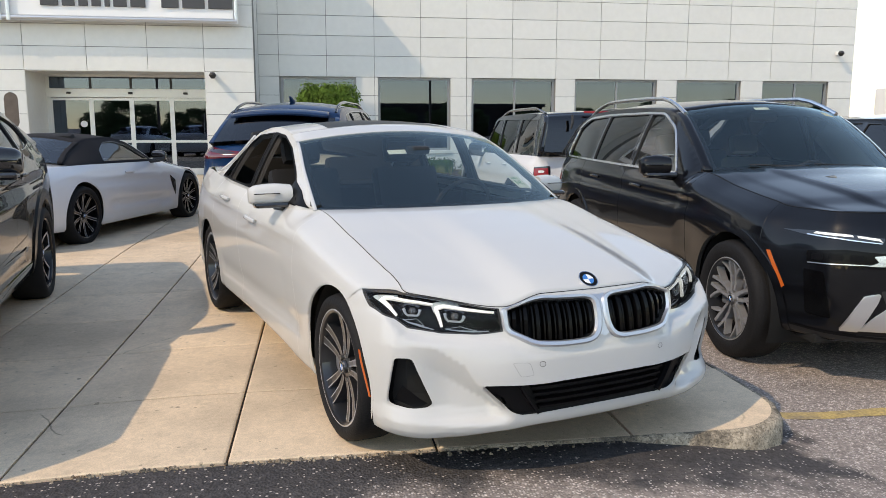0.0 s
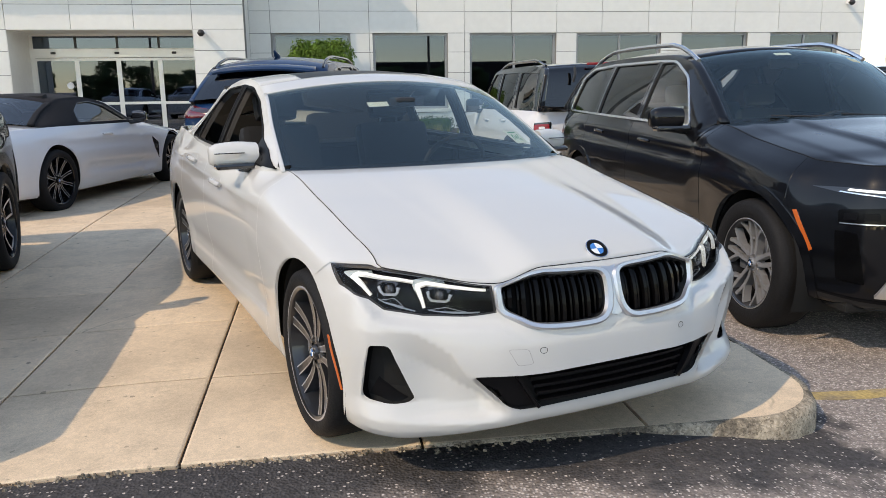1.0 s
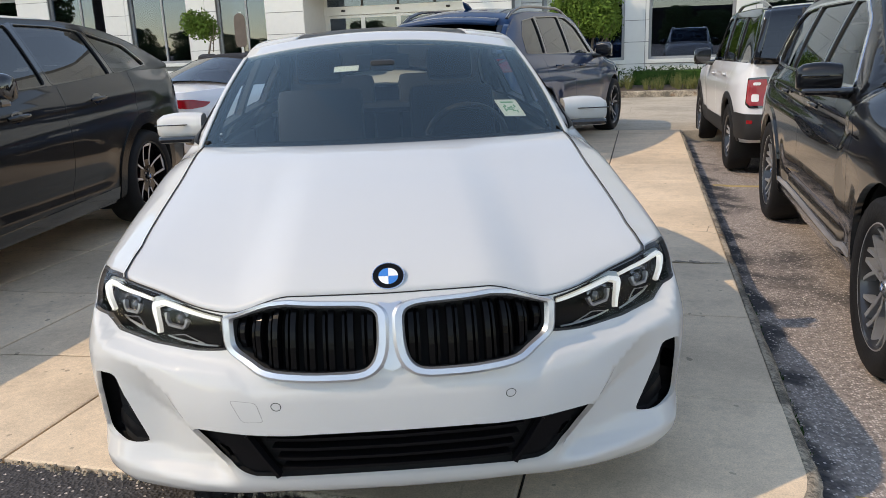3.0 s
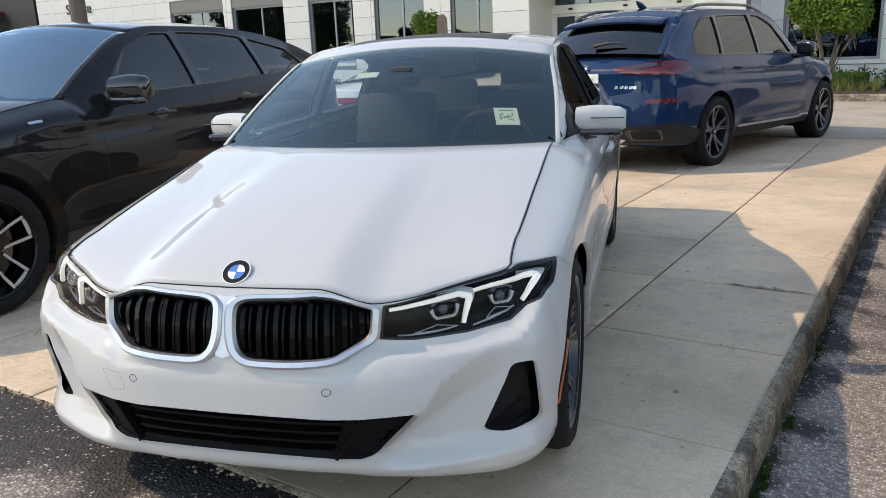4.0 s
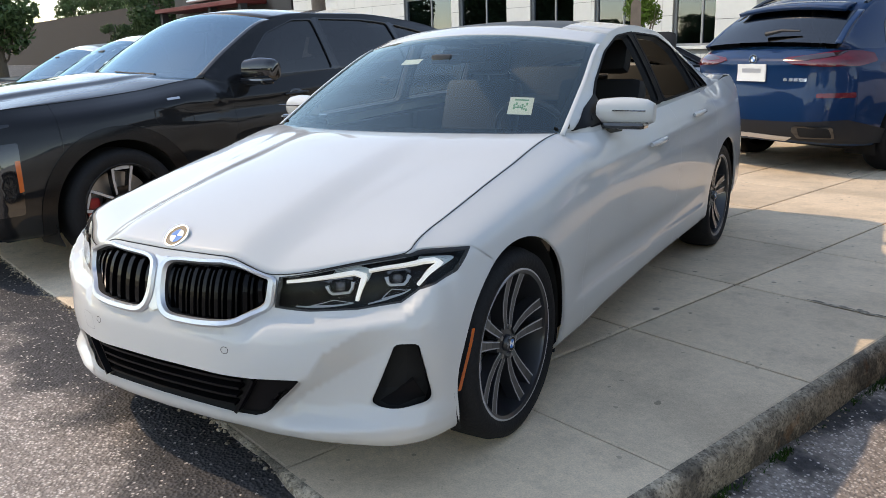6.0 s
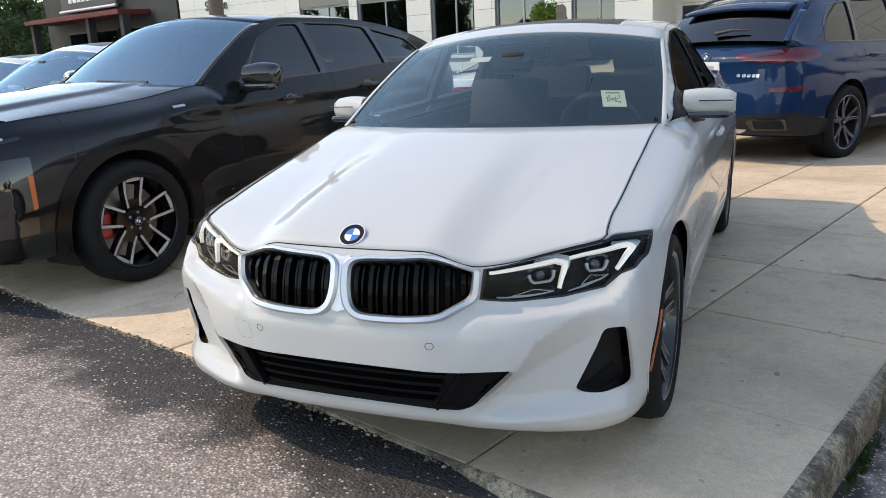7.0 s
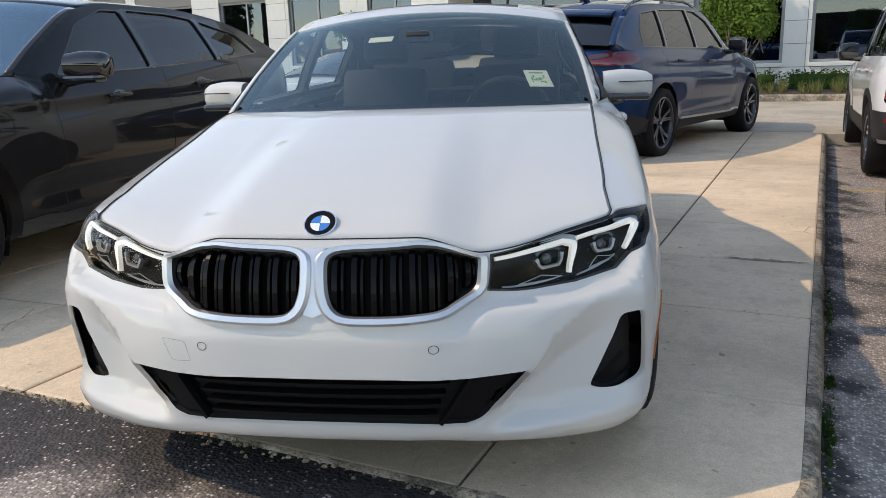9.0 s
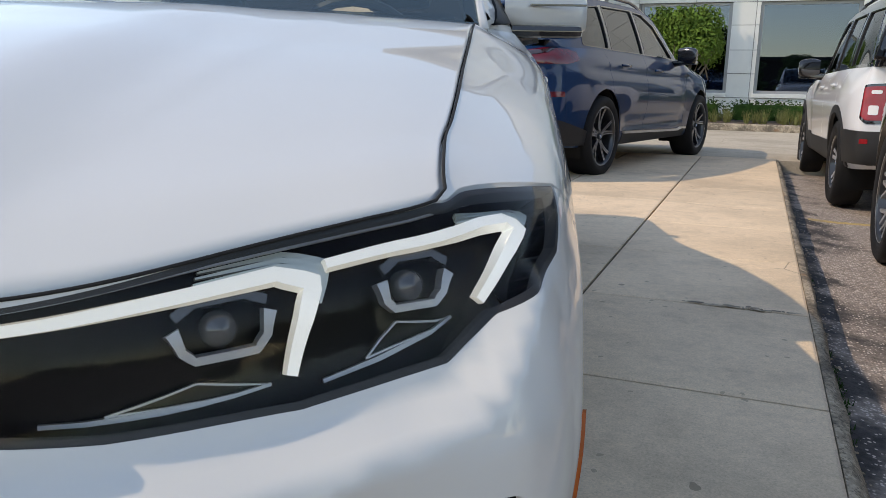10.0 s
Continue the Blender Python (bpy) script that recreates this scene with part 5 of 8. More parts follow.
    wins = [[(y, z) for y, z in rounded(w["loop"], w.get("round", 0.03))] for w in spec["windows"]]
    uvf, ff, _ = cut(fl, loop, wins, lambda a, b: np.zeros(len(a), int), 0.04)
    for s in (1, -1):
        V, F, N = build_cut(fl, uvf, ff, (s,), depth=0)
        link_mesh("cabin_side", V, F, spec.get("flank_paint", col), car, smooth=True, normals=N)
        V, F, N = build_cut(fl, uvf, ff, (s,), lift=-0.007, depth=0.026)
        link_mesh("pillar_lining", V, F, CLOTH_BLACK, car, smooth=True, normals=N)
        for w, lp in zip(spec["windows"], wins):
            if w.get("trim"):
                ring = np.array(lp)
                c = ring.mean(0)
                outer = [tuple(q) for q in c + (ring - c) * (1 + w.get("trim_w", 0.035))]
                skin("window_trim", fl, outer, w["trim"], car, 0.06, lift=0.004, depth=0.006, sides=(s,), holes=[lp])
            if w.get("glass"):
                g = skin("side_window", fl, lp, w["glass"], car, 0.08, lift=-0.012, depth=0, sides=(s,))
                g.visible_shadow = w["glass"] is DARK_GLASS
        if spec.get("window_line"):
            line = rounded(spec["window_line"], 0.07)
            skin("window_line", fl, line, CHROME, car, 0.05, lift=0.007, depth=0.010, sides=(s,), holes=[shrink(line, 0.017, fl.H)])
        if spec.get("sail"):
            skin("mirror_sail", fl, spec["sail"], INTAKE_BLACK, car, 0.04, lift=0.005, depth=0.008, sides=(s,))
        if spec.get("pillar_trim"):
            for wa, wb2 in zip(spec["windows"], spec["windows"][1:]):
                ra = sorted(wa["loop"], key=lambda q: -q[0])[:2]
                la = sorted(wb2["loop"], key=lambda q: q[0])[:2]
                ra, la = sorted(ra, key=lambda q: q[1]), sorted(la, key=lambda q: q[1])
                skin("pillar_trim", fl, [(ra[0][0] + 0.006, ra[0][1] - 0.01), (la[0][0] - 0.006, la[0][1] - 0.01), (la[1][0] - 0.006, la[1][1] + 0.012), (ra[1][0] + 0.006, ra[1][1] + 0.012)], spec["pillar_trim"], car, 0.05, lift=0.002, depth=0.004, sides=(s,))
        if spec.get("belt_trim"):
            a, b = spec["belt_trim"][:2]
            bz = [(y, float(belt(y)[0, 1])) for y in np.linspace(a, b, 40)]
            skin("belt_trim", fl, [(y, z + 0.002) for y, z in bz] + [(y, z + 0.022) for y, z in bz[::-1]], spec["belt_trim"][2], car, 0.05, lift=0.006, depth=0.01, sides=(s,))
    # wheels
    for yc, st in ((0.0, spec.get("steer", 0)), (wb, 0)):
        for s in (1, -1):
            add_wheel(car, s * spec["wheel_x"], yc, r, spec["rim_r"], spec.get("tyre_w", 0.23), spec["wheel"], s, st)
    # cabin inside
    zf, tone = spec["floor"], spec.get("seats", CLOTH_BLACK)
    zb = float(belt((ya + yroof) / 2)[0, 1])
    part("cabin_floor", box_bm((-W + 0.16, ya + 0.1, zf - 0.05), (W - 0.16, yc2 - 0.1, zf)), CLOTH_BLACK, car)
    part("dashboard", box_bm((-W + 0.17, ya - 0.05, zb - 0.26), (W - 0.17, ya + 0.42, zb - 0.045), 0.05), CLOTH_BLACK, car, smooth=True)
    for s in (1, -1):
        add_seat(car, s * 0.37, yroof + 0.35, zf + 0.14, 0.48, tone)
        if spec.get("rear_seats", True):
            add_seat(car, s * 0.36, yroof + 1.25, zf + 0.18, 0.56, tone)
        for y0, y1 in ((door0 or ya, (door1 or door0 + 1.0)), ((door1 or door0 + 1.0), (door2 or door0 + 1.8))):
            part("door_lining", box_bm((s * (W - 0.17) - 0.02, y0 + 0.05, zf), (s * (W - 0.17) + 0.02, y1 - 0.03, zb - 0.03), 0.01), CLOTH_BLACK, car)
    wheel_at = Matrix.Translation((0.37, ya + 0.50, zb - 0.07)) @ Matrix.Rotation(radians(-65), 4, "X")
    bm = bmesh.new()
    add_tube(bm, [wheel_at @ Vector((0.185 * math.cos(a), 0.185 * math.sin(a), 0)) for a in np.linspace(0, math.tau, 25)], 0.015, 8)
    add_tube(bm, [wheel_at @ Vector((-0.18, 0, 0)), wheel_at @ Vector((0.18, 0, 0))], 0.014, 6)
    part("steering_wheel", bm, BLACK_PLASTIC, car, smooth=True)
    part("interior_mirror", box_bm((-0.12, yroof - 0.12, rail(yroof)[0, 1] - 0.07), (0.12, yroof - 0.09, rail(yroof)[0, 1] - 0.0), 0.015), BLACK_PLASTIC, car)
    # mirrors and handles
    for s in (1, -1):
        mr = spec["mirror"]
        add_mirror(car, mr["at"], *mr["size"], mr.get("paint", col), s, mr.get("stalk", 0.12))
        for y, z in spec["handles"]:
            u, v = sk.side(y, z)
            p, nrm = sk.place(u, v)[0], sk.normal(u, v)[0]
            hm = Matrix.Translation((s * (p[0] + 0.014), p[1], p[2]))
            bm = bmesh.new()
            add_tube(bm, [(0, -0.11, -0.004), (0.008, -0.08, 0), (0.012, 0, 0.003), (0.008, 0.08, 0.004), (0, 0.11, 0.004)], [0.010, 0.013, 0.014, 0.013, 0.010], 10)
            h = part("door_handle", bm, spec.get("handle_paint", col), car, smooth=True)
            h.matrix_local = hm @ Matrix.Diagonal((s, 1, 1, 1))
            loop = [(u + 0.065 * math.cos(a), v + 0.038 * math.sin(a) / sk.H) for a in np.linspace(0, math.tau, 20, endpoint=False)]
            skin("handle_cup", sk, loop, spec.get("cup_paint", GLOSS_BLACK), car, 0.05, lift=0.0015, depth=0.002, sides=(s,))
    for fn in spec.get("extras", []):
        fn(info, spec, arc, rail, belt)
    return car

# ---- white sedan ----
def near_loop(sk, pts):
    return [sk.near(p) for p in pts]


def shrink(loop, d, h):
    """A closed loop moved inwards by d."""
    p = np.array([(u, v * h) for u, v in loop])
    area = 0.5 * np.sum(p[:, 0] * np.roll(p[:, 1], -1) - np.roll(p[:, 0], -1) * p[:, 1])
    out = []
    for i in range(len(p)):
        a, b, c = p[i - 1], p[i], p[(i + 1) % len(p)]
        e1, e2 = (b - a) / (np.hypot(*(b - a)) + 1e-9), (c - b) / (np.hypot(*(c - b)) + 1e-9)
        n1, n2 = np.array([-e1[1], e1[0]]), np.array([-e2[1], e2[0]])
        n = n1 + n2
        n /= max(n @ n1, 0.4)
        q = b + n * d * (1 if area > 0 else -1)
        out.append((q[0], q[1] / h))
    return out


HL_TOP = [(0.427, -0.640, 0.669), (0.57, -0.535, 0.695), (0.714, -0.417, 0.7165), (0.775, -0.325, 0.716), (0.817, -0.237, 0.703)]
HL_LOW = [(0.410, -0.638, 0.577), (0.50, -0.60, 0.567), (0.62, -0.53, 0.568), (0.72, -0.45, 0.580), (0.766, -0.400, 0.598), (0.800, -0.31, 0.645), (0.817, -0.240, 0.699)]
KIDNEY = [(0.045, -0.682, 0.703), (0.20, -0.672, 0.707), (0.335, -0.640, 0.705), (0.390, -0.635, 0.690), (0.425, -0.636, 0.666), (0.412, -0.636, 0.578),
          (0.36, -0.67, 0.545), (0.318, -0.705, 0.522), (0.20, -0.73, 0.514), (0.062, -0.735, 0.514), (0.018, -0.73, 0.545), (0.002, -0.70, 0.59), (0.002, -0.685, 0.675)]
SIDE_INTAKE = [(0.797, -0.487, 0.486), (0.747, -0.538, 0.484), (0.706, -0.538, 0.40), (0.658, -0.537, 0.300), (0.668, -0.532, 0.288), (0.800, -0.447, 0.293), (0.812, -0.442, 0.312)]
LOW_INTAKE = [(-0.1, 0.385), (0.2, 0.3835), (0.367, 0.3815), (0.500, 0.385), (0.513, 0.378), (0.48, 0.33), (0.42, 0.283), (0.36, 0.257), (0.29, 0.256), (0.2, 0.260), (-0.1, 0.263)]


def low_loop(sk):
    out = []
    for x, z in LOW_INTAKE:
        if x < 0:
            out.append((-0.05, sk.near((0.0, -0.74, z))[1]))
        else:
            out.append(sk.near((x, float(np.interp(x, [0, 0.2, 0.367, 0.509], [-0.745, -0.738, -0.712, -0.662])), z)))
    return out


def sedan_holes(sk):
    return [near_loop(sk, HL_TOP + HL_LOW[::-1]), shrink(near_loop(sk, KIDNEY), 0.026, sk.H), rounded(near_loop(sk, SIDE_INTAKE), 0.02), low_loop(sk)]


def sedan_line(sk):
    tip, mid = sk.near(HL_TOP[4]), sk.near(HL_TOP[2])
    arch = sk.side(-0.165, 0.655)
    return [(arch[0], -0.02), (arch[0], arch[1] - 0.02), arch, tip, (mid[0], mid[1] + 0.001), (mid[0] - 0.003, 1.02)]


def ribbon(name, pts, width, height, material, parent, side=1):
    """A bar of rectangular section through points (with outward normals); width may be a list."""
    widths = list(np.interp(np.linspace(0, 1, len(pts)), np.linspace(0, 1, len(width)), width)) if isinstance(width, (list, tuple)) else [width] * len(pts)
    V, F = [], []
    for i, (p, n) in enumerate(pts):
        a, b = pts[max(i - 1, 0)][0], pts[min(i + 1, len(pts) - 1)][0]
        d = np.cross(n, b - a)
        d /= np.linalg.norm(d) + 1e-12
        for s, h in ((-1, 0), (-0.8, 1), (0.8, 1), (1, 0)):
            q = p + d * s * widths[i] / 2 + n * h * height
            V.append(q * [side, 1, 1])
    k = len(pts)
    for i in range(k - 1):
        for j in range(3):
            a = 4 * i + j
            F.append((a, a + 1, a + 5, a + 4))
    F += [(0, 1, 2, 3), tuple(4 * (k - 1) + j for j in (3, 2, 1, 0))]
    return link_mesh(name, V, F, material, parent)


BEZEL = mat("grey lamp bezel", (0.34, 0.35, 0.37), rough=0.35, metal=0.6)
LED_GUIDE = mat("clear ribbed light guide", (0.52, 0.58, 0.57), rough=0.2, coat=1.0)
LAMP_BLACK = mat("black lamp housing", (0.004, 0.004, 0.005), rough=0.3, spec=0.1)
SLAT_BLACK = mat("black grille slat", (0.0025, 0.0025, 0.003), rough=0.2, spec=0.14)


def sedan_front(info, spec, arc, rail, belt):
    car, sk = info["car"], info["skirt"]
    # headlights
    top, low = np.array(near_loop(sk, HL_TOP)), np.array(near_loop(sk, HL_LOW))
    ct = Curve(np.c_[np.array([0, 0.42, 0.77, 0.915, 1.0]), top])
    tl = np.array([0, 0.19, 0.48, 0.77, 0.90, 0.98, 1.0])
    cl = Curve(np.c_[tl, low])

    def lamp(s, f, deep):
        a, b = cl(s)[0], ct(s)[0]
        u, v = a + (b - a) * f
        n = sk.normal(u, v)[0]
        return sk.place(u, v)[0] - n * deep, n

    for s in (1, -1):
        head = new("headlight")
        head.parent = car
        tagged(head, "headlight with lit white angular light bars and dark housing")
        loop = near_loop(sk, HL_TOP + HL_LOW[::-1])
        skin("lamp_housing", sk, loop, LAMP_BLACK, head, 0.02, lift=-0.045, depth=-0.043, sides=(s,))
        lens = skin("lamp_lens", sk, shrink(loop, 0.002, sk.H), LENS, head, 0.015, lift=-0.001, depth=0, sides=(s,))
        lens.visible_shadow = False
        skin("lamp_seal", sk, loop, BLACK_PLASTIC, head, 0.02, lift=-0.002, depth=0.012, sides=(s,), holes=[shrink(loop, 0.009, sk.H)])
        # light bars: a bright bar with a ribbed clear guide along its outside
        for bar in ([(0.05, 0.80), (0.20, 0.80), (0.36, 0.79), (0.49, 0.79), (0.545, 0.66), (0.52, 0.42), (0.482, 0.15)],
                    [(0.57, 0.78), (0.70, 0.80), (0.82, 0.80), (0.90, 0.79), (0.93, 0.64), (0.905, 0.42), (0.868, 0.19)]):
            path = dense(bar, 0.035, closed=False)
            ribbon("light_bar", [lamp(a, b, 0.026) for a, b in path], [0.010, 0.012, 0.014, 0.018, 0.018, 0.014, 0.011], 0.012, LED, head, s)
            for k, (da, db) in enumerate(((0.014, 0.07), (0.024, 0.115), (0.034, 0.155))):
                part_of = [(a + da * min(1, max(0, (0.85 - b) * 6 + 0.4)), b + db * min(1, max(0, (b - 0.25) * 2.5))) for a, b in dense(bar[2:6], 0.035, closed=False)]
                ribbon("light_guide", [lamp(a, b, 0.027 + 0.003 * k) for a, b in part_of], [0.002, 0.006, 0.009, 0.007, 0.002], 0.006, LED_GUIDE, head, s)
        for c, f, w in ((0.395, 0.43, 0.078), (0.735, 0.44, 0.066)):
            # cup-shaped bezel open at the top, with the lens behind it
            cup = dense([(c - w, f + 0.11), (c - w * 0.88, f - 0.05), (c - w * 0.66, f - 0.11), (c + w * 0.60, f - 0.12), (c + w * 0.86, f - 0.05), (c + w, f + 0.11)], 0.02, closed=False)
            ribbon("projector_bezel", [lamp(a, b, 0.034) for a, b in cup], [0.013, 0.009, 0.008, 0.009, 0.013], 0.010, BEZEL, head, s)
            p, n = lamp(c, f + 0.04, 0.043)
            q = Vector(n * [s, 1, 1]).to_track_quat("Z", "Y").to_matrix().to_4x4()
            V, F = lathe([(0.0, 0.013), (0.010, 0.011), (0.015, 0.006), (0.017, 0.0)], 18)
            o = link_mesh("projector", [(b, cc, a) for a, b, cc in V], F, LAMP_GREY, head, smooth=True)
            o.matrix_local = Matrix.Translation(p * [s, 1, 1]) @ q
            lid = [(c - w * 0.9, f + 0.21), (c - w * 0.4, f + 0.30), (c + w * 0.6, f + 0.29), (c + w * 1.0, f + 0.2)]
            ribbon("lamp_brow", [lamp(a, b, 0.036) for a, b in dense(lid, 0.03, closed=False)], 0.010, 0.008, LAMP_GREY, head, s)
        for a, b, m0 in (((0.10, 0.07), (0.455, 0.13), (0.34, 0.20)), ((0.54, 0.08), (0.83, 0.17), (0.70, 0.245))):
            tri = [lamp(x, y, 0.037) for x, y in dense([(a[0] + 0.09, a[1] + 0.035), m0, b, (a[0] + 0.09, a[1] + 0.035)], 0.05, closed=False)]
            ribbon("lamp_reflector", tri, 0.0022, 0.003, BEZEL, head, s)
            ribbon("lamp_blade", [lamp(x, y, 0.037) for x, y in dense([a, (a[0] + 0.12, a[1] + 0.02), b], 0.05, closed=False)], [0.004, 0.006, 0.003], 0.004, BEZEL, head, s)
        ribbon("lamp_edge", [lamp(a, 0.955, 0.016) for a in np.linspace(0.04, 0.86, 20)], 0.0022, 0.003, BEZEL, head, s)
        pts = [lamp(x, y, 0.03) for x, y in [(0.86, 0.88), (0.93, 0.92), (0.955, 0.75), (0.91, 0.76), (0.86, 0.88)]]
        ribbon("side_lamp", pts, 0.004, 0.006, BEZEL, head, s)
        # side intake
        loop = rounded(near_loop(sk, SIDE_INTAKE), 0.02)
        skin("side_intake", sk, shrink(loop, -0.007, sk.H), INTAKE_BLACK, car, 0.03, lift=-0.06, depth=-0.046, sides=(s,))
        skin("side_intake_fin", sk, [loop[int(len(loop) * 0.62)], loop[int(len(loop) * 0.80)], (loop[0][0] - 0.015, (loop[0][1] + loop[int(len(loop) * 0.8)][1]) / 2 - 0.03)], INTAKE_BLACK, car, 0.04, lift=-0.035, depth=0.02, sides=(s,))
        # amber marker by the wheel
        a, b = sk.near((0.845, -0.298, 0.478)), sk.near((0.838, -0.352, 0.30))
        skin("side_marker", sk, [(a[0] - 0.005, a[1]), (a[0] + 0.004, a[1]), (b[0] + 0.004, b[1]), (b[0] - 0.005, b[1])], AMBER, car, 0.03, lift=0.003, depth=0.004, sides=(s,))
        # kidney
        loop = rounded(near_loop(sk, KIDNEY), 0.05, 4)
        kid = new("kidney_grille")
        kid.parent = car
        tagged(kid, "satin chrome kidney grille with glossy black upright slats")
        inner = shrink(loop, 0.033, sk.H)
        V, F, n = [], [], len(loop)
        for ring, lift in ((loop, -0.004), (shrink(loop, 0.002, sk.H), 0.010), (shrink(loop, 0.010, sk.H), 0.016), (shrink(loop, 0.027, sk.H), 0.014), (inner, 0.002)):
            r = np.array(ring)
            V += list((sk.place(r[:, 0], r[:, 1]) + sk.normal(r[:, 0], r[:, 1]) * lift) * [s, 1, 1])
        for j in range(4):
            F += [(j * n + i, j * n + (i + 1) % n, (j + 1) * n + (i + 1) % n, (j + 1) * n + i) for i in range(n)]
        link_mesh("grille_frame", V, F, FRAME_SATIN, kid, smooth=True, sharp=40)
        skin("grille_backing", sk, inner, INSIDE_BLACK, kid, 0.04, lift=-0.05, depth=-0.052, sides=(s,))
        r = np.array(inner)
        for u in np.linspace(r[:, 0].min() + 0.022, r[:, 0].max() - 0.022, 8):
            vs = np.linspace(0, 1, 240)
            ok = inside([tuple(q) for q in r], np.full(240, u), vs)
            if ok.sum() < 4:
                continue
            vv = np.linspace(vs[ok].min(), vs[ok].max(), 10)
            bow = 0.010 * np.sin(np.linspace(0, math.pi, 10))
            for du, wd, dp in ((-0.006, 0.017, 0.034), (0.012, 0.008, 0.040)):
                pts = [(sk.place(u + du, v)[0] - sk.normal(u, v)[0] * (dp - b), sk.normal(u, v)[0]) for v, b in zip(vv, bow)]
                ribbon("grille_slat", pts, wd, 0.022, SLAT_BLACK, kid, s)
        # parking sensor
        u, v = sk.near((0.289, -0.733, 0.458))
        ring = [(u + 0.0135 * math.cos(a), v + 0.0135 * math.sin(a) / sk.H) for a in np.linspace(0, math.tau, 20, endpoint=False)]
        skin("sensor_ring", sk, ring, TRIM_BLACK, car, 0.01, lift=0.0008, depth=0, sides=(s,), holes=[shrink(ring, 0.002, sk.H)])
    # silver bridge between the two grilles
    v0, v1 = sk.near((0.0, -0.73, 0.535))[1], sk.near((0.0, -0.68, 0.697))[1]
    skin("grille_bridge", sk, [(0.0, v0), (0.022, v0 + 0.012), (0.018, v0 + 0.06), (0.017, v1 - 0.05), (0.030, v1), (0.0, v1 - 0.012)], FRAME_SATIN, car, 0.02, lift=0.007, depth=0.012, sides=(1, -1))
    # lower intake
    loop = low_loop(sk)
    loop = [(max(u, 0.0), v) for u, v in shrink(loop, -0.007, sk.H)]
    li = skin("lower_intake", sk, loop, INSIDE_BLACK, car, 0.04, lift=-0.06, depth=-0.046, sides=(1, -1))
    for k, z in enumerate((0.362, 0.335, 0.308, 0.281)):
        for s in (1, -1):
            us = np.linspace(0.0, sk.near((0.325 - 0.012 * k, -0.72, z))[0], 14)
            pts = []
            for u in us:
                vs = np.linspace(0, 0.6, 80)
                v = float(np.interp(z + 0.0, sk.place(np.full(80, u), vs)[:, 2], vs))
                pts.append((sk.place(u, v)[0] - sk.normal(u, v)[0] * 0.042, sk.normal(u, v)[0]))
            ribbon("intake_slat", pts, 0.009, 0.028, INTAKE_BLACK, car, s)
    for s in (1, -1):
        a = [sk.near(p) for p in ((0.37, -0.712, 0.378), (0.50, -0.662, 0.378), (0.45, -0.685, 0.31), (0.36, -0.708, 0.262), (0.30, -0.72, 0.262))]
        skin("intake_panel", sk, a, INTAKE_BLACK, car, 0.03, lift=-0.024, depth=0.02, sides=(s,))
        edge = [sk.near(p) for p in ((0.372, -0.712, 0.375), (0.335, -0.72, 0.315), (0.298, -0.72, 0.262))]
        ribbon("intake_edge", [(sk.place(*q)[0] - sk.normal(*q)[0] * 0.02, sk.normal(*q)[0]) for q in edge], 0.012, 0.02, INTAKE_BLACK, car, s)
    # tow cover, on one side only
    loop = [sk.near(p) for p in ((0.405, -0.70, 0.470), (0.338, -0.72, 0.466), (0.322, -0.725, 0.416), (0.375, -0.71, 0.414))]
    ring = rounded(loop, 0.012)
    skin("tow_cover_gap", sk, ring, WALL_BACK, car, 0.02, lift=0.0006, depth=0, sides=(-1,), holes=[shrink(ring, 0.0011, sk.H)])
    # front badge on the hood
    b = badge(car, Matrix.Translation((0, -0.612, 0.7375)) @ Matrix.Rotation(radians(38), 4, "X"), 0.041, "front_badge")
    # unseen shelf, added to block sun entering by the rear window
    part("parcel_shelf_sun_stop", box_bm((-0.70, 2.36, 0.90), (0.70, 3.08, 0.93), 0.01), CLOTH_BLACK, car)
    # tags on the windscreen
    def tag(name, y, a, w, h, material, print_bars=False, dy=0.0):
        p, q = arc(y, [a])[0], arc(y + 0.02, [a])[0]
        p2 = arc(y, [a + 0.02])[0]
        t, up = Vector(p2 - p).normalized(), Vector(q - p).normalized()
        n = t.cross(up).normalized()
        mtx = Matrix((t, n.cross(t), n)).transposed().to_4x4()
        bm = bmesh.new()
        add_box(bm, (-w / 2, -h / 2, -0.0005), (w / 2, h / 2, 0.0005))
        o = part(name, bm, material, car)
        o.matrix_local = Matrix.Translation(Vector(p) - n * 0.006) @ mtx
        if print_bars:
            rng = random.Random(5)
            for j in range(6):
                for i in range(7):
                    if rng.random() < 0.62:
                        x0, y0 = w * (-0.30 + 0.60 * i / 7), h * (-0.30 + 0.50 * j / 6)
                        part("tag_print", box_bm((x0, y0, 0.0006), (x0 + w * 0.07, y0 + h * 0.065, 0.001)), PAPER_GREEN, o)
            part("tag_print", box_bm((-w * 0.30, h * 0.30, 0.0006), (w * 0.30, h * 0.37, 0.001)), PAPER_GREEN, o)
        return o
    tag("window_tag", 0.812, 0.715, 0.098, 0.118, PAPER, True)
    tag("window_tag", 1.070, -0.23, 0.105, 0.045, PAPER)
    pod = arc(1.13, [0.0])[0]
    part("sensor_pod", box_bm((-0.055, pod[1] - 0.06, pod[2] - 0.06), (0.055, pod[1] + 0.05, pod[2] - 0.012), 0.018), BLACK_PLASTIC, car, smooth=True)


def ease(x, a, b):
    t = np.clip((x - a) / (b - a), 0, 1)
    return t * t * (3 - 2 * t)


def bump(z, c, w):
    return np.exp(-((z - c) / w) ** 2)


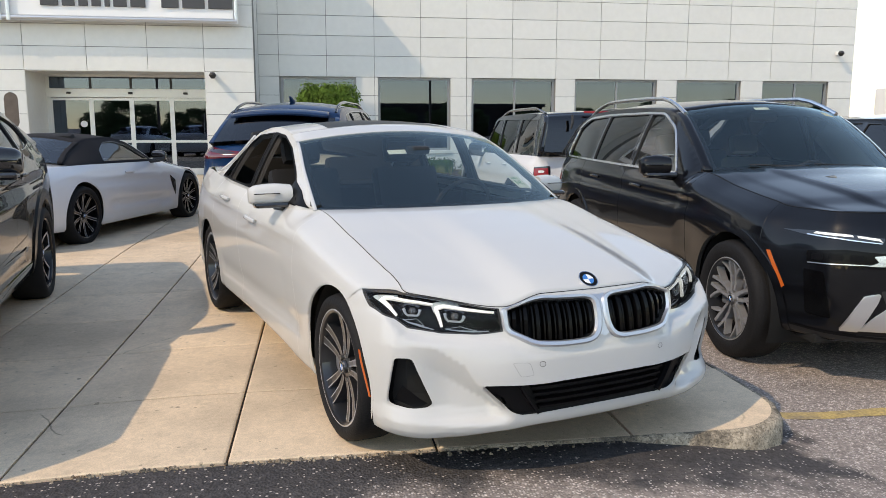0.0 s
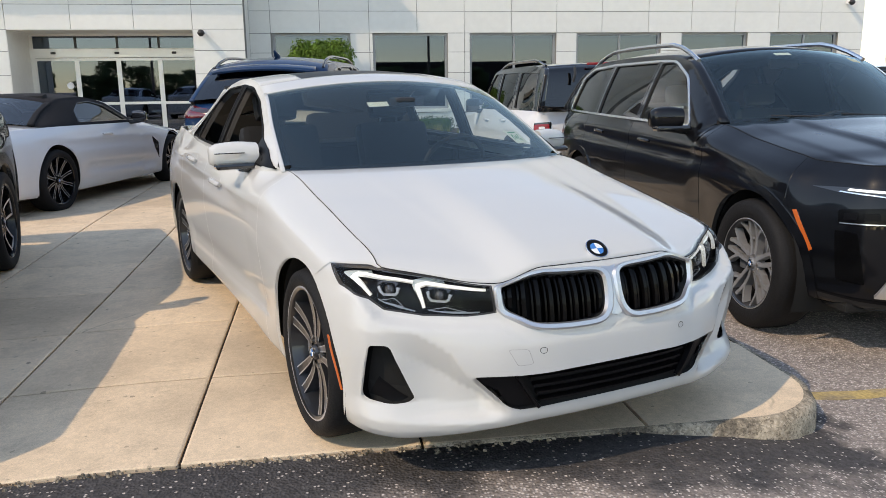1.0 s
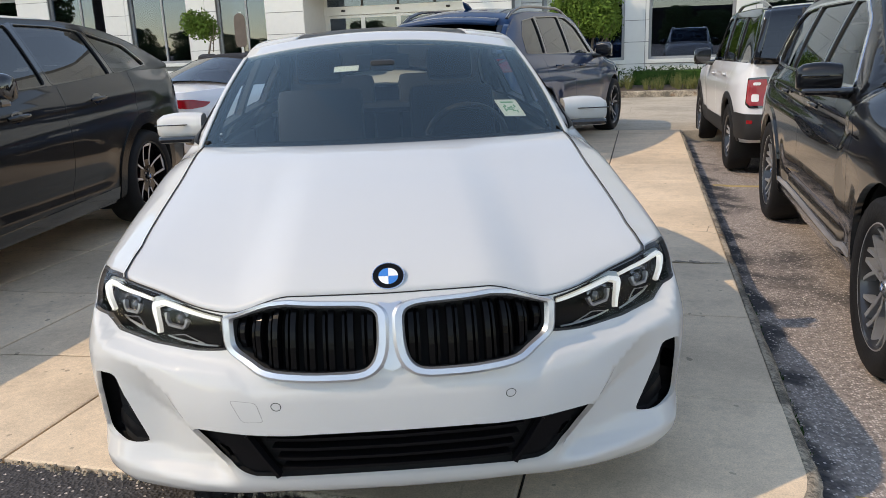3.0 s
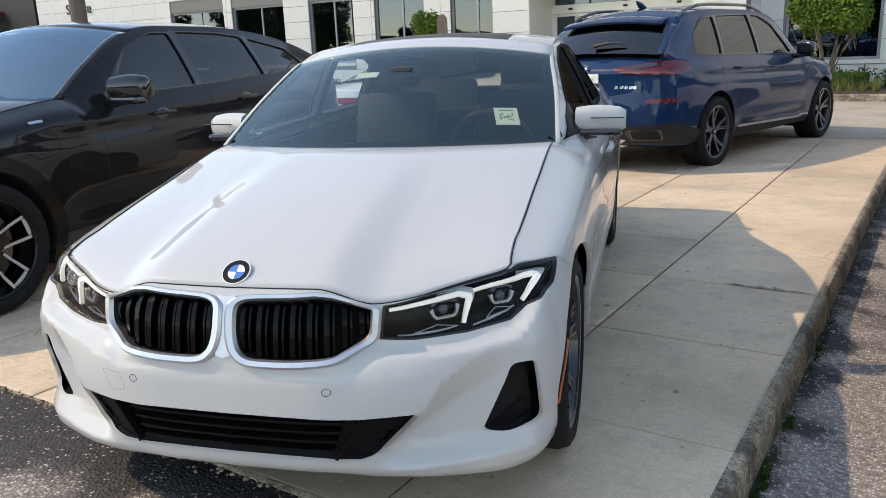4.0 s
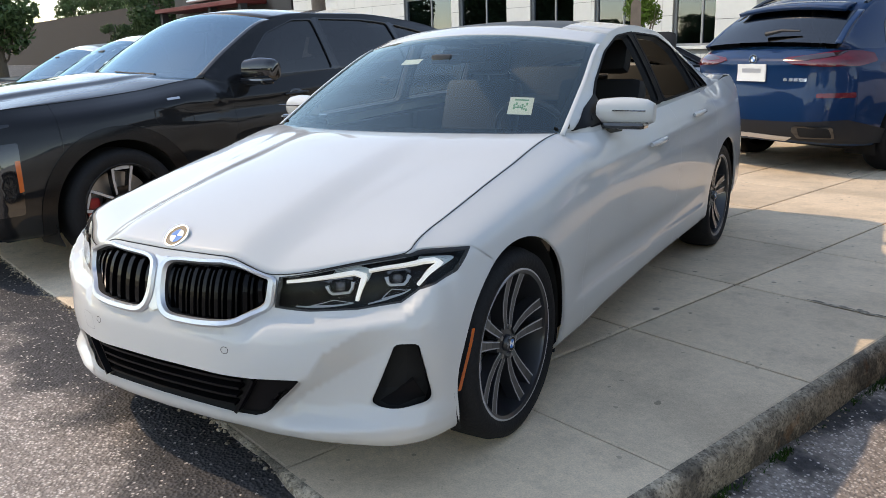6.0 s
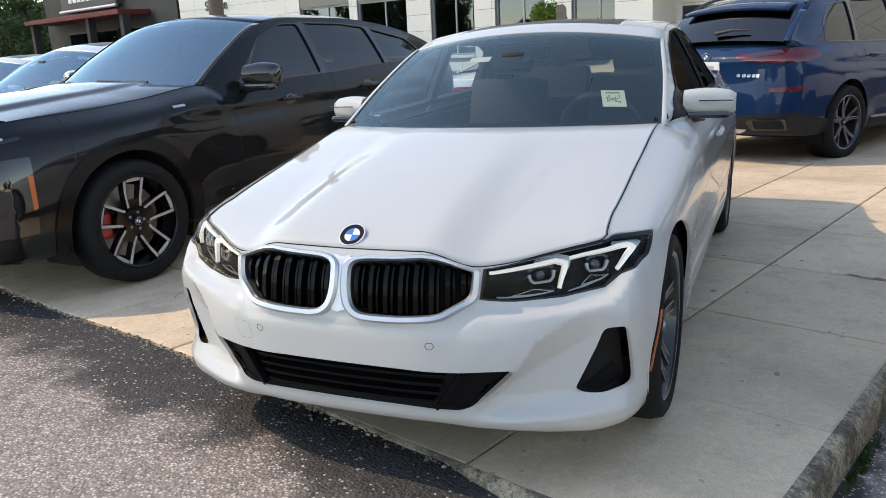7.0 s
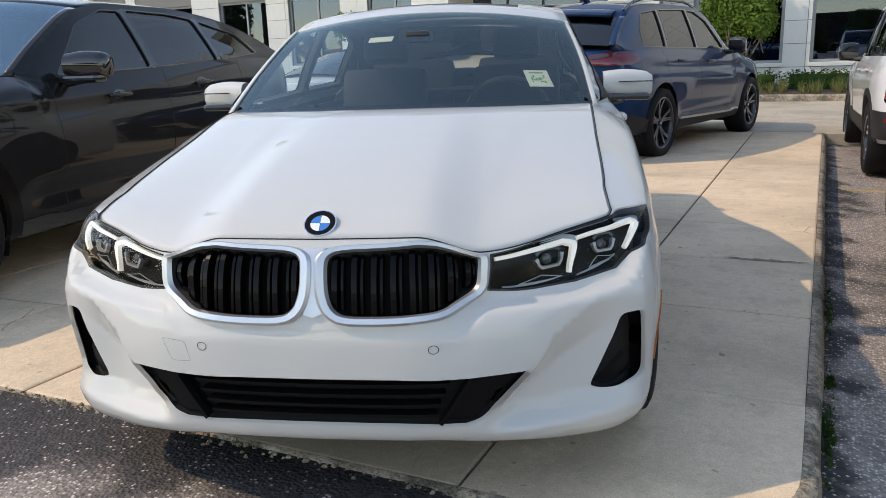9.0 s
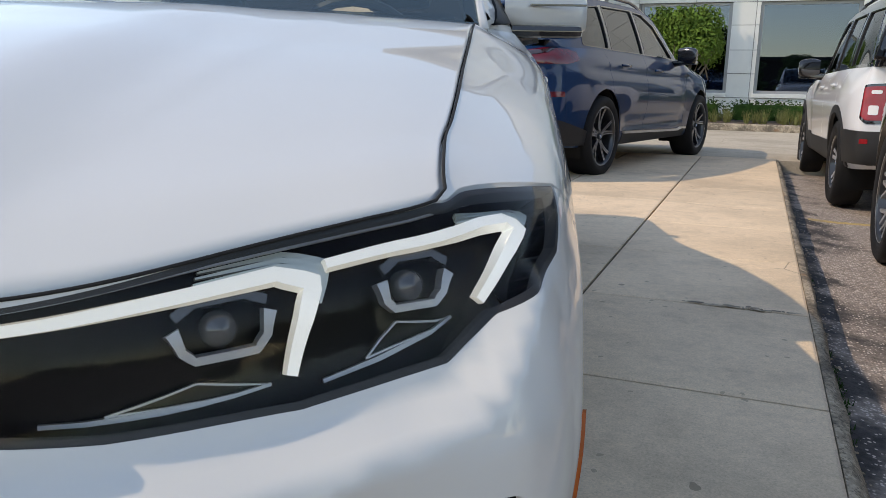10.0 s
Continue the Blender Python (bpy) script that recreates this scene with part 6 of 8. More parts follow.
def sedan_sculpt(x, y, z):
    """Bumper facets: a shelf below the lamps, a hollow between lower and side intake over a projecting lip; on the flank a shoulder line, an undercut and a sill."""
    front = ease(-y, 0.28, 0.42)
    # valley from the chin up to the side intake, with a steep inner and a gentle outer face
    valley = np.interp(x, [0.40, 0.75], [0.25, 0.485])
    above = np.interp(x, [0.45, 0.515, 0.575, 0.65], [0.03, 0.053, 0.10, 0.10])
    d = z - valley
    sides = np.clip(np.where(d > 0, 1 - d / above, 1 + d / 0.36), 0, 1)
    hollow = 0.050 * ease(x, 0.39, 0.50) * (1 - ease(x, 0.60, 0.80)) * sides * ease(z, 0.222, 0.262)
    # shelf below the lamps, fading out at the foot of the side intake, and the chin
    edge = np.interp(x, [0.0, 0.35, 0.42, 0.50, 0.62, 0.72, 0.766, 0.80, 0.83], [0.500, 0.505, 0.555, 0.556, 0.558, 0.568, 0.584, 0.62, 0.66])
    reach = np.interp(x, [0.0, 0.35, 0.45, 0.60, 0.72, 0.79, 0.85], [0.003, 0.006, 0.014, 0.028, 0.040, 0.036, 0.006])
    share = np.interp(z, [0.16, 0.20, 0.235, 0.29, 0.40, 0.48, 0.53], [0.45, 0.75, 0.75, 0.05, 0.30, 0.70, 1.0])
    shelf = reach * (1 - ease(z, edge - 0.030, edge)) * share
    nose = front * (hollow - shelf)
    along = ease(y, 0.42, 0.62) * (1 - ease(y, 2.26, 2.42))
    shoulder = np.interp(y, [0.3, 0.6, 2.4, 3.3], [0.79, 0.805, 0.855, 0.885])
    side = ease(y, 0.30, 0.75) * (1 - ease(y, 3.0, 3.4))
    flank = side * (0.004 * bump(z, shoulder - 0.055, 0.040) - 0.003 * bump(z, shoulder, 0.016))
    low = np.interp(y, [0.45, 2.4], [0.335, 0.36])
    flank = flank + along * (0.009 * bump(z, low + 0.055, 0.055) - 0.005 * (1 - ease(z, low - 0.012, low + 0.006)))
    return nose + flank


RIM_SEDAN = {"count": 5, "paint": RIM_DARK, "bars": [(-0.29, -0.175, 0.022, 0.040), (0.29, 0.175, 0.022, 0.040)], "bend": 0.5, "turn": 0.12, "edge_band": (0.70, 0.98)}
SEDAN = {
    "name": "sedan", "label": "white saloon car with chrome kidney grille parked on concrete", "paint": PAINT_WHITE, "step": 0.017,
    "outline": [(0, -0.745), (0.2, -0.738), (0.367, -0.713), (0.509, -0.660), (0.64, -0.585), (0.748, -0.515), (0.828, -0.42), (0.864, -0.31), (0.878, -0.2), (0.884, 0.0), (0.885, 0.3),
                (0.886, 0.8), (0.888, 1.5), (0.888, 2.2), (0.888, 2.80), (0.872, 3.2), (0.83, 3.5), (0.74, 3.7), (0.5, 3.80), (0, 3.85)],
    "keys": [("x", 0.0, [(0.085, 0.195), (0.03, 0.212), (0.006, 0.26), (0, 0.33), (0.0, 0.41), (0.008, 0.50), (0.03, 0.58), (0.055, 0.66), (0.085, 0.7105)]),
             ("x", 0.25, [(0.085, 0.195), (0.03, 0.212), (0.006, 0.26), (0, 0.33), (0.0, 0.41), (0.008, 0.50), (0.03, 0.58), (0.055, 0.66), (0.085, 0.7115)]),
             ("x", 0.43, [(0.075, 0.185), (0.03, 0.20), (0.006, 0.25), (0, 0.33), (0.0, 0.42), (0.018, 0.50), (0.055, 0.56), (0.066, 0.62), (0.078, 0.669)]),
             ("x", 0.72, [(0.07, 0.155), (0.03, 0.17), (0.010, 0.23), (0.004, 0.32), (0.005, 0.42), (0.028, 0.52), (0.06, 0.60), (0.075, 0.66), (0.10, 0.7065)]),
             ("y", -0.477, [(0.065, 0.158), (0.03, 0.175), (0.011, 0.237), (0.005, 0.33), (0.004, 0.43), (0.022, 0.53), (0.05, 0.61), (0.068, 0.665), (0.098, 0.7165)]),
             ("y", -0.42, [(0.06, 0.16), (0.03, 0.18), (0.013, 0.245), (0.006, 0.34), (0.002, 0.445), (0.014, 0.545), (0.036, 0.625), (0.062, 0.69), (0.128, 0.737)]),
             ("y", -0.25, [(0.05, 0.165), (0.03, 0.19), (0.015, 0.26), (0.008, 0.36), (0.0, 0.46), (0.006, 0.56), (0.022, 0.64), (0.056, 0.718), (0.163, 0.768)]),
             ("y", 0.20, [(0.06, 0.17), (0.03, 0.20), (0.015, 0.28), (0.008, 0.40), (0.0, 0.52), (0.0, 0.62), (0.012, 0.72), (0.052, 0.80), (0.172, 0.86)]),
             ("y", 0.64, [(0.06, 0.185), (0.035, 0.215), (0.025, 0.30), (0.022, 0.42), (0.01, 0.55), (0.0, 0.66), (0.008, 0.77), (0.04, 0.86), (0.172, 0.938)]),
             ("y", 0.80, [(0.06, 0.200), (0.035, 0.228), (0.028, 0.30), (0.025, 0.42), (0.012, 0.55), (0.0, 0.68), (0.005, 0.78), (0.03, 0.86), (0.085, 0.928)]),
             ("y", 1.60, [(0.06, 0.228), (0.035, 0.252), (0.026, 0.30), (0.022, 0.42), (0.010, 0.55), (0.0, 0.68), (0.005, 0.79), (0.03, 0.875), (0.085, 0.952)]),
             ("y", 2.30, [(0.06, 0.235), (0.03, 0.257), (0.02, 0.30), (0.015, 0.42), (0.004, 0.55), (0, 0.68), (0.008, 0.79), (0.035, 0.89), (0.09, 0.972)]),
             ("y", 2.80, [(0.06, 0.20), (0.03, 0.24), (0.012, 0.32), (0.004, 0.42), (0, 0.55), (0.0, 0.68), (0.012, 0.80), (0.05, 0.90), (0.13, 0.985)]),
             ("y", 3.28, [(0.06, 0.22), (0.03, 0.26), (0.01, 0.33), (0.004, 0.43), (0, 0.55), (0.005, 0.68), (0.02, 0.80), (0.06, 0.91), (0.14, 1.01)]),
             ("r", 0.60, [(0.07, 0.22), (0.02, 0.26), (0, 0.35), (0.005, 0.45), (0.02, 0.55), (0.03, 0.68), (0.035, 0.80), (0.03, 0.92), (0.06, 1.02)]),
             ("r", 0.0, [(0.07, 0.22), (0.02, 0.26), (0, 0.35), (0.005, 0.45), (0.02, 0.55), (0.03, 0.68), (0.035, 0.80), (0.03, 0.92), (0.06, 1.03)])],
    "wheelbase": 2.80, "wheel_r": 0.320, "arch_r": 0.362, "wheel_x": 0.760, "rim_r": 0.253, "tyre_w": 0.21, "wheel": RIM_SEDAN,
    "cuts": (-0.2, 0.55, 1.74, 2.44), "front_line": sedan_line, "holes": sedan_holes, "sill_v": 0.13,
    "rail": [(0.62, 0.745, 0.915), (0.95, 0.70, 1.10), (1.28, 0.638, 1.262), (1.5, 0.617, 1.322), (1.8, 0.605, 1.345), (2.2, 0.60, 1.315), (2.6, 0.612, 1.205), (2.9, 0.665, 1.075), (3.12, 0.735, 0.975)],
    "tops": (0.65, 1.28, 2.40, 3.08), "sag": [(0.65, 0.20), (1.28, 0.10), (1.8, 0.02), (2.4, -0.05), (3.1, -0.12)],
    "crown": [(0.65, 0.012), (1.28, 0.060), (1.8, 0.048), (2.4, 0.05), (3.1, 0.05)], "cowl_crown": 0.005,
    "hood_corner": (0.712, -0.412, 0.7165), "deck_corner": (0.62, 3.65, 1.02), "hood_crown": 0.030,
    "creases": [(0.46, 0.70, 0.026, 0.0036)], "hood_cols": 121, "roof_glass": (1.42, 2.15, 0.66),
    "windows": [{"loop": [(0.82, 0.958), (1.69, 0.982), (1.66, 1.300), (1.48, 1.288), (1.28, 1.226), (1.06, 1.118)], "trim": FRAME_BLACK, "trim_w": 0.075, "glass": None},
                {"loop": [(1.78, 0.985), (2.42, 1.0), (2.34, 1.225), (2.15, 1.284), (1.75, 1.303)], "trim": FRAME_BLACK, "trim_w": 0.07, "glass": None},
                {"loop": [(2.49, 1.0), (2.77, 0.996), (2.63, 1.105), (2.41, 1.195)], "trim": FRAME_BLACK, "trim_w": 0.09, "glass": DARK_GLASS}],
    "sculpt": sedan_sculpt, "pillar_trim": FRAME_BLACK, "sail": [(0.70, 0.942), (0.97, 0.962), (0.97, 1.066), (0.84, 1.018)],
    "screen_inset": 0.975, "floor": 0.28, "mirror": {"at": (0.775, 0.95, 0.945), "size": (0.205, 0.108, 0.135), "stalk": 0.05}, "handles": [(1.38, 0.825), (2.17, 0.885)], "cup_paint": PAINT_WHITE,
    "gap_line_r": 0.0015, "extras": [sedan_front],
}
make_car(SEDAN, pose(0.0057, 0.0543, 0.0, 0, 0, 17.8))

# ---- other vehicles ----
FRAC = [0.0, 0.05, 0.17, 0.33, 0.48, 0.62, 0.76, 0.89, 1.0]


def profile(zlow, ztop, insets, pull=0.0):
    """A profile from its bottom and top height; pull draws the upper points up."""
    return [(i, zlow + (ztop - zlow) * (f + pull * f * (1 - f))) for i, f in zip(insets, FRAC)]


def shell(W, fo, wb, ro, zr, zn, zc, zb0, zb1, ya, top_in=0.17, belt_in=0.075, ztail=None, square=0.0, tuck=0.05, tail_in=0.07):
    """Plan outline and profiles of a car from its main sizes."""
    ztail = ztail or zb1
    yr = wb + ro
    q = 1 - square
    outline = [(0, -fo), (0.35, -fo + 0.015), (W - 0.38, -fo + 0.07 * q), (W - 0.19, -fo + 0.18 * q), (W - 0.075, -fo + 0.40 * q), (W - 0.03, -0.28), (W - 0.006, 0.0), (W, 0.6), (W, 1.6), (W, 2.3),
               (W, wb), (W - 0.015, wb + ro * 0.45), (W - 0.06 * q, yr - 0.33), (W - 0.16 * q - 0.02, yr - 0.13), (W - 0.42, yr - 0.035), (0.25, yr - 0.005), (0, yr)]
    flank = [tuck + 0.02, tuck, 0.028, 0.018, 0.008, 0.0, 0.010]
    keys = [("x", 0.0, profile(zr, zn, [0.11, 0.05, 0.012, 0, 0, 0.006, 0.02, 0.045, 0.10])),
            ("x", W - 0.36, profile(zr, zn, [0.11, 0.05, 0.012, 0, 0, 0.006, 0.02, 0.05, 0.11])),
            ("x", W - 0.10, profile(zr, zn + 0.005, [0.10, 0.045, 0.012, 0, 0.0, 0.008, 0.03, 0.07, 0.14])),
            ("y", -0.22, profile(zr, zn + 0.03, [0.05, 0.03, 0.015, 0.006, 0.0, 0.0, 0.012, 0.05, top_in])),
            ("y", 0.25, profile(zr, zn + (zc - zn) * 0.55, [0.06, 0.035, 0.018, 0.008, 0.0, 0.0, 0.01, 0.045, top_in + 0.01], 0.15)),
            ("y", ya - 0.03, profile(zr, zc, flank + [0.045, top_in], 0.20)),
            ("y", ya + 0.13, profile(zr, zb0, flank + [0.035, belt_in])),
            ("y", 1.9, profile(zr, (zb0 + zb1) / 2, flank + [0.035, belt_in])),
            ("y", wb, profile(zr, zb1, [0.06, 0.035, 0.018, 0.008, 0.0, 0.0, 0.01, 0.045, belt_in + 0.02])),
            ("y", wb + ro * 0.5, profile(zr + 0.02, (zb1 + ztail) / 2, [0.06, 0.035, 0.018, 0.006, 0.0, 0.004, 0.015, 0.05, belt_in + 0.04])),
            ("r", W - 0.3, profile(zr + 0.04, ztail, [0.10, 0.03, 0.0, 0.0, 0.012, 0.03, 0.04, 0.045, tail_in])),
            ("r", 0.0, profile(zr + 0.04, ztail, [0.10, 0.03, 0.0, 0.0, 0.015, 0.035, 0.045, 0.05, tail_in]))]
    return outline, keys


def spot(sk, pts, r=0.015):
    return rounded(near_loop(sk, pts), r)


def decal(name, info, pts, material, lift=0.004, depth=0.008, step=0.04, r=0.015, sides=((1,), (-1,)), label=""):
    """A lamp, trim or grille piece that follows the body, on each side."""
    loop = spot(info["skirt"], pts, r)
    return [skin(name, info["skirt"], loop, material, info["car"], step, lift, depth, sides=s, label=label) for s in sides]


def roof_bars(y0, y1, a, lift, material):
    def make(info, spec, arc, rail, belt):
        for s in (1, -1):
            pts = [arc(y, [s * a])[0] + [0, 0, lift * min(1, 5 * (y - y0) / (y1 - y0) + 0.05, 5 * (y1 - y) / (y1 - y0) + 0.05)] for y in np.linspace(y0, y1, 15)]
            part("roof_rail", tube_bm(pts, 0.018, 8), material, info["car"], smooth=True)
    return make


def wipers(info, spec, arc, rail, belt):
    ya, yroof = spec["tops"][:2]
    for a0, a1 in ((0.55, -0.05), (-0.10, -0.62)):
        y0, y1 = ya + 0.012, ya + 0.035
        pts = [arc(y0 + (y1 - y0) * t, [a0 + (a1 - a0) * t])[0] + [0, -0.008, 0.012] for t in np.linspace(0, 1, 8)]
        part("wiper", tube_bm(pts, [0.010] * 3 + [0.006] * 5, 6), BLACK_PLASTIC, info["car"])


def screen_tag(y, a, w, h, material):
    def make(info, spec, arc, rail, belt):
        p, q, p2 = arc(y, [a])[0], arc(y + 0.02, [a])[0], arc(y, [a + 0.02])[0]
        t, up = Vector(p2 - p).normalized(), Vector(q - p).normalized()
        n = t.cross(up).normalized()
        o = part("window_tag", box_bm((-w / 2, -h / 2, -0.0005), (w / 2, h / 2, 0.0005)), material, info["car"])
        o.matrix_local = Matrix.Translation(Vector(p) - n * 0.006) @ Matrix((t, n.cross(t), n)).transposed().to_4x4()
    return make


def tall_sculpt(shoulder, depth):
    """Flank of a tall car: a shoulder line over a hollow at the handles, a full lower door and an undercut above the sill."""
    def shape(x, y, z):
        side = ease(y, 0.20, 0.70) * (1 - ease(y, 3.1, 3.5))
        mid = ease(y, 0.50, 0.75) * (1 - ease(y, 2.35, 2.6))
        line = shoulder + 0.022 * y
        return side * depth * (1.0 * bump(z, line - 0.075, 0.050) - 0.45 * bump(z, line, 0.024)) + mid * depth * (1.5 * bump(z, 0.47, 0.055) - 0.5 * bump(z, 0.66, 0.10))
    return shape


# black SUV with split headlights
def black_front(info, spec, arc, rail, belt):
    lamp = [(0.89, -0.43, 0.925), (0.785, -0.642, 0.934), (0.64, -0.78, 0.918), (0.50, -0.83, 0.897), (0.51, -0.835, 0.866), (0.64, -0.79, 0.884), (0.735, -0.726, 0.890), (0.839, -0.56, 0.905)]
    decal("light_strip", info, lamp, GLOSS_BLACK, 0.003, 0.008, label="slim lit light strip in a black frame", r=0.006)
    decal("light_strip_led", info, [(0.80, -0.615, 0.926), (0.70, -0.735, 0.918), (0.66, -0.77, 0.915), (0.655, -0.775, 0.903), (0.73, -0.725, 0.908), (0.81, -0.605, 0.915)], LED, 0.007, 0.005, r=0.003)
    decal("light_strip_led", info, [(0.64, -0.782, 0.913), (0.53, -0.825, 0.896), (0.515, -0.835, 0.876), (0.535, -0.828, 0.884), (0.635, -0.79, 0.901)], LED, 0.007, 0.005, r=0.003)
    decal("light_strip_trim", info, [(0.83, -0.575, 0.911), (0.735, -0.722, 0.897), (0.52, -0.835, 0.871), (0.52, -0.837, 0.866), (0.735, -0.726, 0.891), (0.835, -0.57, 0.906)], CHROME, 0.008, 0.004, r=0.002)
    box = [(0.85, -0.60, 0.812), (0.702, -0.767, 0.831), (0.476, -0.852, 0.809), (0.502, -0.854, 0.734), (0.701, -0.781, 0.739), (0.859, -0.613, 0.731)]
    decal("headlight", info, box, SLAT_BLACK, 0.002, 0.01, label="dark lower headlight with two lenses")
    for x, y, z in ((0.80, -0.66, 0.778), (0.73, -0.742, 0.782), (0.64, -0.80, 0.78)):
        decal("headlight_lens", info, [(x + 0.028, y + 0.03, z + 0.017), (x - 0.028, y - 0.02, z + 0.019), (x - 0.028, y - 0.02, z - 0.019), (x + 0.028, y + 0.03, z - 0.021)], LAMP_BLACK, 0.006, 0.005, r=0.012)
    decal("headlight_trim", info, [(0.56, -0.832, 0.795), (0.478, -0.853, 0.803), (0.506, -0.854, 0.738), (0.589, -0.83, 0.740), (0.535, -0.845, 0.762)], CHROME, 0.006, 0.006, r=0.004)
    decal("headlight_trim", info, [(0.84, -0.615, 0.742), (0.70, -0.782, 0.748), (0.59, -0.832, 0.748), (0.59, -0.832, 0.742), (0.70, -0.782, 0.742), (0.84, -0.615, 0.736)], CHROME, 0.006, 0.003, r=0.002)
    decal("air_curtain", info, [(0.86, -0.60, 0.70), (0.78, -0.70, 0.69), (0.74, -0.74, 0.42), (0.84, -0.62, 0.43)], SLAT_BLACK, 0.0015, 0.003)
    decal("bumper_blade", info, [(0.522, -0.853, 0.585), (0.60, -0.832, 0.568), (0.70, -0.764, 0.361), (0.61, -0.804, 0.361), (0.535, -0.852, 0.535)], SILVER, 0.026, 0.04, label="silver bumper blade", r=0.008)
    decal("bumper_blade", info, [(0.46, -0.865, 0.513), (0.42, -0.85, 0.361), (0.605, -0.80, 0.361), (0.545, -0.84, 0.44)], SILVER, 0.012, 0.03, r=0.008)
    decal("lower_intake", info, [(0.52, -0.86, 0.60), (0.0, -0.9, 0.62), (0.0, -0.9, 0.36), (0.42, -0.86, 0.365)], TRIM_BLACK, 0.004, 0.005)
    decal("kidney_grille", info, [(0.40, -0.88, 0.93), (0.04, -0.9, 0.93), (0.03, -0.9, 0.62), (0.36, -0.88, 0.60)], GLOSS_BLACK, 0.012, 0.02, r=0.05)
    decal("side_marker", info, [(0.937, -0.360, 0.775), (0.931, -0.384, 0.778), (0.910, -0.501, 0.572), (0.915, -0.482, 0.560)], AMBER, 0.004, 0.006, r=0.004)
    decal("lip", info, [(0.875, -0.50, 0.342), (0.70, -0.745, 0.333), (0.415, -0.829, 0.318), (0.0, -0.88, 0.312), (0.0, -0.88, 0.30), (0.415, -0.825, 0.304), (0.70, -0.735, 0.318), (0.875, -0.50, 0.330)], INTAKE_BLACK, 0.004, 0.008, r=0.003)
    decal("lower_bumper", info, [(0.90, -0.44, 0.335), (0.70, -0.745, 0.325), (0.0, -0.88, 0.30), (0.0, -0.8, 0.275), (0.70, -0.70, 0.28), (0.89, -0.44, 0.29)], TRIM_BLACK, 0.002, 0.003, r=0.003)
    sk = info["skirt"]
    for s in (1, -1):
        a, b = sk.side(0.55, 0.375), sk.side(2.62, 0.40)
        skin("door_strip", sk, [a, b, (b[0], b[1] + 0.026), (a[0], a[1] + 0.026)], RIM_GREY, info["car"], 0.06, 0.014, 0.016, sides=(s,))
        skin("lower_trim", sk, [sk.side(0.5, 0.27), sk.side(2.65, 0.27), sk.side(2.62, 0.355), sk.side(0.52, 0.335)], GLOSS_BLACK, info["car"], 0.06, 0.004, 0.008, sides=(s,))


WIN_LARGE = [{"loop": [(0.98, 1.175), (1.86, 1.185), (1.84, 1.62), (1.62, 1.615), (1.32, 1.50)], "trim": GLOSS_BLACK, "glass": CAR_GLASS},
          {"loop": [(1.93, 1.187), (2.86, 1.20), (2.84, 1.62), (1.91, 1.625)], "trim": GLOSS_BLACK, "glass": DARK_GLASS},
          {"loop": [(2.93, 1.202), (3.78, 1.215), (3.66, 1.50), (3.40, 1.595), (2.91, 1.618)], "trim": GLOSS_BLACK, "glass": DARK_GLASS}]
DLO_LARGE = [(0.955, 1.158), (3.84, 1.196), (3.71, 1.52), (3.43, 1.618), (2.90, 1.642), (1.90, 1.647), (1.59, 1.637), (1.28, 1.515)]
_o, _k = shell(0.985, 0.90, 3.12, 1.13, 0.27, 1.03, 1.19, 1.14, 1.18, 0.72)
_o = [(x - 0.045 * (y < -0.3) * (x > 0.4), y) for x, y in _o]
# barrel coloured dark to imitate shade between the silver spokes
RIM_LARGE = {"count": 5, "paint": RIM_SILVER, "face": RIM_SILVER, "barrel": RIM_DARK, "bars": [(-0.30, -0.10, 0.024, 0.024, 0.19, 0.97), (0.30, 0.10, 0.024, 0.024, 0.19, 0.97), (-0.15, -0.50, 0.020, 0.020, 0.52, 0.97), (0.15, 0.50, 0.020, 0.020, 0.52, 0.97)], "bend": 1.0, "edges": (0,), "lip": RIM_SILVER}
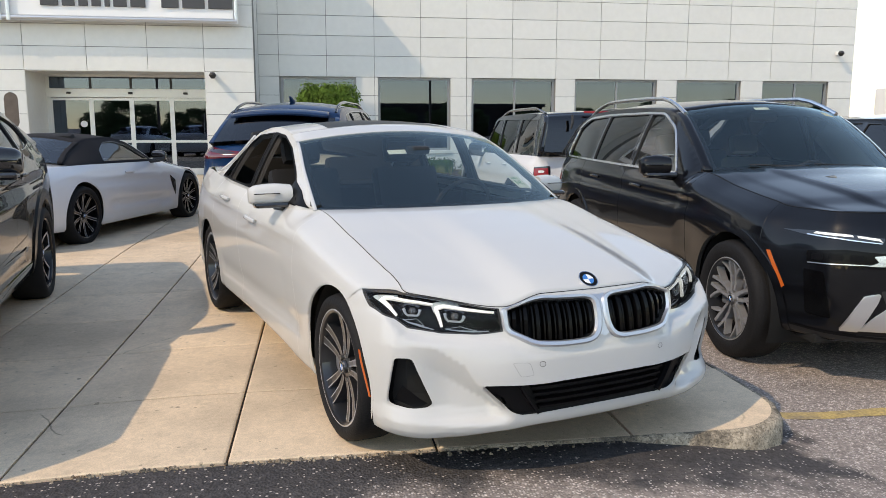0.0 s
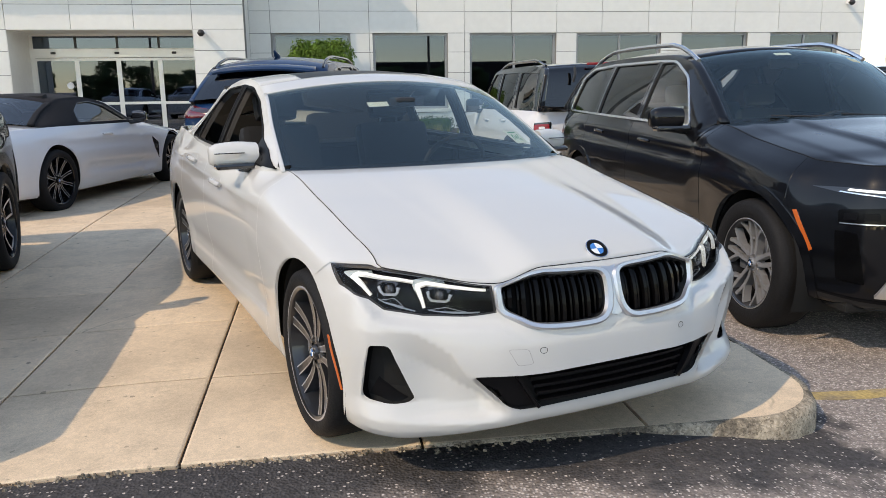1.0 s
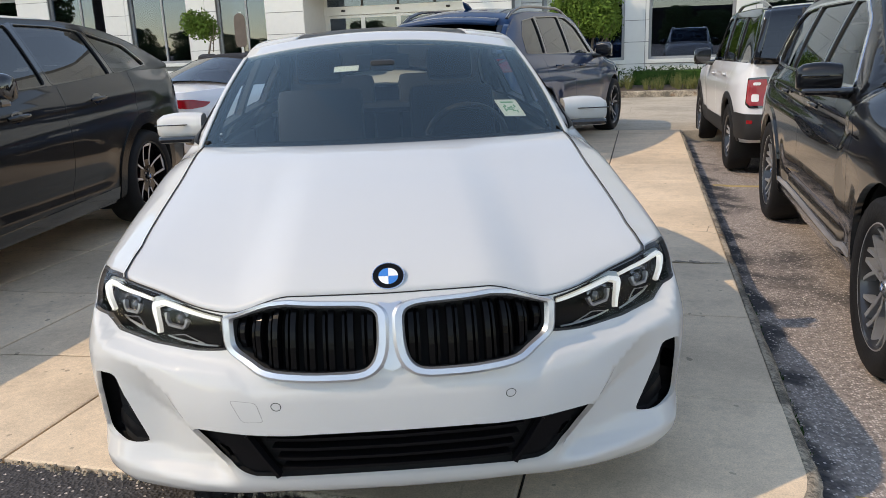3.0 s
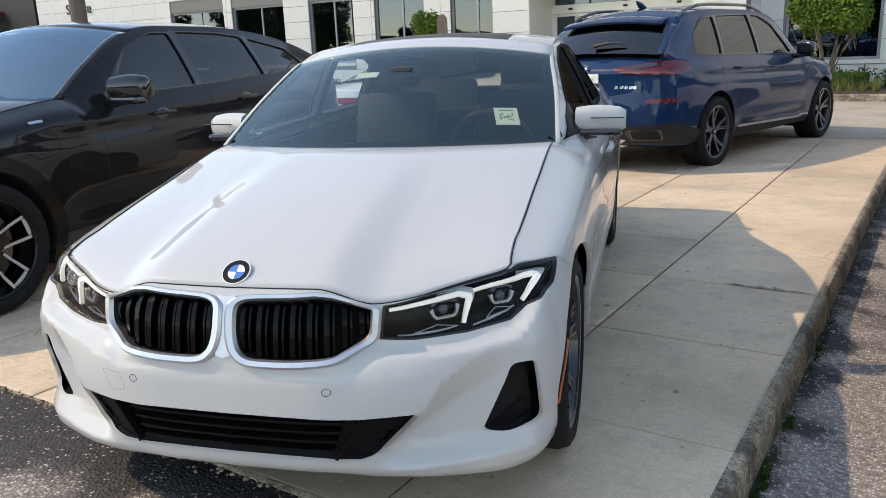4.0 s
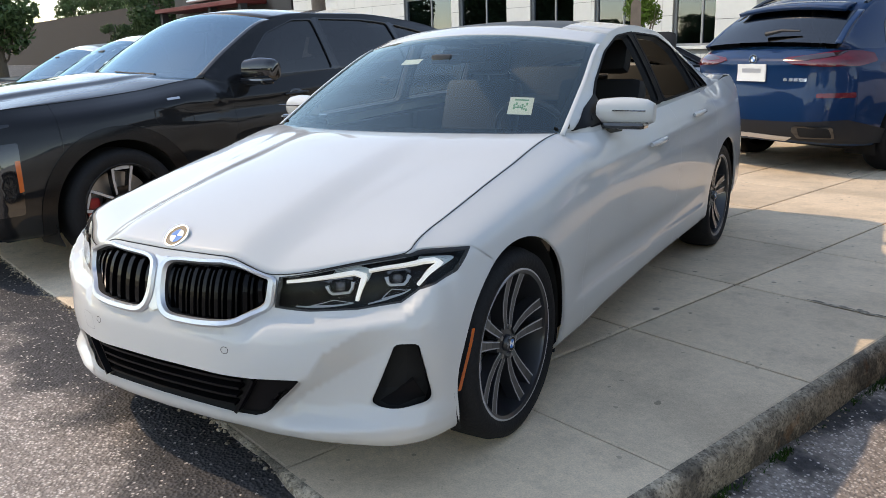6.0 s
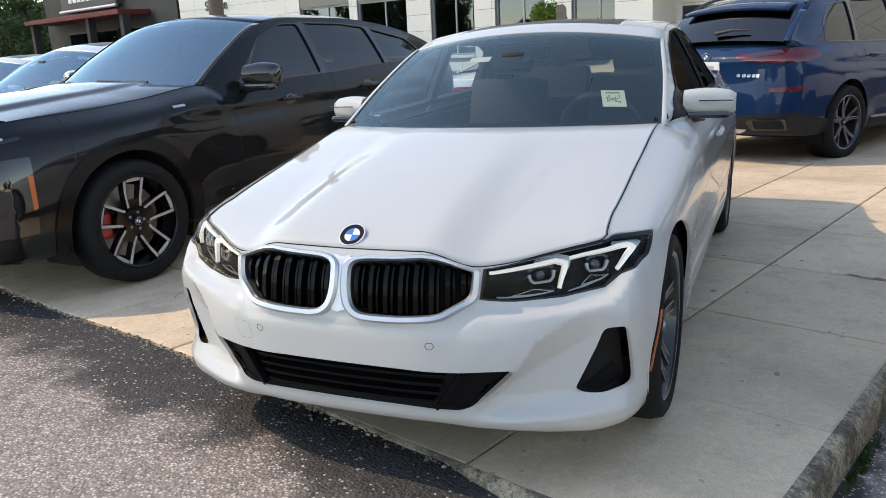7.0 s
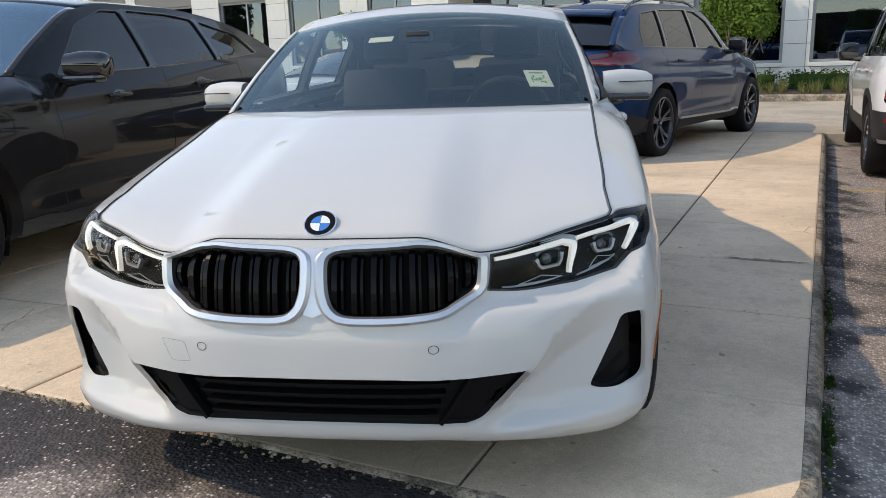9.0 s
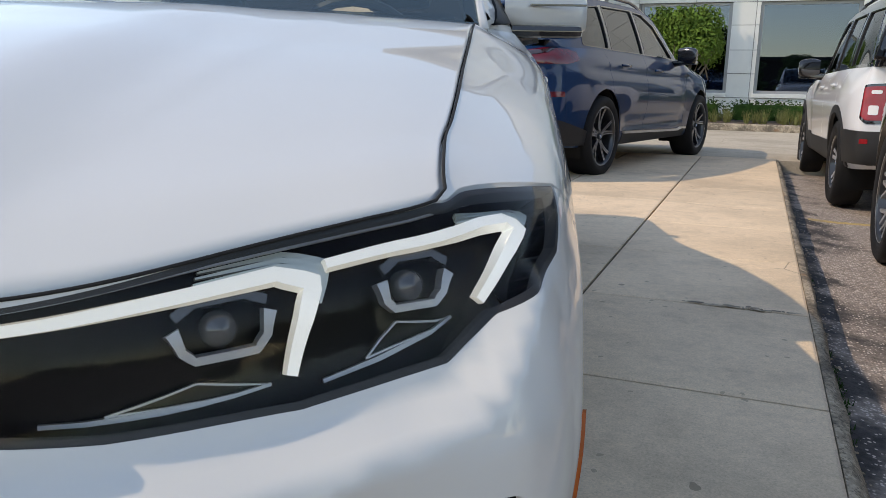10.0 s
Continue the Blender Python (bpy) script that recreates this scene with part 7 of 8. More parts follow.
BLACK_SUV = {"name": "sport_utility_vehicle", "label": "glossy black large SUV with chrome window trim and split headlights", "paint": PAINT_BLACK,
             "outline": _o, "keys": _k, "wheelbase": 3.12, "wheel_r": 0.392, "arch_r": 0.447, "wheel_x": 0.855, "rim_r": 0.275, "tyre_w": 0.26, "wheel": RIM_LARGE, "cuts": (-0.30, 0.62, 1.90, 2.90),
             "arch_trim": 0.05, "arch_paint": PAINT_BLACK, "steer": 0,
             "rail": [(0.70, 0.815, 1.18), (1.05, 0.765, 1.44), (1.42, 0.715, 1.63), (1.8, 0.695, 1.675), (2.6, 0.685, 1.685), (3.4, 0.69, 1.655), (3.85, 0.72, 1.50), (4.14, 0.82, 1.19)],
             "tops": (0.72, 1.42, 3.72, 4.12), "sag": [(0.7, 0.22), (1.42, 0.12), (2.2, 0.02), (3.72, -0.06), (4.14, -0.05)], "crown": [(0.7, 0.01), (1.42, 0.07), (2.5, 0.075), (3.72, 0.05), (4.14, 0.02)],
             "hood_corner": (0.84, -0.62, 1.03), "deck_corner": (0.8, 4.1, 1.17), "hood_crown": 0.045, "creases": [(0.42, 0.60, 0.025, 0.022), (0.78, 0.86, 0.03, 0.010)], "hood_cols": 101, "windows": WIN_LARGE, "sculpt": tall_sculpt(1.02, 0.016), "step": 0.035, "window_line": DLO_LARGE, "pillar_trim": GLOSS_BLACK, "rear_glass": DARK_GLASS,
             "floor": 0.45, "seats": SEAT_TAN, "mirror": {"at": (0.97, 0.98, 1.155), "size": (0.20, 0.145, 0.15), "paint": PAINT_BLACK}, "handles": [(1.60, 1.03), (2.62, 1.05)], "cup_paint": PAINT_BLACK,
             "extras": [black_front, roof_bars(1.35, 3.6, 0.93, 0.075, CHROME), wipers, screen_tag(1.33, -0.12, 0.12, 0.05, PAPER), screen_tag(1.30, 0.72, 0.10, 0.07, PAPER_YELLOW)]}
make_car(BLACK_SUV, pose(2.755, 1.225, -0.168, 0, 0, 0))


# dark grey SUV
def grey_front(info, spec, arc, rail, belt):
    decal("headlight", info, [(0.90, -0.60, 0.985), (0.74, -0.82, 0.955), (0.42, -0.91, 0.925), (0.44, -0.91, 0.90), (0.76, -0.80, 0.915), (0.89, -0.60, 0.955)], GLOSS_BLACK, 0.004, 0.01, label="slim dark headlight strip")
    decal("light_strip_led", info, [(0.86, -0.68, 0.968), (0.74, -0.80, 0.948), (0.60, -0.87, 0.932), (0.60, -0.87, 0.918), (0.74, -0.80, 0.93), (0.86, -0.68, 0.95)], CHROME, 0.009, 0.006)
    decal("air_curtain", info, [(0.90, -0.58, 0.85), (0.68, -0.85, 0.84), (0.56, -0.88, 0.42), (0.88, -0.60, 0.44)], GLOSS_BLACK, 0.003, 0.006)
    decal("side_marker", info, [(0.925, -0.62, 0.752), (0.928, -0.592, 0.754), (0.937, -0.597, 0.572), (0.932, -0.622, 0.566)], AMBER, 0.004, 0.006, r=0.004)
    decal("kidney_grille", info, [(0.45, -0.90, 0.93), (0.04, -0.93, 0.93), (0.03, -0.93, 0.66), (0.38, -0.90, 0.64)], GLOSS_BLACK, 0.012, 0.02, r=0.05)
    sk = info["skirt"]
    for s in (1, -1):
        ring = rounded([sk.side(y, z) for y, z in ((0.27, 0.985), (0.486, 0.972), (0.557, 0.932), (0.545, 0.84), (0.383, 0.822), (0.266, 0.90))], 0.03)
        skin("charge_flap_gap", sk, ring, INSIDE_BLACK, info["car"], 0.05, 0.0012, 0, sides=(s,), holes=[shrink(ring, 0.005, sk.H)])
        a, b = sk.side(0.385, 1.028), sk.side(0.475, 1.034)
        skin("side_letters", sk, [a, b, (b[0], b[1] + 0.018), (a[0], a[1] + 0.018)], SILVER, info["car"], 0.06, 0.002, 0.003, sides=(s,))
        skin("lower_trim", sk, [sk.side(0.5, 0.27), sk.side(2.62, 0.27), sk.side(2.60, 0.385), sk.side(0.52, 0.36)], GLOSS_BLACK, info["car"], 0.06, 0.006, 0.01, sides=(s,))


WIN_GREY = [{"loop": [(1.02, 1.15), (1.90, 1.175), (1.86, 1.555), (1.66, 1.55), (1.36, 1.45)], "trim": GLOSS_BLACK, "glass": DARK_GLASS},
          {"loop": [(1.97, 1.178), (2.78, 1.21), (2.72, 1.525), (2.4, 1.555), (1.93, 1.562)], "trim": GLOSS_BLACK, "glass": DARK_GLASS},
          {"loop": [(2.85, 1.215), (3.50, 1.265), (3.30, 1.42), (2.79, 1.515)], "trim": GLOSS_BLACK, "glass": DARK_GLASS}]
_o, _k = shell(0.99, 0.93, 3.10, 1.05, 0.27, 1.03, 1.15, 1.11, 1.22, 0.75, square=0.45)
RIM_SPORT = {"count": 5, "paint": RIM_BLACK, "bars": [(-0.46, -0.24, 0.020, 0.024, 0.34, 0.95), (0.46, 0.24, 0.020, 0.024, 0.34, 0.95), (0.0, 0.0, 0.13, 0.12, 0.88, 0.97), (0.0, 0.0, 0.10, 0.09, 0.18, 0.50)], "bend": 0.5, "edges": (0,), "faces": 3, "face": RIM_GREY, "lip": RIM_BLACK, "caliper": BRAKE_RED}
GREY_SUV = {"name": "sport_utility_vehicle", "label": "dark grey metallic SUV with gloss black arches and red calipers", "paint": PAINT_GREY,
            "outline": _o, "keys": _k, "wheelbase": 3.10, "wheel_r": 0.378, "arch_r": 0.435, "wheel_x": 0.865, "rim_r": 0.285, "tyre_w": 0.27, "wheel": RIM_SPORT, "cuts": (-0.34, 0.88, 1.95, 2.88),
            "arch_trim": 0.085, "arch_paint": ARCH_BLACK,
            "rail": [(0.73, 0.82, 1.14), (1.05, 0.78, 1.36), (1.45, 0.725, 1.555), (1.8, 0.70, 1.60), (2.4, 0.69, 1.60), (3.0, 0.69, 1.555), (3.5, 0.72, 1.455), (3.97, 0.84, 1.25)],
            "tops": (0.75, 1.45, 3.35, 3.95), "sag": [(0.7, 0.22), (1.45, 0.13), (2.2, 0.02), (3.35, -0.06), (3.97, -0.06)], "crown": [(0.7, 0.01), (1.45, 0.065), (2.5, 0.065), (3.15, 0.05), (3.97, 0.02)],
            "hood_corner": (0.84, -0.64, 1.03), "deck_corner": (0.8, 4.02, 1.2), "hood_crown": 0.05, "creases": [(0.45, 0.62, 0.03, 0.03)], "hood_cols": 101, "windows": WIN_GREY, "sculpt": tall_sculpt(0.99, 0.014), "step": 0.035, "pillar_trim": GLOSS_BLACK, "rear_glass": DARK_GLASS, "screen_inset": 0.94, "screen_glass": SKY_GLASS,
            "floor": 0.45, "mirror": {"at": (0.98, 1.05, 1.12), "size": (0.22, 0.16, 0.17), "paint": GLOSS_BLACK}, "handles": [(1.455, 1.005), (2.42, 1.05)],
            "extras": [grey_front, wipers, screen_tag(1.35, -0.12, 0.12, 0.04, PAPER)]}
make_car(GREY_SUV, pose(-3.548, 0.066, -0.045, 0, 0, 9.5))


# blue SUV seen from behind
LAMP_SMOKE = mat("smoked clear lamp lens", (0.035, 0.018, 0.020), rough=0.1, coat=1.0)
VALANCE = mat("dark grey bumper plastic", (0.025, 0.026, 0.029), rough=0.4, spec=0.15)
LAMP_WINE = mat("deep red lamp lens", (0.13, 0.005, 0.012), rough=0.15, coat=0.4, grain=0.2, scale=25)
def blue_rear(info, spec, arc, rail, belt):
    yr = 4.03
    decal("tail_light", info, [(0.33, 4.0, 1.075), (0.36, 3.98, 1.115), (0.55, 3.93, 1.133), (0.72, 3.80, 1.138), (0.84, 3.6, 1.133), (0.90, 3.48, 1.12), (0.925, 3.48, 1.04), (0.90, 3.66, 1.005), (0.72, 3.88, 1.005), (0.45, 3.98, 1.02)], LAMP_WINE, 0.008, 0.014, label="wide red wraparound tail light with grey centre")
    decal("tail_light_centre", info, [(0.42, 3.97, 1.075), (0.52, 3.93, 1.105), (0.78, 3.70, 1.11), (0.76, 3.80, 1.065), (0.56, 3.95, 1.055)], LAMP_SMOKE, 0.012, 0.006)
    decal("tail_light_lower", info, [(0.40, 3.98, 1.04), (0.60, 3.93, 1.045), (0.80, 3.78, 1.045), (0.82, 3.78, 1.018), (0.62, 3.94, 1.015), (0.45, 3.98, 1.024)], LAMP_DARK_RED, 0.012, 0.004)
    decal("rear_reflector", info, [(0.88, 3.70, 0.775), (0.68, 3.93, 0.768), (0.68, 3.93, 0.728), (0.88, 3.70, 0.73)], LAMP_WINE, 0.004, 0.006)
    decal("rear_valance", info, [(0.95, 3.30, 0.43), (0.90, 3.78, 0.54), (0.6, 3.98, 0.515), (0.0, 4.03, 0.505), (0.0, 4.03, 0.33), (0.6, 3.98, 0.31), (0.88, 3.7, 0.31), (0.93, 3.30, 0.305)], VALANCE, 0.006, 0.01)
    decal("rear_diffuser", info, [(0.50, 3.98, 0.375), (0.0, 4.03, 0.38), (0.0, 4.03, 0.315), (0.42, 3.98, 0.32)], SILVER, 0.012, 0.01)
    decal("tailgate_recess", info, [(0.70, 3.94, 0.79), (0.0, 4.0, 0.80), (0.0, 4.0, 0.625), (0.62, 3.97, 0.62)], PAINT_BLUE, -0.004, 0.004, r=0.03)
    decal("exhaust_tip", info, [(0.80, 3.86, 0.48), (0.52, 3.98, 0.48), (0.50, 3.98, 0.44), (0.56, 3.97, 0.375), (0.82, 3.84, 0.38)], GLOSS_BLACK, 0.022, 0.03, r=0.02)
    # flat black patch for the shade inside the pipe
    decal("exhaust_mouth", info, [(0.78, 3.87, 0.468), (0.56, 3.975, 0.468), (0.58, 3.97, 0.39), (0.80, 3.85, 0.392)], INSIDE_BLACK, 0.024, 0.002, r=0.02)
    decal("number_plate", info, [(0.0, 4.0, 1.025), (0.165, 4.0, 1.025), (0.165, 4.0, 0.865), (0.0, 4.0, 0.865)], PAPER, 0.016, 0.012, sides=((1, -1),), r=0.004)
    decal("plate_print", info, [(0.0, 4.0, 0.985), (0.11, 4.0, 0.985), (0.11, 4.0, 0.945), (0.0, 4.0, 0.945)], PAINT_SILVER, 0.018, 0.002, sides=((1, -1),), r=0.004)
    for x in (0.36, 0.42, 0.47, 0.52, 0.56):
        decal("model_letter_bar", info, [(x, 4.0, 0.905), (x + 0.035, 4.0, 0.905), (x + 0.03, 4.0, 0.875), (x - 0.005, 4.0, 0.875)], CHROME, 0.004, 0.004, sides=((-1,),), r=0.003)
    b = badge(info["car"], Matrix.Translation((0, 3.985, 1.07)) @ Matrix.Rotation(radians(-85), 4, "X"), 0.042, "rear_badge")
    # spoiler and wiper
    y0 = spec["tops"][2]
    rows = [arc(y0 - 0.10 + 0.26 * t, np.linspace(-0.82, 0.82, 21)) * [1, 0, 0] + np.c_[np.zeros(21), arc(y0 - 0.10, np.linspace(-0.82, 0.82, 21))[:, 1] + 0.20 * t, arc(y0 - 0.10, np.linspace(-0.82, 0.82, 21))[:, 2] + 0.012 - 0.05 * t * t] for t in np.linspace(0, 1, 6)]
    grid_mesh("roof_spoiler", rows, spec["paint"], info["car"], thick=0.035)
    p0, p1 = arc(spec["tops"][3] - 0.06, [0.0])[0] + [0, 0.03, 0.02], arc(spec["tops"][3] - 0.09, [-0.45])[0] + [0, 0.03, 0.02]
    part("rear_wiper", tube_bm([p0, (p0 + p1) / 2 + [0, 0, 0.02], p1], [0.022, 0.014, 0.008], 8), BLACK_PLASTIC, info["car"])
    bm = bmesh.new()
    p = arc(2.9, [0.0])[0]
    add_tube(bm, [p + [0, -0.09, 0], p + [0, 0.0, 0.035], p + [0, 0.08, 0.075]], [0.03, 0.035, 0.01], 8)
    part("roof_antenna", bm, spec["paint"], info["car"], smooth=True)
    sk = info["skirt"]
    for s in (1, -1):
        skin("lower_trim", sk, [sk.side(0.5, 0.27), sk.side(2.5, 0.27), sk.side(2.47, 0.40), sk.side(0.52, 0.38)], TRIM_BLACK, info["car"], 0.06, 0.006, 0.01, sides=(s,))
        a, b = sk.side(0.52, 0.36), sk.side(2.48, 0.38)
        skin("side_step", sk, [a, b, (b[0], b[1] + 0.02), (a[0], a[1] + 0.02)], SILVER, info["car"], 0.06, 0.03, 0.03, sides=(s,))


WIN_BLUE = [{"loop": [(0.98, 1.135), (1.82, 1.15), (1.80, 1.575), (1.58, 1.565), (1.30, 1.46)], "trim": GLOSS_BLACK, "glass": CAR_GLASS},
          {"loop": [(1.89, 1.152), (2.68, 1.165), (2.62, 1.565), (1.87, 1.58)], "trim": GLOSS_BLACK, "glass": DARK_GLASS},
          {"loop": [(2.76, 1.168), (3.28, 1.185), (3.24, 1.36), (3.08, 1.52), (2.70, 1.56)], "trim": GLOSS_BLACK, "glass": DARK_GLASS}]
_o, _k = shell(0.98, 0.86, 2.97, 1.06, 0.27, 1.0, 1.15, 1.10, 1.15, 0.68, ztail=1.15, tail_in=0.16)
RIM_BLUE = {"count": 5, "paint": RIM_DARK, "bars": [(-0.10, -0.22, 0.030, 0.028), (0.10, 0.22, 0.030, 0.028)], "bend": 1.2}
BLUE_SUV = {"name": "sport_utility_vehicle", "label": "dark blue metallic SUV with red wraparound tail lights", "paint": PAINT_BLUE,
            "outline": _o, "keys": _k, "wheelbase": 2.97, "wheel_r": 0.372, "arch_r": 0.43, "wheel_x": 0.845, "rim_r": 0.272, "tyre_w": 0.28, "wheel": RIM_BLUE, "cuts": (-0.30, 0.60, 1.86, 2.72), "tail_cut": 3.70,
            "rail": [(0.66, 0.81, 1.14), (1.0, 0.765, 1.39), (1.36, 0.71, 1.575), (1.7, 0.69, 1.625), (2.5, 0.68, 1.63), (3.15, 0.685, 1.585), (3.5, 0.72, 1.42), (3.84, 0.80, 1.16)],
            "tops": (0.68, 1.36, 3.42, 3.80), "sag": [(0.7, 0.22), (1.36, 0.12), (2.2, 0.02), (3.42, -0.07), (3.84, -0.06)], "crown": [(0.7, 0.01), (1.36, 0.065), (2.5, 0.07), (3.42, 0.055), (3.84, 0.03)],
            "hood_corner": (0.83, -0.58, 1.0), "deck_corner": (0.74, 3.86, 1.14), "hood_crown": 0.045, "creases": [(0.45, 0.62, 0.05, 0.02)], "windows": WIN_BLUE, "sculpt": tall_sculpt(0.97, 0.016), "pillar_trim": GLOSS_BLACK, "rear_glass": DARK_GLASS,
            "floor": 0.45, "mirror": {"at": (0.97, 0.95, 1.10), "size": (0.21, 0.16, 0.16), "paint": GLOSS_BLACK}, "handles": [(1.58, 0.99), (2.50, 1.02)], "cup_paint": PAINT_BLUE,
            "extras": [blue_rear, roof_bars(1.3, 3.3, 0.92, 0.05, GLOSS_BLACK)]}
make_car(BLUE_SUV, pose(-0.551, 9.711, -0.02, 0, 0, 167.5))


# pearl white convertible
def coupe_extras(info, spec, arc, rail, belt):
    decal("tail_light", info, [(0.90, 3.52, 0.80), (0.84, 3.76, 0.85), (0.62, 3.90, 0.845), (0.30, 3.94, 0.815), (0.30, 3.94, 0.775), (0.62, 3.90, 0.75), (0.84, 3.78, 0.735), (0.90, 3.60, 0.755)], LAMP_RED, 0.006, 0.01, label="slim red tail light")
    decal("rear_vent", info, [(0.88, 3.62, 0.56), (0.80, 3.80, 0.60), (0.78, 3.82, 0.57), (0.86, 3.66, 0.40)], GLOSS_BLACK, 0.004, 0.006)
    sk = info["skirt"]
    for s in (1, -1):
        skin("side_vent", sk, [sk.side(0.50, 0.62), sk.side(0.66, 0.70), sk.side(0.60, 0.55), sk.side(0.48, 0.40)], GLOSS_BLACK, info["car"], 0.05, 0.004, 0.006, sides=(s,))
    part("rear_diffuser", box_bm((-0.7, 3.72, 0.19), (0.7, 3.90, 0.30), 0.02), TRIM_BLACK, info["car"])


def low_sculpt(x, y, z):
    """Flank of the low car: a rising waist line, a hollow door and a sill line."""
    side = ease(y, 0.35, 0.75) * (1 - ease(y, 2.9, 3.3))
    mid = ease(y, 0.45, 0.65) * (1 - ease(y, 2.15, 2.35))
    line = 0.70 + 0.035 * y
    return side * (0.012 * bump(z, line - 0.075, 0.05) - 0.006 * bump(z, line, 0.022)) + mid * (0.022 * bump(z, 0.36 + 0.03 * y, 0.05) - 0.012 * (1 - ease(z, 0.27, 0.30)))


WIN_COUPE = [{"loop": [(1.14, 0.945), (2.22, 0.96), (2.14, 1.09), (1.95, 1.175), (1.72, 1.19), (1.50, 1.14)], "trim": GLOSS_BLACK, "glass": CAR_GLASS}]
_o, _k = shell(0.94, 0.87, 2.82, 1.12, 0.19, 0.74, 0.92, 0.91, 0.93, 0.86, ztail=0.90)
RIM_COUPE = {"count": 10, "paint": RIM_BLACK, "bars": [(0.0, 0.0, 0.030, 0.036)], "edges": (-1, 1), "lip": RIM_BLACK}
COUPE = {"name": "convertible", "label": "pearl white convertible with a closed black fabric roof", "paint": PAINT_PEARL, "doors": 2, "sculpt": low_sculpt,
         "outline": _o, "keys": _k, "wheelbase": 2.82, "wheel_r": 0.345, "arch_r": 0.395, "wheel_x": 0.815, "rim_r": 0.268, "tyre_w": 0.24, "wheel": RIM_COUPE, "cuts": (-0.3, 0.72, None, 2.02),
         "rail": [(0.84, 0.765, 0.915), (1.15, 0.73, 1.06), (1.45, 0.68, 1.185), (1.8, 0.63, 1.24), (2.2, 0.62, 1.225), (2.6, 0.65, 1.10), (2.98, 0.76, 0.935)],
         "tops": (0.86, 1.45, 2.42, 2.95), "sag": [(0.86, 0.20), (1.45, 0.10), (2.0, 0.02), (2.42, -0.05), (2.98, -0.12)], "crown": [(0.86, 0.01), (1.45, 0.05), (2.0, 0.06), (2.42, 0.08), (2.98, 0.05)],
         "hood_corner": (0.78, -0.55, 0.74), "deck_corner": (0.7, 3.75, 0.9), "hood_crown": 0.04, "windows": WIN_COUPE, "roof_paint": SOFT_TOP, "flank_paint": SOFT_TOP, "rear_glass": CAR_GLASS, "screen_inset": 0.92,
         "floor": 0.3, "mirror": {"at": (0.93, 1.10, 0.93), "size": (0.19, 0.13, 0.13), "paint": GLOSS_BLACK}, "handles": [(1.78, 0.80)], "rear_seats": False, "cup_paint": PAINT_PEARL, "extras": [coupe_extras]}
make_car(COUPE, pose(-3.71, 9.14, -0.02, 0, 0, 164.6))


# boxy white SUV with black roof, seen from behind
def boxy_extras(info, spec, arc, rail, belt):
    decal("tail_light", info, [(0.90, 3.36, 1.02), (0.84, 3.44, 1.025), (0.66, 3.48, 1.025), (0.655, 3.48, 0.73), (0.84, 3.44, 0.72), (0.895, 3.38, 0.76)], GLOSS_BLACK, 0.010, 0.016, label="upright tail light in red with a white block")
    decal("tail_light_red", info, [(0.89, 3.38, 1.0), (0.84, 3.44, 1.005), (0.685, 3.48, 1.005), (0.68, 3.48, 0.75), (0.84, 3.44, 0.745), (0.885, 3.39, 0.78)], LAMP_RED, 0.016, 0.008)
    decal("tail_light_white", info, [(0.82, 3.45, 0.975), (0.74, 3.48, 0.975), (0.74, 3.48, 0.945), (0.82, 3.45, 0.945)], BADGE_WHITE, 0.020, 0.006)
    decal("tail_light_white", info, [(0.83, 3.45, 0.86), (0.75, 3.47, 0.86), (0.75, 3.47, 0.79), (0.83, 3.45, 0.79)], BADGE_WHITE, 0.020, 0.006)
    decal("rear_bumper_trim", info, [(0.92, 3.10, 0.66), (0.86, 3.42, 0.66), (0.5, 3.5, 0.66), (0.0, 3.5, 0.66), (0.0, 3.5, 0.38), (0.5, 3.49, 0.38), (0.84, 3.42, 0.38), (0.92, 3.08, 0.40)], TRIM_BLACK, 0.02, 0.03)
    decal("rear_reflector", info, [(0.86, 3.42, 0.60), (0.80, 3.46, 0.60), (0.80, 3.46, 0.565), (0.86, 3.42, 0.565)], LAMP_RED, 0.024, 0.004, r=0.004)
    decal("oval_badge", info, [(0.55, 3.5, 0.90), (0.50, 3.5, 0.92), (0.45, 3.5, 0.90), (0.50, 3.5, 0.88)], GLOSS_BLACK, 0.008, 0.008, sides=((-1,),), r=0.03)
    sk = info["skirt"]
    for s in (1, -1):
        skin("lower_trim", sk, [sk.side(0.40, 0.33), sk.side(2.27, 0.33), sk.side(2.26, 0.52), sk.side(0.41, 0.52)], TRIM_BLACK, info["car"], 0.06, 0.010, 0.02, sides=(s,))
    p0, p1 = arc(3.34, [0.45])[0], arc(3.34, [-0.45])[0]
    part("third_brake_light", box_bm((-0.22, 3.40, 1.672), (0.22, 3.43, 1.70), 0.006), LAMP_RED, info["car"])
    part("rear_wiper", tube_bm([(0.42, 3.50, 1.48), (0.40, 3.51, 1.56), (0.40, 3.50, 1.65)], 0.018, 8), BLACK_PLASTIC, info["car"])


WIN_B = [{"loop": [(0.98, 1.15), (1.62, 1.155), (1.60, 1.60), (1.30, 1.60), (1.14, 1.46)], "trim": GLOSS_BLACK, "glass": DARK_GLASS},
         {"loop": [(1.70, 1.155), (2.38, 1.16), (2.38, 1.60), (1.68, 1.605)], "trim": GLOSS_BLACK, "glass": DARK_GLASS},
         {"loop": [(2.50, 1.16), (3.20, 1.17), (3.14, 1.585), (2.50, 1.60)], "trim": GLOSS_BLACK, "glass": DARK_GLASS}]
_o, _k = shell(0.925, 0.83, 2.67, 0.83, 0.33, 1.06, 1.15, 1.12, 1.14, 0.72, square=0.55, ztail=1.14, tail_in=0.02)
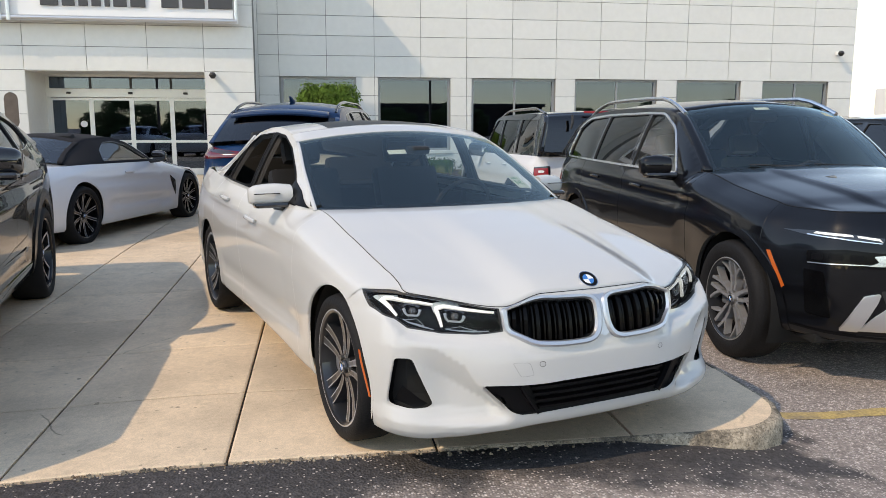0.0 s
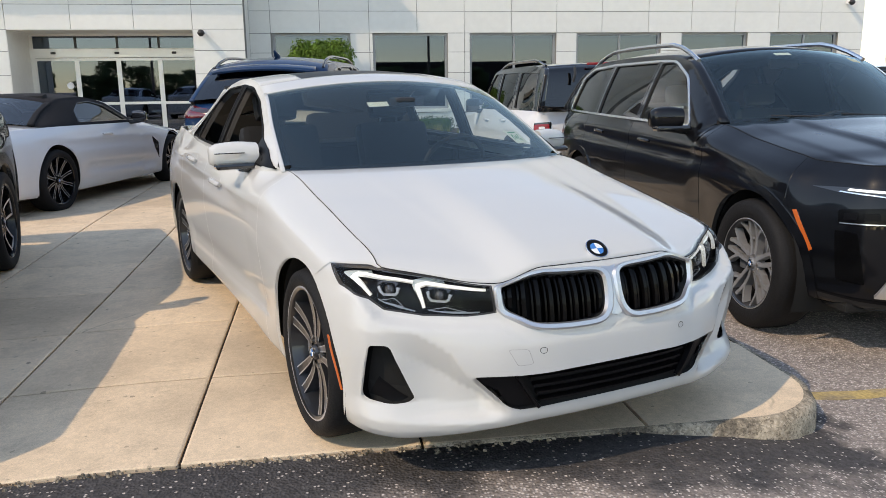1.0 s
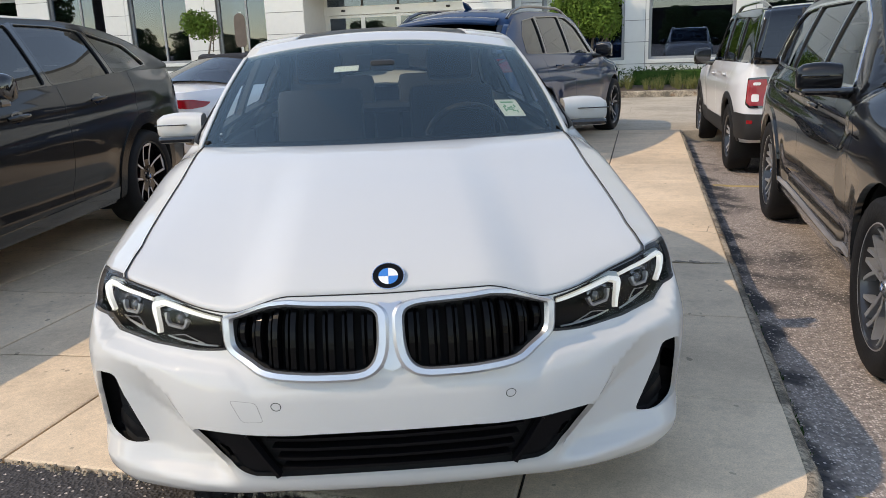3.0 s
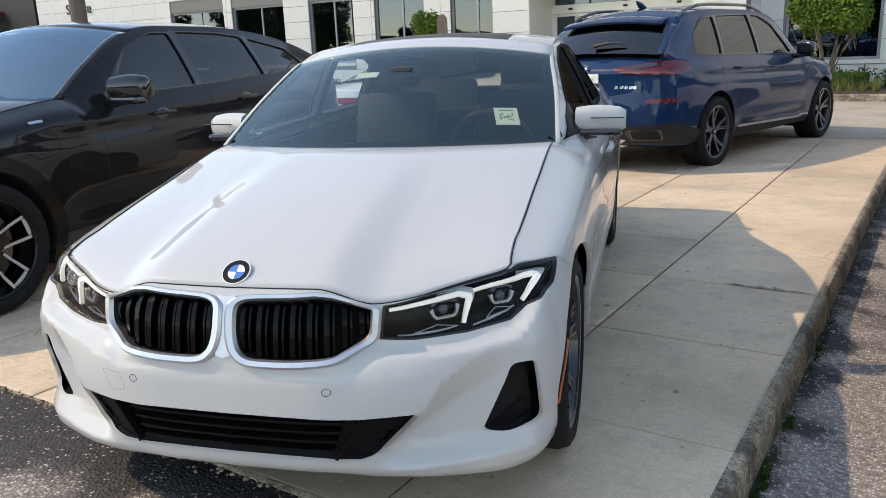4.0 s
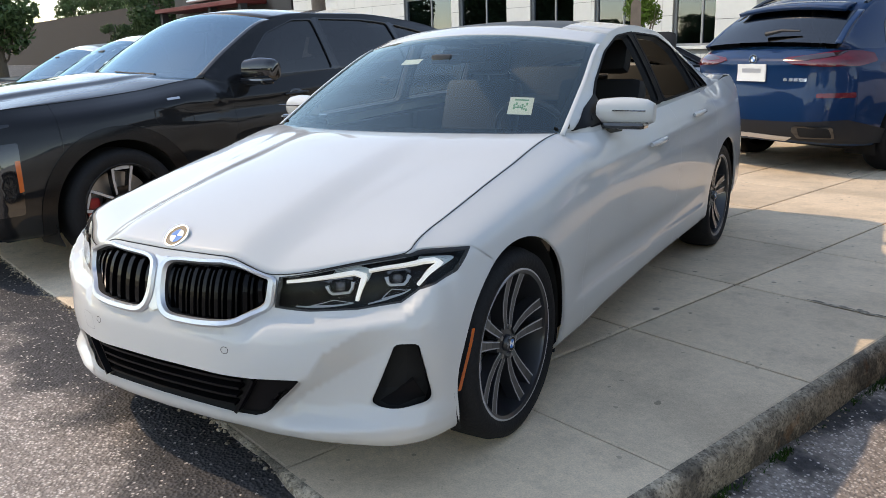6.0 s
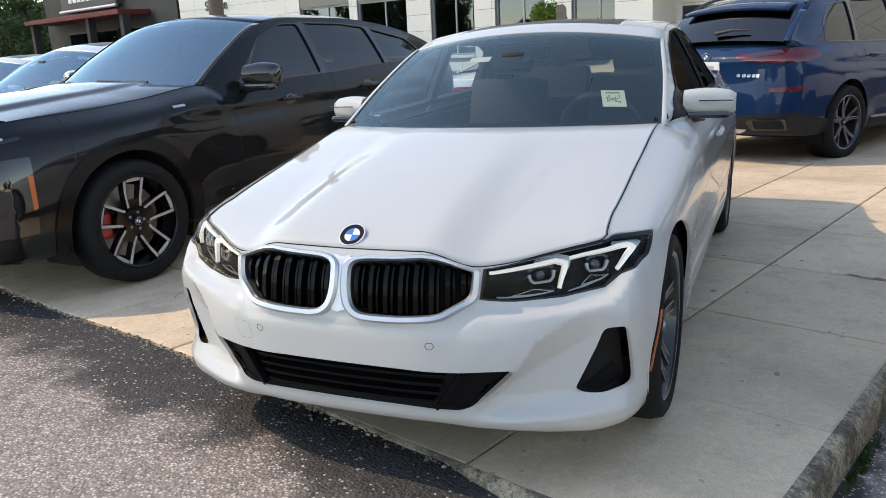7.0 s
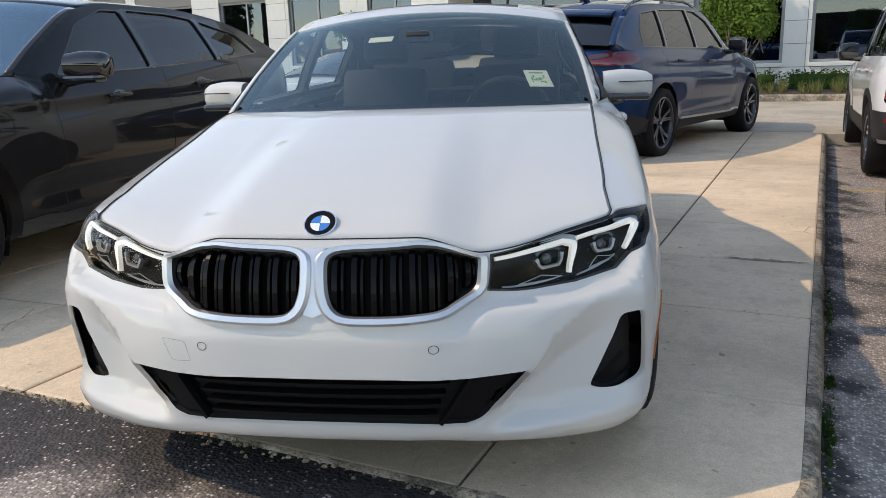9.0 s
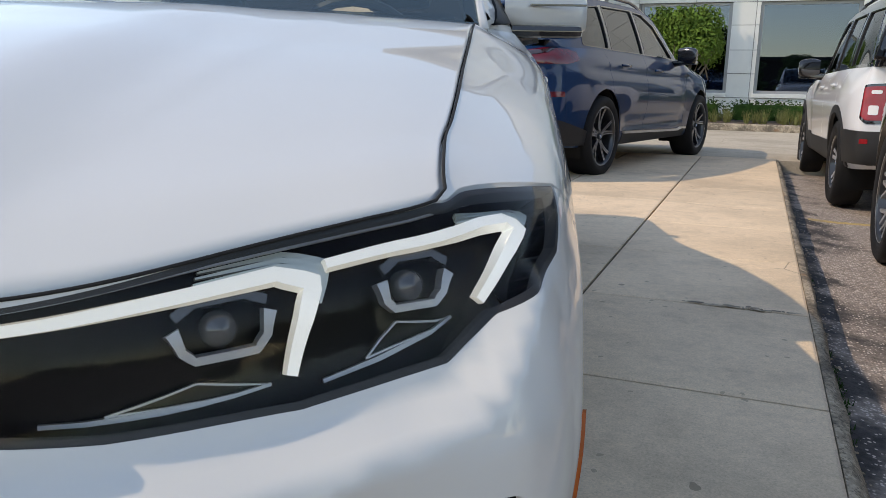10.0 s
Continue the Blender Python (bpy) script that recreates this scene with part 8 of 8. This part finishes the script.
RIM_B = {"count": 5, "paint": RIM_DARK, "bars": [(-0.12, -0.16, 0.045, 0.04), (0.12, 0.16, 0.045, 0.04)], "edges": (0,)}
BOXY = {"name": "sport_utility_vehicle", "label": "white boxy SUV with black roof and red upright tail lights", "paint": PAINT_PEARL,
        "outline": _o, "keys": _k, "wheelbase": 2.67, "wheel_r": 0.36, "arch_r": 0.42, "wheel_x": 0.80, "rim_r": 0.225, "tyre_w": 0.23, "wheel": RIM_B, "cuts": (-0.3, 0.55, 1.66, 2.42), "tail_cut": 3.30,
        "arch_trim": 0.06, "arch_paint": TRIM_BLACK,
        "rail": [(0.70, 0.76, 1.14), (0.98, 0.735, 1.44), (1.22, 0.72, 1.62), (1.6, 0.71, 1.665), (2.6, 0.705, 1.675), (3.2, 0.705, 1.66), (3.36, 0.72, 1.62), (3.49, 0.83, 1.15)],
        "tops": (0.72, 1.22, 3.30, 3.48), "sag": [(0.7, 0.12), (1.22, 0.06), (2.2, 0.01), (3.3, -0.02), (3.49, -0.02)], "crown": [(0.7, 0.01), (1.22, 0.04), (2.5, 0.045), (3.3, 0.03), (3.49, 0.01)],
        "hood_corner": (0.80, -0.6, 1.06), "deck_corner": (0.78, 3.46, 1.13), "hood_crown": 0.03, "windows": WIN_B, "rear_glass": DARK_GLASS, "roof_paint": GLOSS_BLACK, "flank_paint": GLOSS_BLACK,
        "floor": 0.45, "mirror": {"at": (0.91, 0.95, 1.10), "size": (0.20, 0.17, 0.14), "paint": GLOSS_BLACK}, "handles": [(1.42, 0.98), (2.26, 1.0)], "handle_paint": PAINT_PEARL, "cup_paint": PAINT_PEARL,
        "extras": [boxy_extras, roof_bars(1.3, 3.2, 0.92, 0.06, GLOSS_BLACK)]}
make_car(BOXY, pose(2.48, 9.42, -0.15, 0, 0, 182.6))


# further parked cars, seen in part behind the others
def plain_copy(base, **more):
    d = dict(base)
    d.update(more)
    return d


make_car(plain_copy(SEDAN, label="pale silver saloon car partly hidden behind the dark SUV", paint=PAINT_SILVER, screen_glass=SKY_GLASS, step=0.06, cup_paint=PAINT_SILVER), pose(-6.35, 0.45, -0.05, 0, 0, 8) @ Matrix.Diagonal((1.02, 1.02, 1.12, 1)))
make_car(plain_copy(SEDAN, label="pale silver saloon car in the row of parked cars", paint=PAINT_SILVER, screen_glass=SKY_GLASS, step=0.06, cup_paint=PAINT_SILVER), pose(-9.2, 0.75, -0.05, 0, 0, 8) @ Matrix.Diagonal((1.02, 1.02, 1.08, 1)))
make_car(plain_copy(GREY_SUV, label="black SUV parked beside the black split-headlight SUV", paint=PAINT_BLACK, step=0.08), pose(5.75, 2.4, -0.168, 0, 0, 0))

# ---- planting, signs and surroundings ----
def leaf_cloud(name, blobs, count, size, material, parent, seed, flat=0.0):
    """Many small bent leaves on and in a set of ellipsoid clumps."""
    rng = np.random.default_rng(seed)
    V, F = [], []
    w = np.array([b[3] * b[4] * b[5] for b in blobs]) ** 0.67
    pick = rng.choice(len(blobs), count, p=w / w.sum())
    for k in pick:
        cx, cy, cz, rx, ry, rz = blobs[k]
        d = rng.normal(size=3)
        d /= np.linalg.norm(d)
        r = rng.uniform(0.45, 1.0) ** 0.4 * rng.uniform(0.86, 1.1)
        p = np.array((cx, cy, cz)) + d * r * (rx, ry, rz)
        a = rng.normal(size=3)
        a = a - d * (a @ d) * 0.5
        a /= np.linalg.norm(a)
        b = np.cross(a, d + rng.normal(size=3) * 0.5)
        b /= np.linalg.norm(b) + 1e-9
        s = size * rng.uniform(0.6, 1.4)
        i = len(V)
        V += [p - a * s, p + b * s * 0.45 + d * s * 0.15, p + a * s, p - b * s * 0.45 + d * s * 0.15]
        F += [(i, i + 1, i + 2), (i, i + 2, i + 3)]
    return link_mesh(name, V, F, material, parent)


def shrub_tree(x, y, crown, trunks, label, seed, count=5200, size=0.055):
    t = empty("tree", Matrix.Translation((x, y, 0)), label, "tree")
    rng = random.Random(seed)
    bm = bmesh.new()
    for k in range(trunks):
        a = k * math.tau / trunks + rng.uniform(-0.3, 0.3)
        pts = [(0.06 * math.cos(a), 0.06 * math.sin(a), -0.05)]
        for q in (0.35, 0.7, 1.0):
            pts.append((math.cos(a) * crown[1] * 0.55 * q ** 1.5 + rng.uniform(-0.04, 0.04), math.sin(a) * crown[1] * 0.5 * q ** 1.5, (crown[0] + 0.15) * q))
        add_tube(bm, pts, [0.045, 0.036, 0.028, 0.016], 8)
        e = Vector(pts[-1])
        for j in range(3):
            add_tube(bm, [e - Vector((0, 0, 0.2 * j)), e + Vector((rng.uniform(-0.4, 0.4), rng.uniform(-0.4, 0.4), 0.3))], [0.014, 0.005], 5)
    part("trunk", bm, BARK, t, smooth=True)
    blobs = []
    for k in range(16):
        a, r = rng.uniform(0, math.tau), rng.uniform(0.2, 0.72) * crown[1]
        blobs.append((r * math.cos(a), r * math.sin(a), crown[0] + crown[2] * rng.uniform(0.35, 0.72), crown[1] * 0.36, crown[1] * 0.36, crown[2] * 0.36))
    leaf_cloud("crown", blobs, count, size, LEAF, t, seed)
    return t


shrub_tree(-0.55, 17.3, (1.22, 1.0, 1.2), 6, "multi-stemmed shrub tree with a clipped green crown", 3, 12000, 0.045)
shrub_tree(-10.0, 16.0, (1.55, 0.52, 0.75), 1, "small round-headed ornamental tree by the facade", 8, 1800, 0.05)


def hedge(x0, x1, y, seed):
    h = empty("hedge", Matrix.Translation((x0, y, 0)), "low clipped dark green hedge below the windows", "hedge", "hedges")
    rng = random.Random(seed)
    blobs, x = [], 0.25
    while x < x1 - x0:
        blobs.append((x, rng.uniform(-0.06, 0.06), 0.26, 0.36, 0.36, 0.28 + rng.uniform(-0.02, 0.04)))
        x += 0.34
    leaf_cloud("leaves", blobs, 420 * len(blobs), 0.035, HEDGE, h, seed)
    part("hedge_core", box_bm((0.1, -0.26, 0), (x1 - x0 - 0.1, 0.26, 0.44), 0.1), HEDGE, h)
    return h


for k, (a, b) in enumerate(((-1.9, 0.30), (0.42, 3.0), (3.2, 6.3), (6.6, 9.6), (10.0, 12.6), (12.9, 15.6))):
    hedge(a, b, 18.6, 20 + k)


def grass_tufts():
    rng = np.random.default_rng(4)
    V, F = [], []
    for _ in range(240):
        x, y = rng.uniform(-2.2, 15.8), rng.uniform(16.3, 18.0)
        h = rng.uniform(0.18, 0.42)
        for _ in range(26):
            a, r = rng.uniform(0, math.tau), rng.uniform(0.02, 0.22)
            p = np.array((x + 0.03 * math.cos(a), y + 0.03 * math.sin(a), 0.10))
            q = np.array((x + r * math.cos(a), y + r * math.sin(a), 0.10 + h * rng.uniform(0.6, 1.0)))
            s = np.array((-math.sin(a), math.cos(a), 0)) * 0.006
            i = len(V)
            V += [p - s, p + s, q]
            F.append((i, i + 1, i + 2))
    ob = link_mesh("ornamental_grass", V, F, GRASS)
    tagged(ob, "dry yellow-green ornamental grass tufts in the bed", "grass", kind="stuff")


grass_tufts()
sheet("planting_bed", -2.4, 16.2, 15.95, FRONT - 0.01, 0.10, SOIL, "dark soil planting bed along the facade", "bed", depth=0.4)
sheet("planting_bed_left", -34.0, PX0 - 0.1, 15.95, FRONT - 0.01, 0.08, SOIL, "planting bed along the facade", "bed", depth=0.4)
bm = bmesh.new()
for x0, x1 in ((-2.4, 30.0), (-34.0, PX0 - 0.1)):
    add_box(bm, (x0, 15.76, -0.3), (x1, 15.94, 0.12), 0.03)
tagged(part("bed_kerb", bm, KERB), "concrete kerb of the planting bed", "kerb", kind="structure")
for k, (a, b) in enumerate(((-11.9, -10.2), (-14.9, -12.7), (-17.8, -15.4), (-21.6, -18.6))):
    hedge(a, b, 18.6, 40 + k)
sheet("pavement_entrance", PX0 - 0.08, PX1 + 0.08, 15.76, FRONT + 0.3, 0.02, LANE, "pale concrete pavement before the entrance", "pavement")


def paddle_sign():
    s = empty("sign_post", Matrix.Translation((-5.47, 9.52, 0)), "small rounded sign seen from behind on a thin post", "sign")
    bm = bmesh.new()
    add_tube(bm, [(0, 0, -0.02), (0, 0, 1.9)], 0.022, 8)
    part("post", bm, SIGN_TUBE, s)
    out = [(0.10 * math.cos(a), 1.78 + 0.10 * math.sin(a)) for a in np.linspace(0, math.pi, 9)] + [(-0.10, 1.42), (-0.07, 1.36), (0.07, 1.36), (0.10, 1.42)]
    bm = bmesh.new()
    f = [bm.verts.new((x, -0.03, z)) for x, z in out]
    b = [bm.verts.new((x, -0.024, z)) for x, z in out]
    bm.faces.new(f)
    bm.faces.new(b[::-1])
    for i in range(len(out)):
        bm.faces.new((f[i], b[i], b[(i + 1) % len(out)], f[(i + 1) % len(out)]))
    part("board", bm, POLE, s)


paddle_sign()


def lettering(text, size, m, material, parent, name):
    """Raised letters from the built-in font as a mesh."""
    cu = bpy.data.curves.new(name, "FONT")
    cu.body, cu.size, cu.extrude = text, size, 0.02
    tmp = bpy.data.objects.new(name, cu)
    me = bpy.data.meshes.new_from_object(tmp)
    bpy.data.objects.remove(tmp)
    me.materials.clear()
    me.materials.append(material)
    ob = new(name, me)
    ob.parent = parent
    ob.matrix_local = m
    return ob


sv = empty("sign_letters", Matrix.Translation((0, 0, 0)), "dark raised letters on the white facade", "sign")
lettering("Service", 0.62, Matrix.Translation((-31.9, FRONT - 0.03, 3.50)) @ Matrix.Rotation(math.pi / 2, 4, "X"), LETTER, sv, "letters")

bm = tube_bm([(-21.0, 13.2, -0.1), (-21.0, 13.2, 9.0)], 0.24, 14)
ob = part("street_lamp", bm, POLE, None)
tagged(ob, "brown painted steel lamp column in the car park", "lamp post")


def far_dealership():
    h = empty("building", Matrix.Translation((0, 0, 0)), "dark grey neighbouring showroom with a red awning", "building")
    part("wall", box_bm((-50.5, 20.4, -0.2), (-34.6, 36, 7.0)), FACADE_DARK, h)
    part("wall", box_bm((-36.4, 19.9, -0.2), (-34.4, 20.4, 7.0)), BLACK_PLASTIC, h)
    part("awning", box_bm((-49.5, 18.6, 3.75), (-37.9, 20.4, 4.0), 0.03), RED, h)
    for x in (-49.2, -42.0, -38.2):
        part("awning_post", box_bm((x, 18.8, 0), (x + 0.35, 19.2, 3.75)), FACADE_DARK, h)
    sgn = part("sign_board", box_bm((-47.5, 20.1, 4.45), (-40.8, 20.4, 5.8), 0.02), LETTER, h)
    part("sign_tube", tube_bm([(-47.6, 20.05, 4.4), (-40.7, 20.05, 4.4)], 0.09, 10), SIGN_TUBE, sgn)
    for k in range(9):
        if k != 6:
            part("letter_bar", box_bm((-46.4 + 0.55 * k, 20.06, 4.85), (-46.0 + 0.55 * k, 20.1, 5.25)), SIGN_WHITE, sgn)
    for x in (-47.5, -44.0, -40.6):
        w = part("window", box_bm((x, 20.3, 0.5), (x + 2.6, 20.42, 3.2)), DARK_ALU, h)
        part("pane", box_bm((x + 0.1, 20.28, 0.6), (x + 2.5, 20.3, 3.1)), WINDOW, w)
    part("window", box_bm((-38.4, 20.36, 0.9), (-37.0, 20.42, 3.1)), DARK_ALU, h)


far_dealership()
ob = part("backdrop_wall", box_bm((-190, 38, -0.2), (-50, 40, 7.4)), BROWN)
tagged(ob, "long low brown brick building in the distance", "building", kind="structure")


def big_tree():
    """A broad tree: trunk, limbs and clumps of leaves."""
    t = empty("tree", Matrix.Translation((-70, 27.3, 0)), "broad green tree in the distance", "tree", "distant trees")
    rng = random.Random(9)
    bm, blobs = bmesh.new(), []
    add_tube(bm, [(0, 0, -0.2), (0.1, 0, 1.6), (0.0, 0.1, 3.4), (0.1, 0, 5.5)], [0.32, 0.26, 0.2, 0.08], 10)
    for k in range(26):
        a, z, r = rng.uniform(0, math.tau), rng.uniform(1.2, 6.4), rng.uniform(0.8, 2.5)
        e = (r * math.cos(a), r * math.sin(a), z + 0.9)
        add_tube(bm, [(0.05, 0, z * 0.6), (e[0] * 0.5, e[1] * 0.5, z * 0.85), e], [0.10, 0.06, 0.02], 6)
        blobs.append((*e, rng.uniform(0.9, 1.6), rng.uniform(0.9, 1.6), rng.uniform(0.7, 1.2)))
    part("trunk", bm, BARK, t, smooth=True)
    leaf_cloud("crown", blobs, 7500, 0.20, LEAF_FAR, t, 11)
    return t


bt = big_tree()
_rng = random.Random(17)
for x, y, s in [(-77, 25.5, 0.5), (-84, 31, 0.7), (-66, 45, 1.1), (-52, 45, 1.3), (-90, 50, 1.5), (-104, 52, 1.4), (20.5, 46, 1.0), (27, 50, 1.2), (35, 52, 1.1),
                (-118, 50, 1.25), (-127, 53, 1.5), (-137, 50, 1.35), (-146, 54, 1.6), (-156, 51, 1.5), (-167, 54, 1.7), (-178, 52, 1.6)]:
    c = copy_thing(bt, pose(x, y, 0, 0, 0, _rng.uniform(0, 360)))
    c.scale = (s, s, s * _rng.uniform(0.85, 1.1))
# the tree line across the street, behind the camera
x = -110.0
while x < 110:
    s = _rng.uniform(0.5, 0.85)
    c = copy_thing(bt, pose(x, -66 + _rng.uniform(-8, 8), -1.3, 0, 0, _rng.uniform(0, 360)))
    c.scale = (s, s, s * _rng.uniform(0.8, 1.1))
    x += _rng.uniform(3.0, 5.5)
# unseen tree rows left and right, added to darken reflections in the cars
for sx in (-1, 1):
    y = -34.0
    while y < 12:
        s = _rng.uniform(0.8, 1.4)
        c = copy_thing(bt, pose(sx * (62 + _rng.uniform(-5, 5)), y, 0, 0, 0, _rng.uniform(0, 360)))
        c.scale = (s, s, s * _rng.uniform(0.8, 1.1))
        y += _rng.uniform(5.0, 8.0)
h = empty("building", Matrix.Translation((14, -104, 0)), "low pale commercial building across the street", "building")
part("wall", box_bm((-26, -6, -0.2), (26, 6, 5.2)), BROWN, h)
part("roof", box_bm((-26.5, -6.5, 5.2), (26.5, 6.5, 5.7)), FACADE_DARK, h)
for k in range(8):
    part("window", box_bm((-23 + 6 * k, 5.98, 1.0), (-19.5 + 6 * k, 6.06, 3.6)), DARK_ALU, h)
for x in (-14.0, 9.0):
    ob = part("street_lamp", tube_bm([(x, -26, -0.1), (x, -26, 9.0), (x + 1.4, -26, 9.3)], [0.12, 0.08, 0.06], 10), POLE)
    tagged(ob, "tall brown steel car park lamp post", "lamp post", group="car park lamps")
ob = part("electric_box", box_bm((17.3, 19.0, 0.0), (18.2, 20.2, 2.62), 0.03), SIGN_WHITE)
tagged(ob, "pale upright post beside the building's corner", "post")
